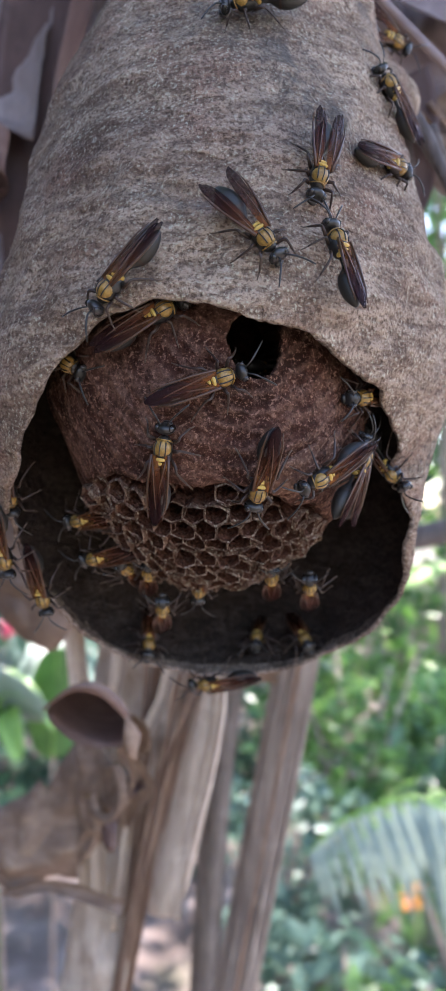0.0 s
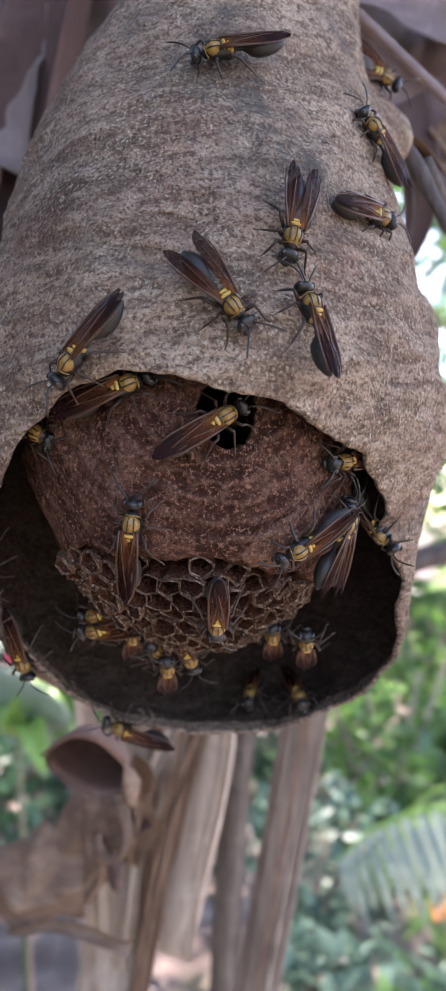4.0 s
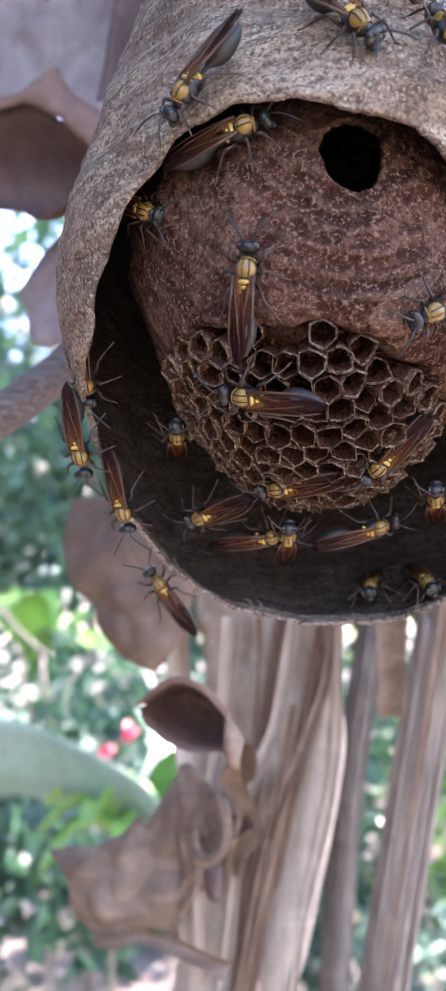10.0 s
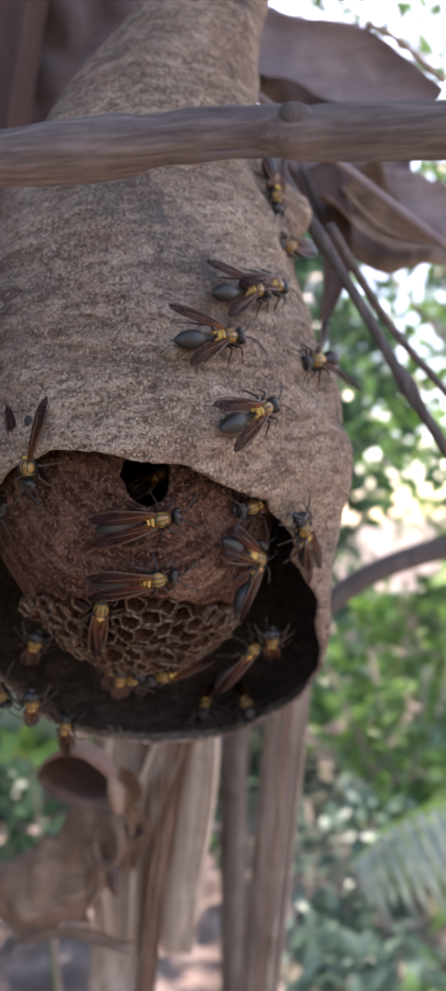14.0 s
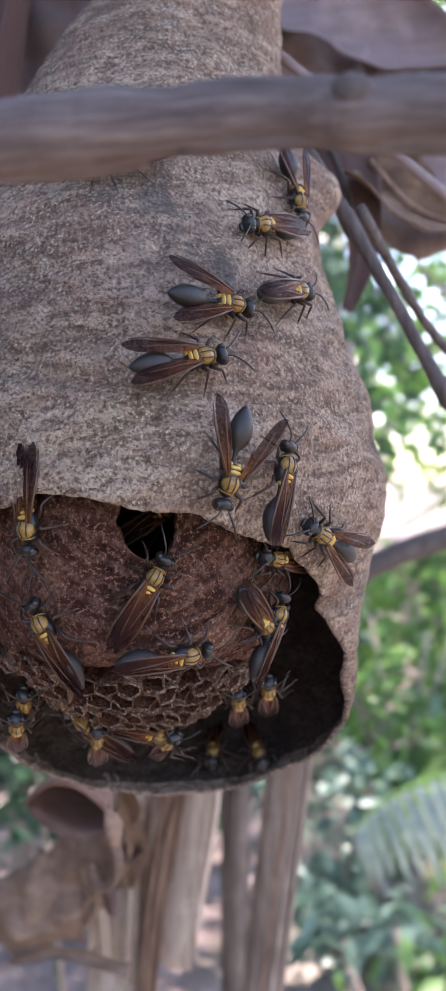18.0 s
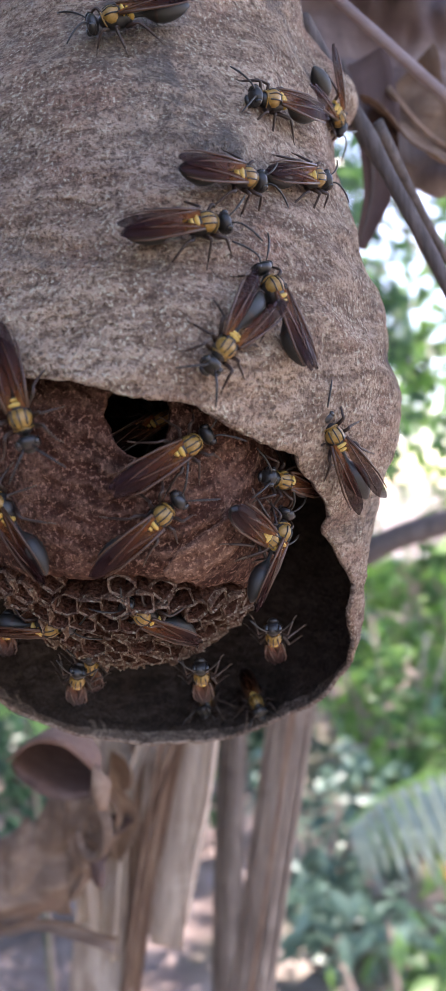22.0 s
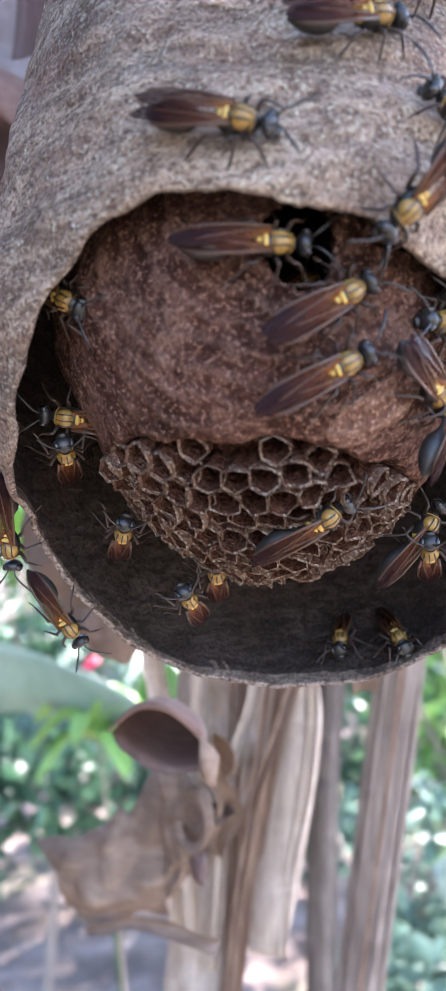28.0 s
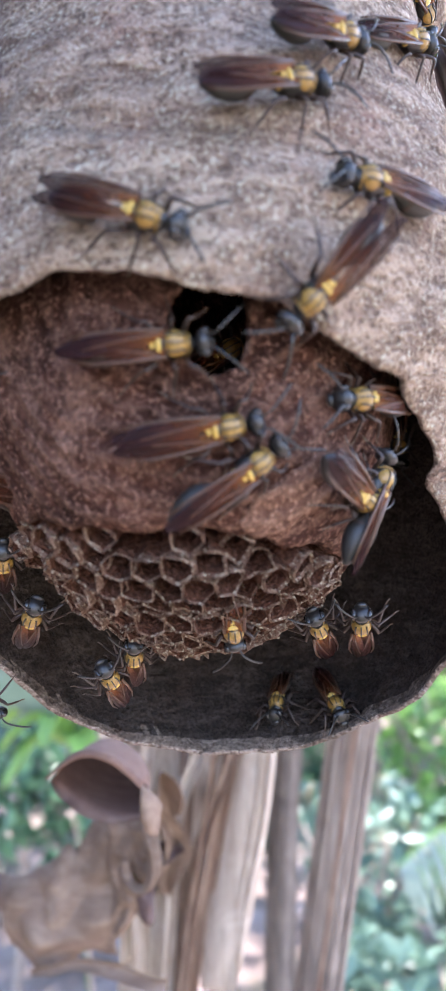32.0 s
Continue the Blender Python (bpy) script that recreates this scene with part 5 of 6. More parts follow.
def wing_mesh(side):
    """A folded forewing with its hindwing: a long cambered blade, hinge at the origin, tip along -x."""
    bm = bmesh.new()
    L, n, m = 0.0098, 18, 7
    rows = []
    for i in range(n):
        s = i / (n - 1)
        w = 0.0018 * (0.22 + 0.78 * math.sin(math.pi * min(1.0, 0.08 + 0.66 * s)) ** 1.2) * (1 if s < 0.8 else math.sqrt(max(0.03, 1 - ((s - 0.8) / 0.2) ** 2)))
        row = []
        for j in range(m):
            u = j / (m - 1)
            y = (u - 0.35) * w
            z = 0.00022 * math.sin(u * math.pi) - 0.00016 * u + 0.00007 * math.sin(u * 17 + s * 3) - 0.0006 * s * s
            row.append(bm.verts.new((-s * L, -side * y, z)))
        rows.append(row)
    for a, b in zip(rows, rows[1:]):
        for j in range(m - 1):
            bm.faces.new((a[j], a[j + 1], b[j + 1], b[j]))
    me = grown("wing", bm, [M_WING, M_VEIN])
    return me


def vein_mesh(side):
    bm = tube([(0, -0.0002, 0.0001), (-0.003, -0.00062, 0.00006), (-0.0065, -0.00092, -0.0002), (-0.0088, -0.00075, -0.0005)], [0.00022, 0.00018, 0.00013, 0.00007], 6)
    tube([(-0.0005, 0.0, 0.00012), (-0.003, 0.0002, 0.00018), (-0.006, 0.0004, 0.0), (-0.0082, 0.0006, -0.0004)], [0.0001, 0.00009, 0.00008, 0.00005], 5, bm)
    bmesh.ops.scale(bm, vec=(1, -side, 1), verts=bm.verts)
    return grown("vein", bm, M_VEIN)


def gaster_mesh():
    rings = []
    prof = [(-0.0016, 0.00045), (-0.0021, 0.0003), (-0.0028, 0.00026), (-0.0034, 0.00034), (-0.0040, 0.0008), (-0.0047, 0.00128), (-0.0056, 0.00152), (-0.0066, 0.00148), (-0.0076, 0.00122), (-0.0084, 0.0008), (-0.0090, 0.00035), (-0.0092, 0.00006)]
    for x, r in prof:
        rings.append([(x, math.cos(a) * r, 0.0019 - 0.04 * (x + 0.002) * -1 * 0.3 + math.sin(a) * r * 0.92) for a in (2 * math.pi * j / 16 for j in range(16))])
    bm = lofted(rings, caps=True)
    return grown("gaster", bm, M_GASTER)


def band_mesh():
    """Narrow brown hoop behind the first joint of the gaster."""
    rings = []
    for x, r in ((-0.00455, 0.00121), (-0.0047, 0.00132), (-0.0049, 0.00139)):
        rings.append([(x, math.cos(a) * r, 0.0019 + 0.012 * (x + 0.002) + math.sin(a) * r * 0.92) for a in (2 * math.pi * j / 16 for j in range(16))])
    return grown("gaster_band", lofted(rings, caps=False), M_LEG)


def thorax_parts():
    base = grown("thorax", ball((0.0001, 0, 0.0020), (0.0022, 0.00128, 0.00128)), M_BLACK)
    scutum = grown("scutum", ball((0.00062, 0, 0.00245), (0.00122, 0.00122, 0.00118), taper=0.08), M_GOLD)
    bm = ball((-0.00082, 0, 0.00284), (0.00031, 0.00094, 0.0006))
    scutellum = grown("scutellum", bm, M_YELLOW)
    bm = ball((-0.00142, 0, 0.00266), (0.00026, 0.0009, 0.00054))
    metanotum = grown("metanotum", bm, M_YELLOW)
    bm = tube(curve_pts([(0.0014, -0.0011, 0.0018), (0.00175, -0.0007, 0.0026), (0.00185, 0, 0.0030), (0.00175, 0.0007, 0.0026), (0.0014, 0.0011, 0.0018)], 12), [0.00009] * 12, 6)
    collar = grown("collar", bm, M_GOLD)
    bm = tube(curve_pts([(0.00165, 0, 0.00315), (0.0008, 0, 0.00364), (-0.0004, 0, 0.0035)], 9), [0.00008] * 9, 5)
    for s in (-1, 1):
        tube(curve_pts([(0.0015, s * 0.00062, 0.00305), (0.0008, s * 0.00074, 0.00336), (-0.0003, s * 0.0007, 0.0033)], 9), [0.00010] * 9, 5, bm)
    line = grown("scutum_line", bm, M_BLACK)
    flank = [grown("flank_plate", ball((-0.0018, s * 0.00062, 0.0023), (0.00032, 0.00030, 0.00045)), M_YELLOW) for s in (-1, 1)]
    return base, scutum, scutellum, metanotum, collar, line, flank


def head_parts():
    bm = ball((0.00305, 0, 0.00185), (0.00078, 0.00128, 0.00122))
    head = grown("head", bm, M_BLACK)
    eyes = [grown("eye", ball((0.0032, s * 0.00092, 0.0020), (0.00055, 0.00045, 0.00085)), M_EYE) for s in (-1, 1)]
    jaw = grown("mandible", ball((0.0036, 0, 0.0010), (0.0004, 0.0007, 0.0004)), M_BLACK)
    ant = []
    for s in (-1, 1):
        line = curve_pts([(0.0034, s * 0.0004, 0.0023), (0.0043, s * 0.0008, 0.0029), (0.0056, s * 0.0019, 0.0028), (0.0068, s * 0.0030, 0.0022)], 9)
        ant.append(grown("antenna", tube(line, [0.00011, 0.0001, 0.0001, 0.00012, 0.00013, 0.00013, 0.00013, 0.00012, 0.00008], 6), M_BLACK))
    return head, eyes, jaw, ant


def leg_meshes():
    out = []
    for s in (-1, 1):
        for x0, fx, kx in ((0.0013, 0.0036, 0.0024), (0.0002, -0.0002, 0.0005), (-0.0010, -0.0050, -0.0026)):
            y = 0.0034 if fx > 0.002 else (0.0046 if abs(fx) < 0.002 else 0.0040)
            knee = (kx, s * 0.0022, 0.0022)
            ankle = ((kx + fx) / 2 + (fx - kx) * 0.2, s * y * 0.84, 0.0007)
            foot = (fx, s * y, 0.0001)
            upper = grown("leg", tube(curve_pts([(x0, s * 0.0010, 0.0014), (x0 * 0.5 + kx * 0.5, s * 0.0020, 0.0023), knee, ankle], 10), [0.00024, 0.00026, 0.00025, 0.00022, 0.0002, 0.00018, 0.00017, 0.00017, 0.00015, 0.00012], 6), M_LEG)
            tarsus = grown("tarsus", tube([ankle, ((ankle[0] + foot[0]) / 2, (ankle[1] + foot[1]) / 2, 0.0003), foot], [0.00011, 0.0001, 0.00007], 5), M_TARSUS)
            out.append((upper, tarsus))
    return out


def build_wasp():
    w = tagged(new("wasp"), "black wasp with golden-yellow thorax and brown folded wings", "wasp", "wasps on the nest")
    base, scutum, scutellum, metanotum, collar, line, flank = thorax_parts()
    th = part("thorax", base, None, w)
    for n, me in (("scutum", scutum), ("scutellum", scutellum), ("metanotum", metanotum), ("collar", collar), ("scutum_line", line), ("flank_plate", flank[0]), ("flank_plate", flank[1])):
        part(n, me, None, th)
    head, eyes, jaw, ant = head_parts()
    hd = part("head", head, None, w)
    for me in eyes:
        part("eye", me, None, hd)
    part("mandible", jaw, None, hd)
    for me in ant:
        part("antenna", me, None, hd)
    ga = part("gaster", gaster_mesh(), None, w)
    part("gaster_band", band_mesh(), None, ga)
    for up, ta in leg_meshes():
        part("tarsus", ta, None, part("leg", up, None, w))
    for s in (1, -1):
        wing, vein = wing_mesh(s), vein_mesh(s)
        ob = part("wing", wing, None, w)
        ob.matrix_basis = wing_pose(s, 0)
        part("vein", vein, None, ob)
    return w


def wing_pose(side, spread):
    """A wing at its hinge, swung out by so many degrees from lying along the back."""
    return pose(-0.0002 * GROW, side * 0.0009 * GROW, GROW * (0.0030 + (0.00025 if side > 0 else 0)), side * -10, 2 + 0.1 * spread, -side * (spread - 4))


first_wasp = build_wasp()
first_wasp.matrix_basis = pose(0, 3, -5)



spare_wasps = [copy_thing(first_wasp, pose(0, 3, -5)) for _ in range(34)] + [first_wasp]


def go(rows, spreads):
    """One wasp: its poses, and how far its wings are spread."""
    w = spare_wasps.pop()
    if len(rows) == 1:
        rows = rows + [(32.0, *rows[0][1:])]
    walk(w, [(t, pose(*p)) for t, *p in rows])
    wings = [c for c in w.children if c.name.startswith("wing")]
    for wing in wings:
        side = 1 if wing.location.y > 0 else -1
        if len(spreads) == 1:
            wing.matrix_basis = wing_pose(side, spreads[0][1])
        else:
            walk(wing, [(t, wing_pose(side, a)) for t, a in spreads + ([(32.0, spreads[-1][1])] if spreads[-1][0] < 32 else [])])


def motions():
    go([(0, 0.01503, 0.12875, 1.55515, -49.9, 70.9, -117.4), (11.85, 0.01503, 0.12875, 1.55515, -49.9, 70.9, -117.4), (12, 0.01721, 0.13014, 1.55553, -9.7, 85.5, -67.1), (12.25, 0.0215, 0.136, 1.5628, 86.8, 41.8, 30.5), (12.5, 0.02604, 0.14191, 1.57014, 84.1, -21.3, 47.3), (13, 0.0272, 0.14299, 1.5705, 79.8, -6.2, 46.9), (14, 0.02688, 0.13974, 1.56415, 75.2, -10.6, 45.5), (17, 0.01844, 0.1314, 1.56052, 75.2, 5.9, 34.4), (19, 0.02008, 0.13407, 1.56345, 84.3, 1.6, 40.5), (23, 0.02002, 0.1337, 1.56244, 80.9, -6.2, 43.1), (25.5, 0.02013, 0.13393, 1.56283, 83.7, -2.7, 42.1), (31, 0.02073, 0.13413, 1.56283, 83.6, -10.9, 44.9), (32, 0.02073, 0.13413, 1.56283, 83.6, -10.9, 44.9)], [(0, 9), (11.85, 9), (12.0, 32), (14, 28), (17, 30), (19, 13), (23, 3)])
    go([(0, 0.00635, 0.12228, 1.5426, 61.7, 50, -14.9), (11.85, 0.00635, 0.12228, 1.5426, 61.7, 50, -14.9), (12, 0.00891, 0.12294, 1.54361, 67.1, 47.1, -8.2), (12.5, 0.0097, 0.12584, 1.55173, 73.1, 10.6, 11.4), (13, 0.01312, 0.12808, 1.55502, 77.9, 12.5, 17.2), (14, 0.0209, 0.13123, 1.55322, 73, -6.9, 38), (17, 0.01596, 0.12696, 1.55121, 73.5, -2.5, 28.5), (19, 0.01438, 0.12823, 1.55427, 73.4, -11.6, 26.1), (23, 0.01508, 0.12836, 1.55391, 74.3, -11.2, 27.1), (25.5, 0.01531, 0.1286, 1.55427, 76, -15.1, 27.8), (28, 0.01513, 0.12853, 1.55415, 77.5, -9.8, 27.1), (31, 0.01557, 0.1284, 1.55387, 73, -8.6, 27.7), (32, 0.01557, 0.1284, 1.55387, 73, -8.6, 27.7)], [(0, 13), (11.85, 13), (12.0, 30), (17, 22), (19, 7), (23, 3)])
    go([(0, 0.01719, 0.12466, 1.54227, -3.5, -68.4, 126.9), (11.85, 0.01719, 0.12466, 1.54227, -3.5, -68.4, 126.9), (12, 0.01773, 0.12563, 1.54071, 136.2, -104.2, -22.8), (12.5, 0.02367, 0.13135, 1.54445, 69.3, -64, 56.6), (13, 0.02642, 0.13388, 1.54463, 78.5, -37.3, 43.9), (14, 0.02639, 0.13224, 1.53929, 81.5, -19.9, 44), (17, 0.02588, 0.1302, 1.53656, 89.7, -11.8, 43.7), (17.4, 0.02588, 0.1302, 1.53656, 89.7, -11.8, 43.7), (18, 0.02553, 0.12941, 1.53582, 104.5, -72.4, 33.9), (19, 0.02624, 0.13211, 1.53934, -15.3, -81.8, 146.5), (23, 0.02348, 0.13107, 1.5453, 115, -115.4, 17.3), (25.5, 0.0237, 0.13019, 1.54262, 110.4, -121.9, 24.2), (31, 0.02279, 0.12944, 1.54292, -78.3, -3.7, -138.8), (32, 0.02279, 0.12944, 1.54292, -78.3, -3.7, -138.8)], [(0, 1), (11.85, 1), (12.0, 28), (14, 22), (17, 3)])
    go([(0, -0.01505, 0.12228, 1.53518, 109.8, 132.6, -11.7), (11.4, -0.01505, 0.12228, 1.53518, 109.8, 132.6, -11.7), (13, -0.01257, 0.11925, 1.53293, 71.5, 67.2, -38.2), (14, -0.01347, 0.12599, 1.53212, 1.6, 81.2, -114.7), (19, -0.00963, 0.12315, 1.52953, -7.5, 82, -120.2), (20, -0.00935, 0.12135, 1.53132, 64.2, 62.9, -21.4), (21, -0.00622, 0.12108, 1.53199, 75.3, 41.1, -9.2), (22, -0.00799, 0.11974, 1.5286, 54.7, 72.0, -28.1), (24, -0.00953, 0.12103, 1.53031, 40.4, 82.9, -48.9), (25, -0.00899, 0.12253, 1.5328, 83.3, 45.1, -6.5), (25.5, -0.00899, 0.12253, 1.5328, 83.3, 45.1, -6.5), (28, 0.00023, 0.12169, 1.53994, 76.7, 15.7, -8.2), (31, 0.00078, 0.12089, 1.53747, 73.4, 20.2, -9.9), (32, 0.00078, 0.12089, 1.53747, 73.4, 20.2, -9.9)], [(0, 3), (11.4, 3), (12.5, 28), (14, 24), (19, 5), (25, 5)])
    go([(0, 0.02989, 0.14436, 1.56392, 81.6, -1.9, 43.3), (11.85, 0.02989, 0.14436, 1.56392, 81.6, -1.9, 43.3), (12, 0.02862, 0.14058, 1.56159, 74.4, -21.4, 50.4), (14, 0.03098, 0.14511, 1.56661, 78, -7.9, 52.7), (17, 0.03008, 0.14322, 1.56559, 75.5, -8.1, 53.8), (19, 0.03044, 0.14425, 1.56574, 79.1, -10.5, 52.7), (23, 0.03101, 0.14625, 1.56673, 81.4, -9.8, 47.1), (25.5, 0.03063, 0.14571, 1.56667, 80.5, -9.3, 47.1), (31, 0.03157, 0.14808, 1.56919, 77.5, -12.4, 42.3), (32, 0.03157, 0.14808, 1.56919, 77.5, -12.4, 42.3)], [(0, 0)])
    go([(0, 0.03104, 0.15363, 1.58345, 101.8, -127.3, 32.6), (11.4, 0.03104, 0.15363, 1.58345, 101.8, -127.3, 32.6), (14, 0.03604, 0.16529, 1.58216, -90, 9.3, -122.7), (17, 0.02718, 0.14509, 1.5764, -77.3, 11.4, -125.9), (19, 0.0249, 0.14325, 1.57824, -75.8, 3.9, -131.3), (23, 0.0254, 0.14453, 1.57825, -80.3, 5.8, -134.6), (25.5, 0.02471, 0.14363, 1.57815, -79.5, 3.7, -135.1), (31, 0.03722, 0.16972, 1.59338, -88, 9.2, -135.1), (32, 0.03722, 0.16972, 1.59338, -88, 9.2, -135.1)], [(0, 5), (32, 5)])
    go([(0, 0.03703, 0.17498, 1.60557, 90.1, 17.9, 21.3), (11.4, 0.03703, 0.17498, 1.60557, 90.1, 17.9, 21.3), (12.7, 0.03558, 0.16984, 1.59974, 74, 54.1, 21.4), (14, 0.03413, 0.16469, 1.5939, -24.2, 80.5, -63.7), (17, 0.03232, 0.15541, 1.58675, -34.3, 74.8, -73.7), (19, 0.03265, 0.15575, 1.58538, 69, 74, 32.4), (23, 0.03867, 0.17319, 1.58984, 113.8, 17, 65.9), (25.5, 0.03683, 0.16932, 1.58781, 101.2, 34.9, 61.4), (32, 0.03683, 0.16932, 1.58781, 101.2, 34.9, 61.4)], [(0, 22), (32, 22)])
    go([(0, 0.00476, 0.13882, 1.58938, -66, 7.5, -178.2), (4, 0.00476, 0.13882, 1.58938, -66, 7.5, -178.2), (12.5, 0.00476, 0.13882, 1.58938, -66, 7.5, -178.2), (14, 0.00317, 0.14191, 1.59544, -67.5, 4.8, 170.8), (19, 0.00285, 0.13775, 1.58723, -65.1, 8.6, -175.3), (25.5, 0.00568, 0.13875, 1.5897, -63.6, 14.4, -171.5), (32, 0.00568, 0.13875, 1.5897, -63.6, 14.4, -171.5)], [(0, 0)])
    go([(0, -0.00839, 0.12751, 1.53263, 74.1, -29, -5), (9, -0.0086, 0.12757, 1.53205, 78.5, -14.3, -14.8), (11.8, -0.0086, 0.12757, 1.53205, 78.5, -14.3, -14.8), (12.5, 1e-05, 0.12644, 1.52538, 89.3, 14.6, 5.2), (14, 0.00669, 0.12841, 1.52102, 98.1, -5.6, 15.6), (17, 0.00892, 0.12882, 1.51895, 101.9, 2, 21.7), (17.3, 0.00892, 0.12882, 1.51895, 101.9, 2, 21.7), (18, 0.0053, 0.12931, 1.52041, 102.0, -54.5, 7.2), (19, 0.00834, 0.12822, 1.52412, 91.2, -44.1, 28.9), (23, 0.0114, 0.12978, 1.5243, 88.5, -22.8, 17.4), (25.5, 0.0076, 0.12854, 1.5217, 92.4, -13.8, 17.5), (28, 0.00977, 0.12935, 1.52237, 94.9, -26.8, 23.6), (31, 0.00627, 0.12881, 1.5178, 102.5, -7.4, 11.8), (32, 0.00627, 0.12881, 1.5178, 102.5, -7.4, 11.8)], [(0, 3), (11.8, 3), (12.2, 28), (14, 11), (17, 3)])
    go([(0, -0.00807, 0.12902, 1.51229, -31.4, -110.2, 108), (11.6, -0.00807, 0.12902, 1.51229, -31.4, -110.2, 108), (11.8, -0.00818, 0.13038, 1.51498, 107.4, -39.6, -23.9), (12, 0.00085, 0.13181, 1.50877, 113.5, 5.9, 11.0), (12.5, 0.00529, 0.13067, 1.50897, 117.3, -0.7, 14.4), (14, 0.00525, 0.12993, 1.51116, 118.1, 0.2, 13.7), (17, 0.00776, 0.13141, 1.5086, 125, -0.9, 23.1), (19, 0.00986, 0.13188, 1.51035, 111.2, -2.1, 20.1), (23, 0.00682, 0.12875, 1.51608, 107.8, -42.5, 4.5), (25.5, 0.0078, 0.129, 1.5158, 114.6, -32.4, 0.6), (28, 0.0092, 0.13034, 1.5142, 96.3, -25.5, 16.1), (31, 0.00875, 0.13002, 1.51412, 118.9, -31.8, 11.9), (32, 0.00875, 0.13002, 1.51412, 118.9, -31.8, 11.9)], [(0, 0), (11.6, 0), (11.95, 24), (14, 11), (17, 1)])
    go([(0, 0.00607, 0.13182, 1.50753, 2.2, 127.8, -71.7), (1.5, 0.00589, 0.13473, 1.50283, -7.5, 138.1, -89.4), (3, 0.00339, 0.13955, 1.49862, 0.7, 134.1, -75.5), (4, 0.00306, 0.14056, 1.49746, -6.2, 136, -85.3), (7, -0.00208, 0.14357, 1.499, 22.1, 147.7, -52.6), (9, -0.00767, 0.13834, 1.49873, 47.6, -172.1, -10.7), (11, -0.00936, 0.13847, 1.49914, 48.9, -168.1, -12.2), (12.5, -0.00942, 0.13756, 1.50023, 41.5, -145.8, 11.1), (14, -0.00532, 0.13542, 1.50608, -20.5, -131.9, 113.1), (17, -0.00859, 0.12887, 1.51257, 49.1, -114.5, 23.7), (19, -0.01135, 0.12898, 1.51647, 69.6, -117.5, -1.3), (23, -0.01197, 0.12775, 1.51875, 52.5, -117.8, -4.3), (24.25, -0.00891, 0.1274, 1.52011, 83.1, -77.4, -11.4), (25.5, -0.00586, 0.12705, 1.52147, 85.5, -38.2, 11.6), (28, 0.00245, 0.12697, 1.52808, 86, 1.5, 11.9), (31, 0.00164, 0.12632, 1.5265, 96.2, -1, 3.3), (32, 0.00164, 0.12632, 1.5265, 96.2, -1, 3.3)], [(0, 0)])
    go([(0, 0.01554, 0.13528, 1.50911, 56.4, 148.1, 24.6), (11.7, 0.01554, 0.13528, 1.50911, 56.4, 148.1, 24.6), (12, 0.02081, 0.14593, 1.51128, -47.6, 120.0, -78.0), (12.5, 0.02183, 0.14098, 1.51262, 112.3, 0.3, 63.2), (14, 0.02215, 0.1416, 1.51275, 101.5, 18.6, 61.6), (17, 0.02012, 0.13971, 1.51154, 111.2, 38.7, 69.8), (19, 0.02079, 0.14102, 1.51122, 112.6, 36.6, 69), (23, 0.0209, 0.14045, 1.51208, 114.6, 22.5, 63.3), (25.5, 0.02065, 0.14004, 1.51184, 108.9, 29.7, 65.4), (28, 0.02006, 0.13967, 1.51251, 110.6, 25.5, 63.4), (31, 0.0203, 0.14056, 1.51013, 113.2, 23.7, 66.4), (32, 0.0203, 0.14056, 1.51013, 113.2, 23.7, 66.4)], [(0, 1), (11.7, 1), (11.95, 25), (14, 13), (17, 3)])
    go([(0, 0.02273, 0.14302, 1.51149, 126.5, -63, 26.8), (11, 0.02273, 0.14302, 1.51149, 126.5, -63, 26.8), (32, 0.02273, 0.14302, 1.51149, 126.5, -63, 26.8)], [(0, 0)])
    go([(0, 0.02292, 0.14117, 1.52231, -94, 9.3, -125.5), (11, 0.02292, 0.14117, 1.52231, -94, 9.3, -125.5), (14, 0.02292, 0.14117, 1.52231, -94, 9.3, -125.5), (19, 0.02356, 0.14124, 1.52098, -97.8, -13.8, -119.1), (23, 0.02371, 0.14242, 1.51948, -93, -5.9, -123.5), (31, 0.02089, 0.1377, 1.5207, -88.3, 1.6, -129.2), (32, 0.02089, 0.1377, 1.5207, -88.3, 1.6, -129.2)], [(0, 0)])
    go([(0, 0.03477, 0.15275, 1.5113, 149.5, 56.1, -15.3), (12.5, 0.03477, 0.15275, 1.5113, 149.5, 56.1, -15.3), (13, 0.03451, 0.1685, 1.52587, 96.3, 55.1, -97.4), (13.5, 0.03426, 0.18425, 1.54043, 80.8, 28, -145.1), (14, 0.034, 0.2, 1.555, 90, 0, 180), (32, 0.034, 0.2, 1.555, 90, 0, 180)], [(0, 0)])
    go([(0, 0.0065, 0.15, 1.53, 90, 0, 180)], [(0, 0)])
    go([(0, -0.02404, 0.13755, 1.5275, 92.5, 33.5, -35.4), (11, -0.02404, 0.13755, 1.5275, 92.5, 33.5, -35.4), (32, -0.02404, 0.13755, 1.5275, 92.5, 33.5, -35.4)], [(0, 0)])
    go([(0, -0.01719, 0.18671, 1.47048, -14.9, 39.1, -84.4), (1.0, -0.01719, 0.18671, 1.47048, -14.9, 39.1, -84.4), (3.5, -0.0172, 0.203, 1.505, -14.9, 39.1, -84.4), (32, -0.0172, 0.203, 1.505, -14.9, 39.1, -84.4)], [(0, 0)])
    go([(0, 0.00935, 0.19162, 1.47046, 8.0, 19.2, -100.0), (9, 0.00935, 0.19162, 1.47046, 8.0, 19.2, -100.0), (32, 0.00935, 0.19162, 1.47046, 8.0, 19.2, -100.0)], [(0, 0)])
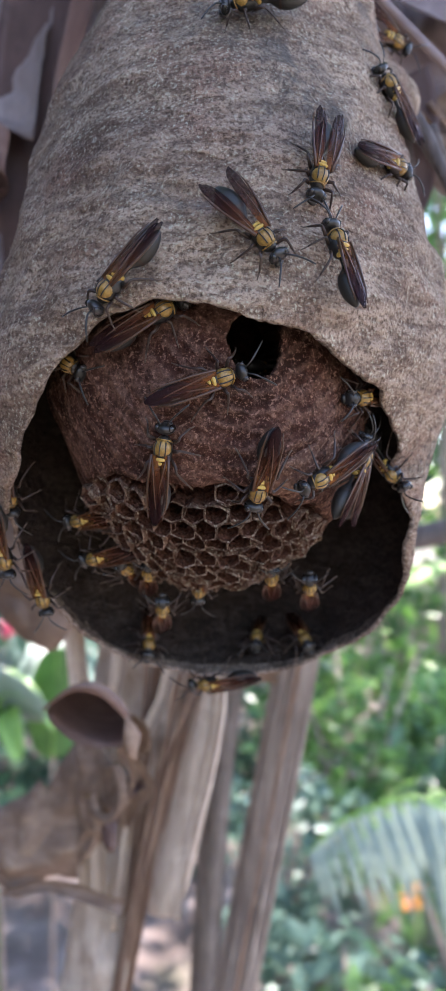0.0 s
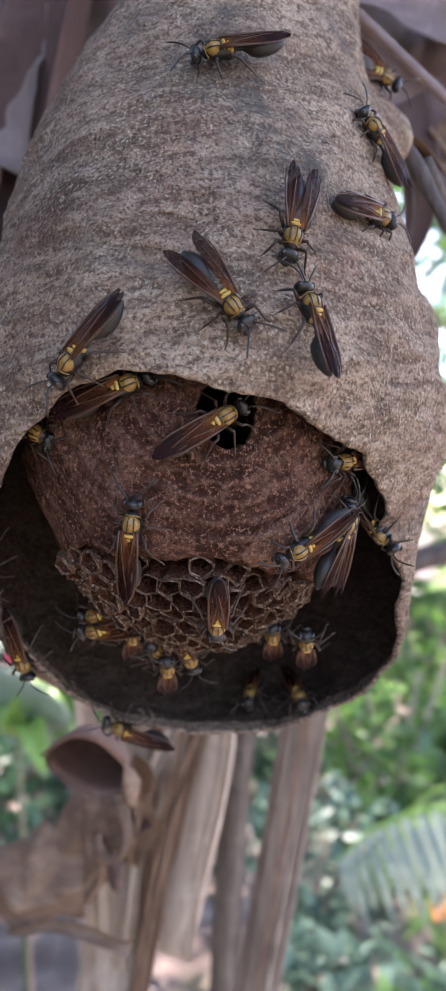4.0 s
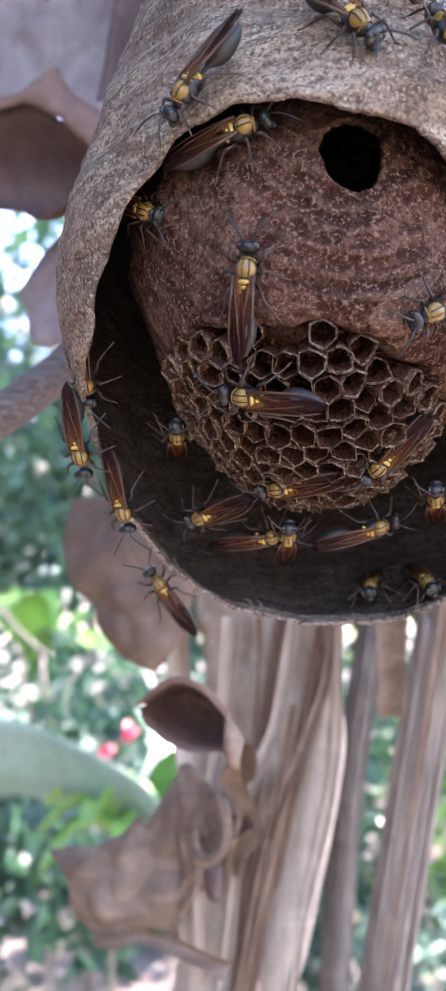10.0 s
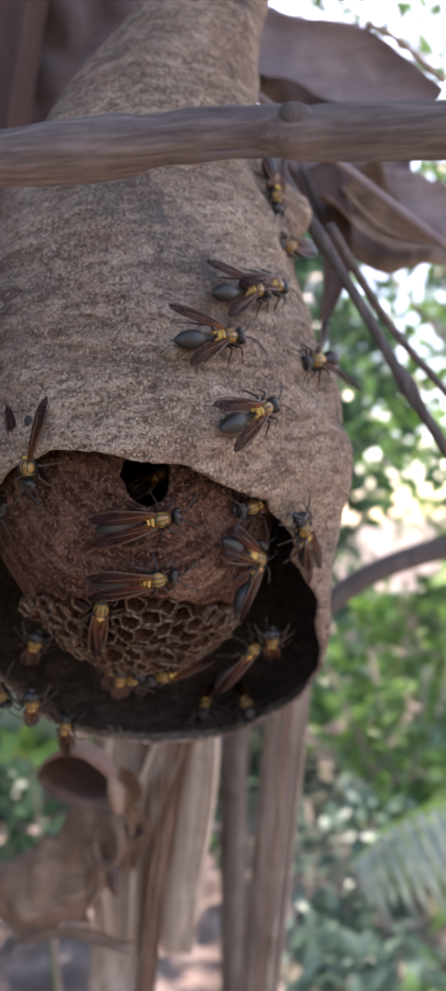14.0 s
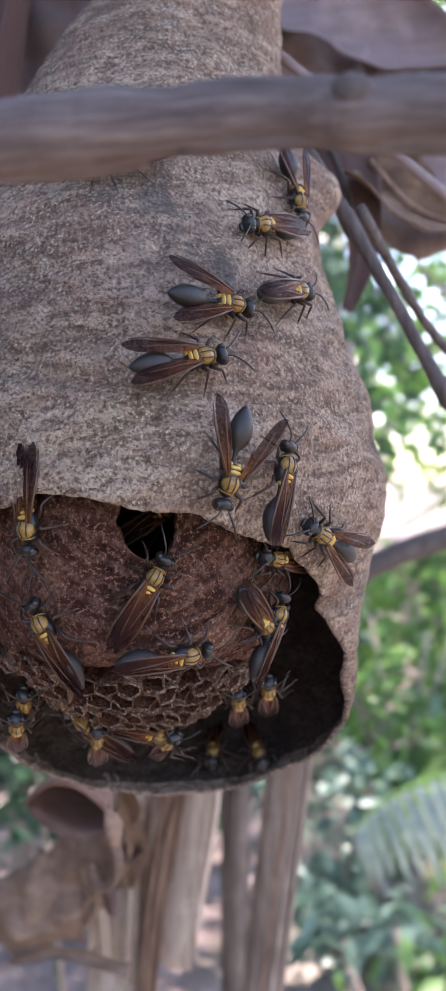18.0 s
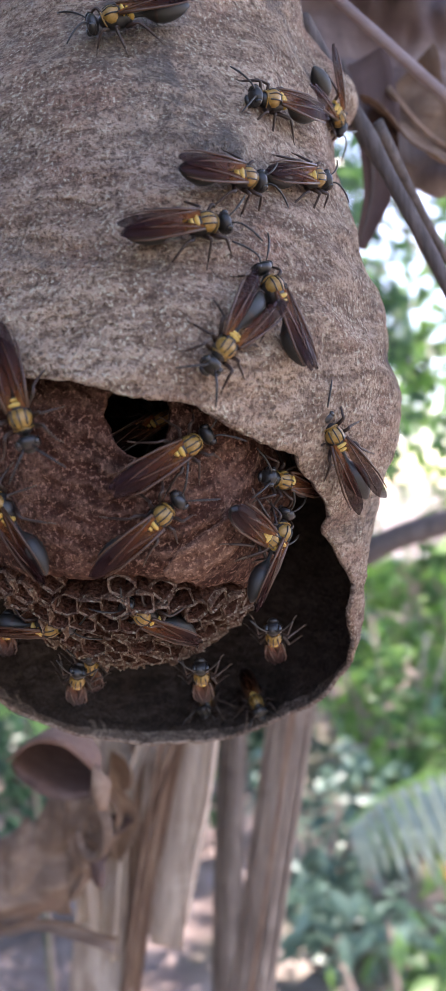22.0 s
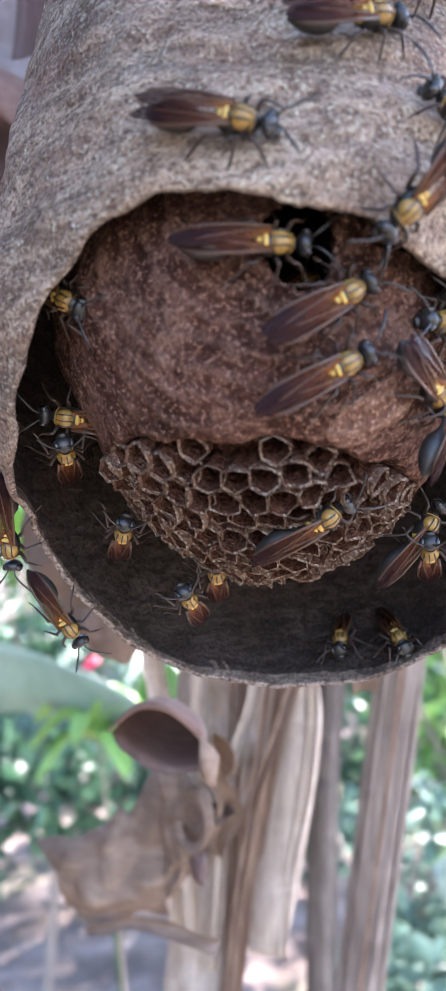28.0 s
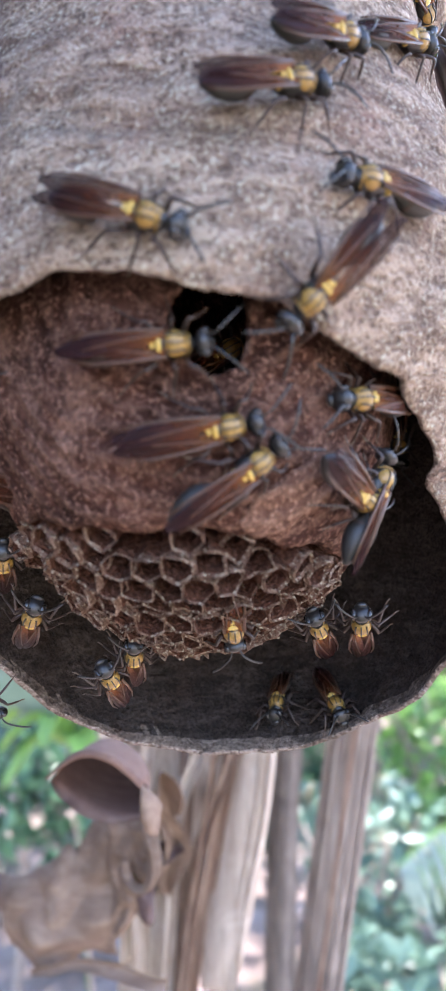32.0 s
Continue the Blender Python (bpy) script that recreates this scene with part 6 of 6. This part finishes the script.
    go([(0, 0.01995, 0.18734, 1.47103, 16.2, 19.0, -76.8), (9, 0.01995, 0.18734, 1.47103, 16.2, 19.0, -76.8), (32, 0.01995, 0.18734, 1.47103, 16.2, 19.0, -76.8)], [(0, 0)])
    go([(0, -0.03891, 0.15237, 1.50662, 6.7, 117.2, -90.4), (25.5, -0.03891, 0.15237, 1.50662, 6.7, 117.2, -90.4), (27.5, -0.0425, 0.18, 1.508, 157.7, 68.9, 39.7), (32, -0.0425, 0.18, 1.508, 157.7, 68.9, 39.7)], [(0, 0)])
    go([(0, -0.04068, 0.15548, 1.49475, -2.4, 114.3, -98.7), (25.5, -0.04068, 0.15548, 1.49475, -2.4, 114.3, -98.7), (27.5, -0.04378, 0.16071, 1.49574, 19.0, 106.4, -76.2), (32, -0.04378, 0.16071, 1.49574, 19.0, 106.4, -76.2)], [(0, 0)])
    go([(0, -0.03567, 0.16552, 1.48633, -13.9, 113.7, -111.9), (25.5, -0.03567, 0.16552, 1.48633, -13.9, 113.7, -111.9), (27.5, -0.03778, 0.1686, 1.48158, 130.5, 57.9, 39.9), (32, -0.03778, 0.1686, 1.48158, 130.5, 57.9, 39.9)], [(0, 0)])
    go([(0, -0.00266, 0.18584, 1.46481, 59.5, 171, -3), (1.5, -0.01121, 0.18495, 1.46633, 67.3, -172.7, 2.5), (3, -0.01369, 0.18481, 1.46685, 59, -164.3, 7.1), (4, -0.0191, 0.18382, 1.46816, 66.9, -160.2, 5.1), (7, -0.02475, 0.185, 1.4661, -83.5, 2.9, -178.2), (8, -0.0268, 0.18501, 1.46612, -82.8, -9.4, -174.8), (9, -0.0295, 0.18495, 1.46939, 101.8, -119.4, -3.7), (10, -0.03331, 0.18503, 1.47246, 87.1, -127.1, 8.7), (11, -0.033, 0.18503, 1.47152, 85.4, -125.2, 15.0), (12.5, -0.02639, 0.17813, 1.47457, 20.3, -134.6, 43.4), (14, -0.02367, 0.17803, 1.47468, -31, -133.1, 103.4), (15, -0.02367, 0.17803, 1.47468, -31, -133.1, 103.4), (15.67, -0.01478, 0.18802, 1.50246, 139.3, -20.3, -109), (16.33, -0.00589, 0.19801, 1.53023, 117.7, -2.2, -142.6), (17, 0.003, 0.208, 1.558, 90, 0, 180), (32, 0.003, 0.208, 1.558, 90, 0, 180)], [(0, 0)])
    go([(0, 0.036, 0.205, 1.575, -80, 0, 180), (12.8, 0.036, 0.205, 1.575, -80, 0, 180), (14, 0.03892, 0.15032, 1.55129, -75.6, 11.9, -125.1), (17, 0.02576, 0.13285, 1.5447, -76.2, 40.9, -131.9), (18, 0.01769, 0.1237, 1.53499, 70.1, 108.3, 16.3), (19, 0.01423, 0.12235, 1.53343, 67, 132.9, 7.6), (21, 0.01717, 0.12472, 1.53837, -72.2, 39.2, -134.8), (23, 0.01705, 0.1236, 1.53416, 89.1, 116.5, 34.6), (24, 0.0174, 0.12422, 1.5323, -7.9, 91.0, -77.8), (25, 0.0169, 0.1244, 1.53136, 60.6, 101.9, -12.7), (25.5, 0.01607, 0.12406, 1.53092, 37.3, 123.9, -13.9), (28, 0.01705, 0.12434, 1.53157, 43, 133.6, 1.5), (31, 0.01618, 0.12425, 1.53092, 54.4, 133.3, 5.8), (32, 0.01618, 0.12425, 1.53092, 54.4, 133.3, 5.8)], [(0, 5), (12, 45), (14, 45), (17, 28), (19, 34), (23, 9), (25.5, 7)])
    go([(0, 0.02358, 0.14469, 1.51236, -4.8, -103.6, 155.2), (11, 0.02358, 0.14469, 1.51236, -4.8, -103.6, 155.2), (11.75, 0.02848, 0.17116, 1.52481, 119.1, -71.5, -18), (12.5, 0.03337, 0.19762, 1.53726, 76, -66.9, -24.9), (13.25, 0.03316, 0.17111, 1.52722, -0.1, -110.9, 92.3), (14, 0.03296, 0.1446, 1.51719, 54.5, -132.8, 80.9), (17, 0.03184, 0.13871, 1.52774, 59, -131.1, 68.9), (19, 0.03187, 0.14115, 1.52322, -111.4, -7.1, -135.9), (20, 0.03346, 0.1437, 1.52432, 69.3, -128.4, 27.4), (21, 0.03179, 0.14391, 1.5234, 78.1, 176.3, 14.5), (22, 0.03376, 0.14304, 1.52596, 65.4, -121.2, 32.6), (24, 0.02895, 0.13968, 1.52522, 79.4, 174.3, 15.1), (25, 0.02685, 0.13753, 1.52475, 69.5, 164.0, 11.4), (25.5, 0.02685, 0.13753, 1.52475, 69.5, 164.0, 11.4), (27.5, 0.02422, 0.14341, 1.52503, -100, 8, -123.1), (28.55, 0.02534, 0.13796, 1.52629, -107.0, 50.8, -142.0), (29.6, 0.02646, 0.13251, 1.52754, -20.6, 107.1, -64.7), (31, 0.02793, 0.1361, 1.52441, 132.1, 54.2, 80.3), (31.5, 0.03215, 0.16528, 1.52229, 158.0, 74.2, 66.1), (32, 0.03637, 0.19445, 1.52016, 145.3, 96.8, 15.1)], [(0, 5), (14, 11), (17, 13), (19, 26), (23, 9), (25.5, 15), (31, 3)])
    go([(0, -3e-05, 0.12643, 1.52278, 94.6, -18.6, 3.6), (1.5, 0.00044, 0.12647, 1.52277, 95.1, -11.4, 4.8), (3, 0.00399, 0.1269, 1.52624, 89.1, -28.4, 13.2), (4, 0.00444, 0.12702, 1.52748, 86.7, -30.2, 15.8), (7, 0.00302, 0.12671, 1.52753, 85.5, -28.3, 13.9), (7.5, 0.00302, 0.12671, 1.52753, 85.5, -28.3, 13.9), (8.2, 0.0055, 0.15, 1.53, 85.5, -28.3, 13.9), (32, 0.0055, 0.15, 1.53, 85.5, -28.3, 13.9)], [(0, 0)])
    go([(0, -0.0256, 0.15918, 1.50181, 64.8, 172.5, -32.7), (2, -0.02268, 0.15919, 1.49583, 63.7, -178.3, -20.5), (4, -0.01911, 0.16002, 1.49614, 61.2, 166.9, -26.6), (7, -0.02369, 0.16447, 1.49641, 49.8, -145.2, -4.1), (8.0, -0.0245, 0.16296, 1.49786, 17.3, -144.5, 55.8), (9, -0.02531, 0.16144, 1.49931, 179.7, -14.2, -75.8), (10, -0.0263, 0.16375, 1.50145, -179.0, -5.7, -77.9), (11, -0.02487, 0.16246, 1.50118, 159.9, -2.4, -64.8), (12, -0.02463, 0.16069, 1.50034, -179.7, -6.6, -68.1), (14, -0.02412, 0.15606, 1.49861, 155.3, -25.1, -65.8), (17, -0.02171, 0.1515, 1.4985, -5.0, -145.4, 110.3), (18, -0.02286, 0.15238, 1.49865, -4.7, -146.6, 108.9), (19, -0.02238, 0.15412, 1.49838, -3.3, -147.8, 107.4), (21, -0.02365, 0.15524, 1.49832, -3.3, -149.4, 105.8), (23, -0.0225, 0.15806, 1.49763, 156.8, -25.4, -68.7), (25.2, -0.02754, 0.15681, 1.50035, 157.9, -21.0, -67.8), (28, -0.02485, 0.15978, 1.49822, 165.0, -19.3, -70.6), (30, -0.02499, 0.15702, 1.49777, 164.5, -22.5, -67.0), (31, -0.02482, 0.15623, 1.49722, 164.6, -23.6, -65.9), (32, -0.02467, 0.15561, 1.49684, 159.2, -24.6, -63.9)], [(0, 2)])
    go([(0, -0.01448, 0.16433, 1.49237, 0.2, -156.1, 95.3), (2, -0.01393, 0.16128, 1.49274, 0.3, -152.6, 97.7), (4, -0.01368, 0.16037, 1.49289, -0.4, -151.9, 98.7), (7, -0.01454, 0.15789, 1.49395, 10.2, -162.8, 90.5), (7.67, -0.01143, 0.16214, 1.49232, 31.8, -174.7, 40.6), (8.33, -0.00832, 0.16638, 1.4907, 37.4, 161.8, -4.5), (9, -0.00521, 0.17062, 1.48907, 21.4, 142.0, -57.8), (9.5, -0.00767, 0.17336, 1.48629, 152.5, 34.3, 40.5), (10, -0.01012, 0.17609, 1.4835, 141.0, -3.4, -14.4), (11, -0.01246, 0.17317, 1.48911, 142.5, 4.2, -6.7), (11.5, -0.01122, 0.16503, 1.49094, 158.6, -7.8, -38.6), (12, -0.00997, 0.15689, 1.49276, 178.9, -8.9, -72.9), (14, -0.01004, 0.16334, 1.49088, -4.8, -151.0, 102.6), (15.5, -0.00969, 0.16056, 1.49048, 41.5, -154.0, 39.3), (17, -0.00933, 0.15778, 1.49009, 63.3, 170.9, -5.0), (18, -0.01238, 0.15811, 1.49192, 53.8, -139.1, 19.8), (19, -0.01365, 0.14865, 1.49814, 63.6, 168.2, -13.9), (20.0, -0.0155, 0.14606, 1.50083, 44.8, -153.7, 34.8), (21, -0.01734, 0.14348, 1.50351, -3.3, -150.5, 104.5), (22.0, -0.01269, 0.14663, 1.4996, 139.6, 0.6, -12.6), (23, -0.00804, 0.14978, 1.4957, 146.5, 46.7, 43.5), (24.1, -0.01492, 0.14492, 1.50272, 47.5, 131.7, -32.3), (25.2, -0.02181, 0.14005, 1.50975, 62.6, -177.9, 14.3), (28, -0.02988, 0.14902, 1.51444, 62.3, -173.8, 18.8), (30, -0.03005, 0.14913, 1.51427, 76.0, -165.5, -20.2), (32, -0.02605, 0.14435, 1.51474, 77.0, -165.1, -19.5)], [(0, 2)])
    go([(0, -0.00409, 0.16764, 1.48855, 5.0, 130.4, -85.2), (2, -0.00426, 0.16607, 1.48667, 2.9, 126.4, -85.8), (4, -0.00312, 0.16541, 1.48745, -17.3, 127.6, -108.4), (7, -0.00409, 0.17065, 1.48741, -2.1, 135.2, -96.6), (9, 0.01176, 0.15888, 1.49518, 134.5, 22.0, 51.7), (9.5, 0.01048, 0.15921, 1.49427, -19.3, 138.8, -86.6), (10, 0.00921, 0.15953, 1.49335, 18.5, 142.3, -34.5), (11, 0.00744, 0.16319, 1.49175, 2.7, 142.7, -54.9), (12, 0.0037, 0.15997, 1.49134, 23.6, 151.5, -25.0), (14, 0.00182, 0.16641, 1.48773, 52.2, 161.2, -0.7), (17, 0.01118, 0.1512, 1.49751, 64.0, -176.3, 25.9), (17.33, 0.00733, 0.15464, 1.49443, 58.1, 136.1, -4.2), (17.67, 0.00349, 0.15808, 1.49135, -23.3, 116.1, -102.4), (18, -0.00036, 0.16152, 1.48827, 121.6, 22.0, 23.7), (19, -0.00192, 0.14712, 1.49644, 121.4, 4.8, 9.5), (20.0, 0.0027, 0.14478, 1.49924, 139.2, -24.0, -30.8), (21, 0.00731, 0.14244, 1.50204, -3.4, -149.6, 94.5), (22.0, 0.00341, 0.14172, 1.50155, 30.1, -153.6, 45.1), (23, -0.0005, 0.14101, 1.50106, 49.2, -176.9, 7.0), (23.73, -0.00163, 0.1429, 1.49968, 28.3, -139.9, 54.7), (24.47, -0.00276, 0.14479, 1.49831, 153.3, -39.7, -48.9), (25.2, -0.0039, 0.14668, 1.49693, 133.0, -2.5, -1.6), (28, 0.00627, 0.14709, 1.49798, 137.6, -25.8, -6.3), (29, 0.00998, 0.13567, 1.50879, 132.3, -25.2, 7.7), (29.33, 0.00742, 0.13774, 1.50608, 137.9, 19.0, 47.2), (29.67, 0.00487, 0.1398, 1.50337, 2.7, 137.0, -68.4), (30, 0.00231, 0.14186, 1.50066, 45.8, 162.7, -5.5), (31, 0.00316, 0.14753, 1.49703, 0.4, 129.5, -76.0), (32, 0.0041, 0.1538, 1.49392, -11.4, 128.1, -89.2)], [(0, 2)])
    go([(0, 0.01083, 0.16668, 1.49131, -0.1, -155.8, 86.6), (2, 0.00912, 0.16579, 1.49076, -0.0, -152.1, 89.9), (4, 0.01341, 0.16475, 1.49213, -0.8, -151.8, 88.8), (7, 0.01294, 0.15085, 1.49862, -13.0, -165.0, 87.4), (9, 0.0202, 0.17029, 1.48991, -2.3, -162.4, 88.9), (10, 0.02033, 0.17166, 1.49015, -2.2, -169.6, 84.5), (11, 0.02076, 0.17424, 1.49003, -2.7, -171.4, 89.1), (12, 0.02552, 0.17404, 1.49149, -5.2, -169.8, 92.8), (14, 0.02708, 0.1639, 1.49447, -5.3, -152.0, 91.2), (17, 0.02788, 0.15911, 1.5032, 1.7, -147.0, 88.6), (18, 0.02281, 0.16077, 1.49618, -4.8, -145.9, 91.7), (19, 0.02489, 0.16047, 1.49424, -3.4, -146.4, 89.6), (21, 0.02349, 0.16043, 1.49428, -3.5, -148.0, 88.1), (23, 0.02414, 0.16179, 1.49395, -2.6, -151.8, 86.0), (25.2, 0.01999, 0.16523, 1.49456, -2.5, -155.7, 88.6), (28, 0.02353, 0.16419, 1.49251, -4.0, -157.6, 84.1), (30, 0.02305, 0.16497, 1.49272, -4.7, -154.8, 89.0), (31, 0.02327, 0.16442, 1.49201, -4.1, -153.6, 88.5), (32, 0.02337, 0.16297, 1.49297, -3.7, -152.5, 87.2)], [(0, 2)])
    go([(0, 0.01851, 0.16511, 1.4895, -0.2, -155.1, 83.9), (2, 0.01982, 0.16376, 1.49037, -0.2, -151.9, 86.3), (4, 0.01988, 0.16346, 1.49082, -0.9, -151.3, 86.4), (7, 0.01933, 0.16663, 1.49038, -1.5, -160.9, 81.7), (7.67, 0.01422, 0.1687, 1.48852, 150.2, -14.8, -41.4), (8.33, 0.00911, 0.17076, 1.48667, 137.3, 9.4, 7.8), (9, 0.004, 0.17282, 1.48482, 148.8, 34.8, 60.8), (9.5, 0.00634, 0.17413, 1.48479, 137.9, 10.6, 31.0), (10, 0.00869, 0.17544, 1.48476, 140.2, -15.4, 5.5), (10.5, 0.00932, 0.17585, 1.48632, 160.8, -20.4, -41.6), (11, 0.00995, 0.17627, 1.48789, -1.6, -170.4, 93.1), (12, 0.01547, 0.17539, 1.49024, -4.2, -169.1, 96.4), (13.0, 0.018, 0.1701, 1.49079, 160.5, -35.8, -46.5), (14, 0.02052, 0.16481, 1.49134, 124.5, -43.3, 7.7), (15.5, 0.0192, 0.16331, 1.49304, 152.7, -47.4, -41.4), (17, 0.01787, 0.16182, 1.49475, -5.2, -144.3, 95.0), (19, 0.01431, 0.1627, 1.49168, -3.4, -145.7, 93.5), (21, 0.00798, 0.16326, 1.48632, -3.6, -145.5, 93.9), (23, 0.01249, 0.16508, 1.48788, -2.8, -149.7, 90.6), (25.2, 0.01273, 0.16677, 1.49192, 159.2, -24.0, -82.5), (28, 0.02152, 0.1634, 1.49542, 134.0, -47.5, -5.5), (29.0, 0.01876, 0.1647, 1.49467, -3.5, -134.2, 119.9), (30, 0.016, 0.166, 1.49393, 19.4, -156.3, 83.3), (31, 0.01522, 0.16589, 1.4931, 20.2, -155.2, 83.4), (32, 0.016, 0.16482, 1.49236, 21.0, -153.5, 81.8)], [(0, 2)])
    go([(0, -0.0119, 0.16796, 1.48464, 0.2, -153.6, 94.3), (2, -0.01175, 0.16523, 1.4842, 0.3, -150.0, 96.8), (4, -0.00755, 0.16539, 1.48567, -0.5, -149.6, 96.3), (7, -0.01213, 0.17113, 1.48523, -1.6, -159.0, 93.5), (9, -0.00992, 0.17165, 1.4846, -1.1, -160.6, 98.6), (11, -0.00515, 0.17689, 1.48321, 0.0, -168.5, 98.5), (12, -0.01227, 0.17194, 1.488, 178.6, -11.9, -73.6), (14, -0.00818, 0.16413, 1.48846, -4.9, -150.3, 102.0), (17, -0.0098, 0.15818, 1.49158, -5.2, -143.3, 105.4), (18, -0.01084, 0.15868, 1.48927, -4.9, -143.7, 104.1), (19, -0.00968, 0.16014, 1.48931, -3.4, -144.9, 102.3), (21, -0.01032, 0.16127, 1.48948, -3.5, -146.5, 100.6), (23, -0.00887, 0.16069, 1.4913, -3.0, -150.7, 98.9), (25.2, -0.01513, 0.164, 1.4926, -2.6, -155.1, 100.7), (28, -0.01152, 0.16676, 1.49052, -0.4, -156.8, 97.9), (30, -0.01256, 0.16468, 1.48965, -3.8, -153.7, 103.2), (31, -0.01233, 0.16363, 1.48968, -3.6, -152.7, 103.8), (32, -0.01197, 0.16327, 1.48942, -3.1, -151.1, 103.2)], [(0, 2)])
    go([(0, -0.0211, 0.16434, 1.49234, -124.4, -15.3, -99.4), (4, -0.01137, 0.16416, 1.48853, -123.1, -20.7, -100.1), (5.0, -0.0137, 0.16539, 1.48976, -168.4, -26.8, -52.0), (6.0, -0.01603, 0.16662, 1.49099, 156.7, -2.0, -13.9), (7, -0.01836, 0.16785, 1.49223, 139.3, 36.4, 9.6), (9, -0.01198, 0.16952, 1.48903, 148.6, 35.5, 32.6), (9.5, -0.0093, 0.16587, 1.48967, 15.4, 141.5, -72.2), (10, -0.00661, 0.16222, 1.49031, 35.1, 174.2, -18.4), (11, -0.00881, 0.15823, 1.49178, 35.7, -173.9, -4.1), (11.5, -0.00567, 0.16733, 1.4869, -10.6, -146.9, 57.9), (12, -0.00252, 0.17643, 1.48203, 124.0, -5.1, -60.9), (14, -0.00336, 0.16509, 1.48686, 116.4, -19.5, -62.5), (19, 0.00497, 0.1625, 1.48543, 115.4, -25.8, -64.8), (21, -0.00831, 0.16129, 1.48646, 115.9, -23.9, -62.2), (22.0, -0.01185, 0.16184, 1.48745, -16.5, -148.7, 104.4), (23, -0.0154, 0.16239, 1.48844, -147.5, -27.3, -91.1), (25.2, -0.02172, 0.16245, 1.48928, -148.1, -23.2, -88.8), (28, -0.01756, 0.16597, 1.48622, -148.6, -22.2, -90.4), (30, -0.01697, 0.16332, 1.48631, -148.3, -24.9, -87.3), (31, -0.01708, 0.16203, 1.4861, -148.1, -26.1, -86.4), (32, -0.01677, 0.16121, 1.48612, -147.2, -27.6, -87.0)], [(0, 2)])
    go([(0, -0.0232, 0.16229, 1.49449, 60.2, 168.4, -31.3), (4, -0.01928, 0.16049, 1.49309, 61.0, 169.9, -23.0), (7, -0.02216, 0.16723, 1.48897, 54.8, 174.0, -28.8), (9, -0.02101, 0.16487, 1.49316, 52.1, 165.6, -32.4), (10, -0.02135, 0.17149, 1.48655, 45.9, 169.3, -33.3), (11, -0.02343, 0.17001, 1.48601, 41.1, 157.4, -41.9), (11.33, -0.02374, 0.16916, 1.48588, 41.8, -179.0, 6.1), (11.67, -0.02405, 0.16831, 1.48574, 24.1, -163.0, 56.8), (12, -0.02435, 0.16745, 1.48561, 180.0, -12.8, -69.1), (14, -0.02668, 0.15638, 1.48576, -4.5, -149.3, 108.0), (19, -0.02453, 0.1528, 1.49528, -3.3, -146.6, 108.3), (21, -0.0281, 0.1526, 1.49534, -3.3, -148.3, 107.7), (23, -0.0275, 0.15407, 1.5048, -3.0, -155.8, 106.5), (25.2, -0.03289, 0.15158, 1.50923, 177.4, -19.2, -72.3), (28, -0.03205, 0.15135, 1.51087, -171.4, -13.9, -74.9), (30, -0.02953, 0.15219, 1.50497, 177.0, -20.2, -69.0), (31, -0.02879, 0.15246, 1.50267, 177.0, -21.9, -68.1), (32, -0.02788, 0.15148, 1.50551, 177.6, -21.8, -68.3)], [(0, 2)])


motions()
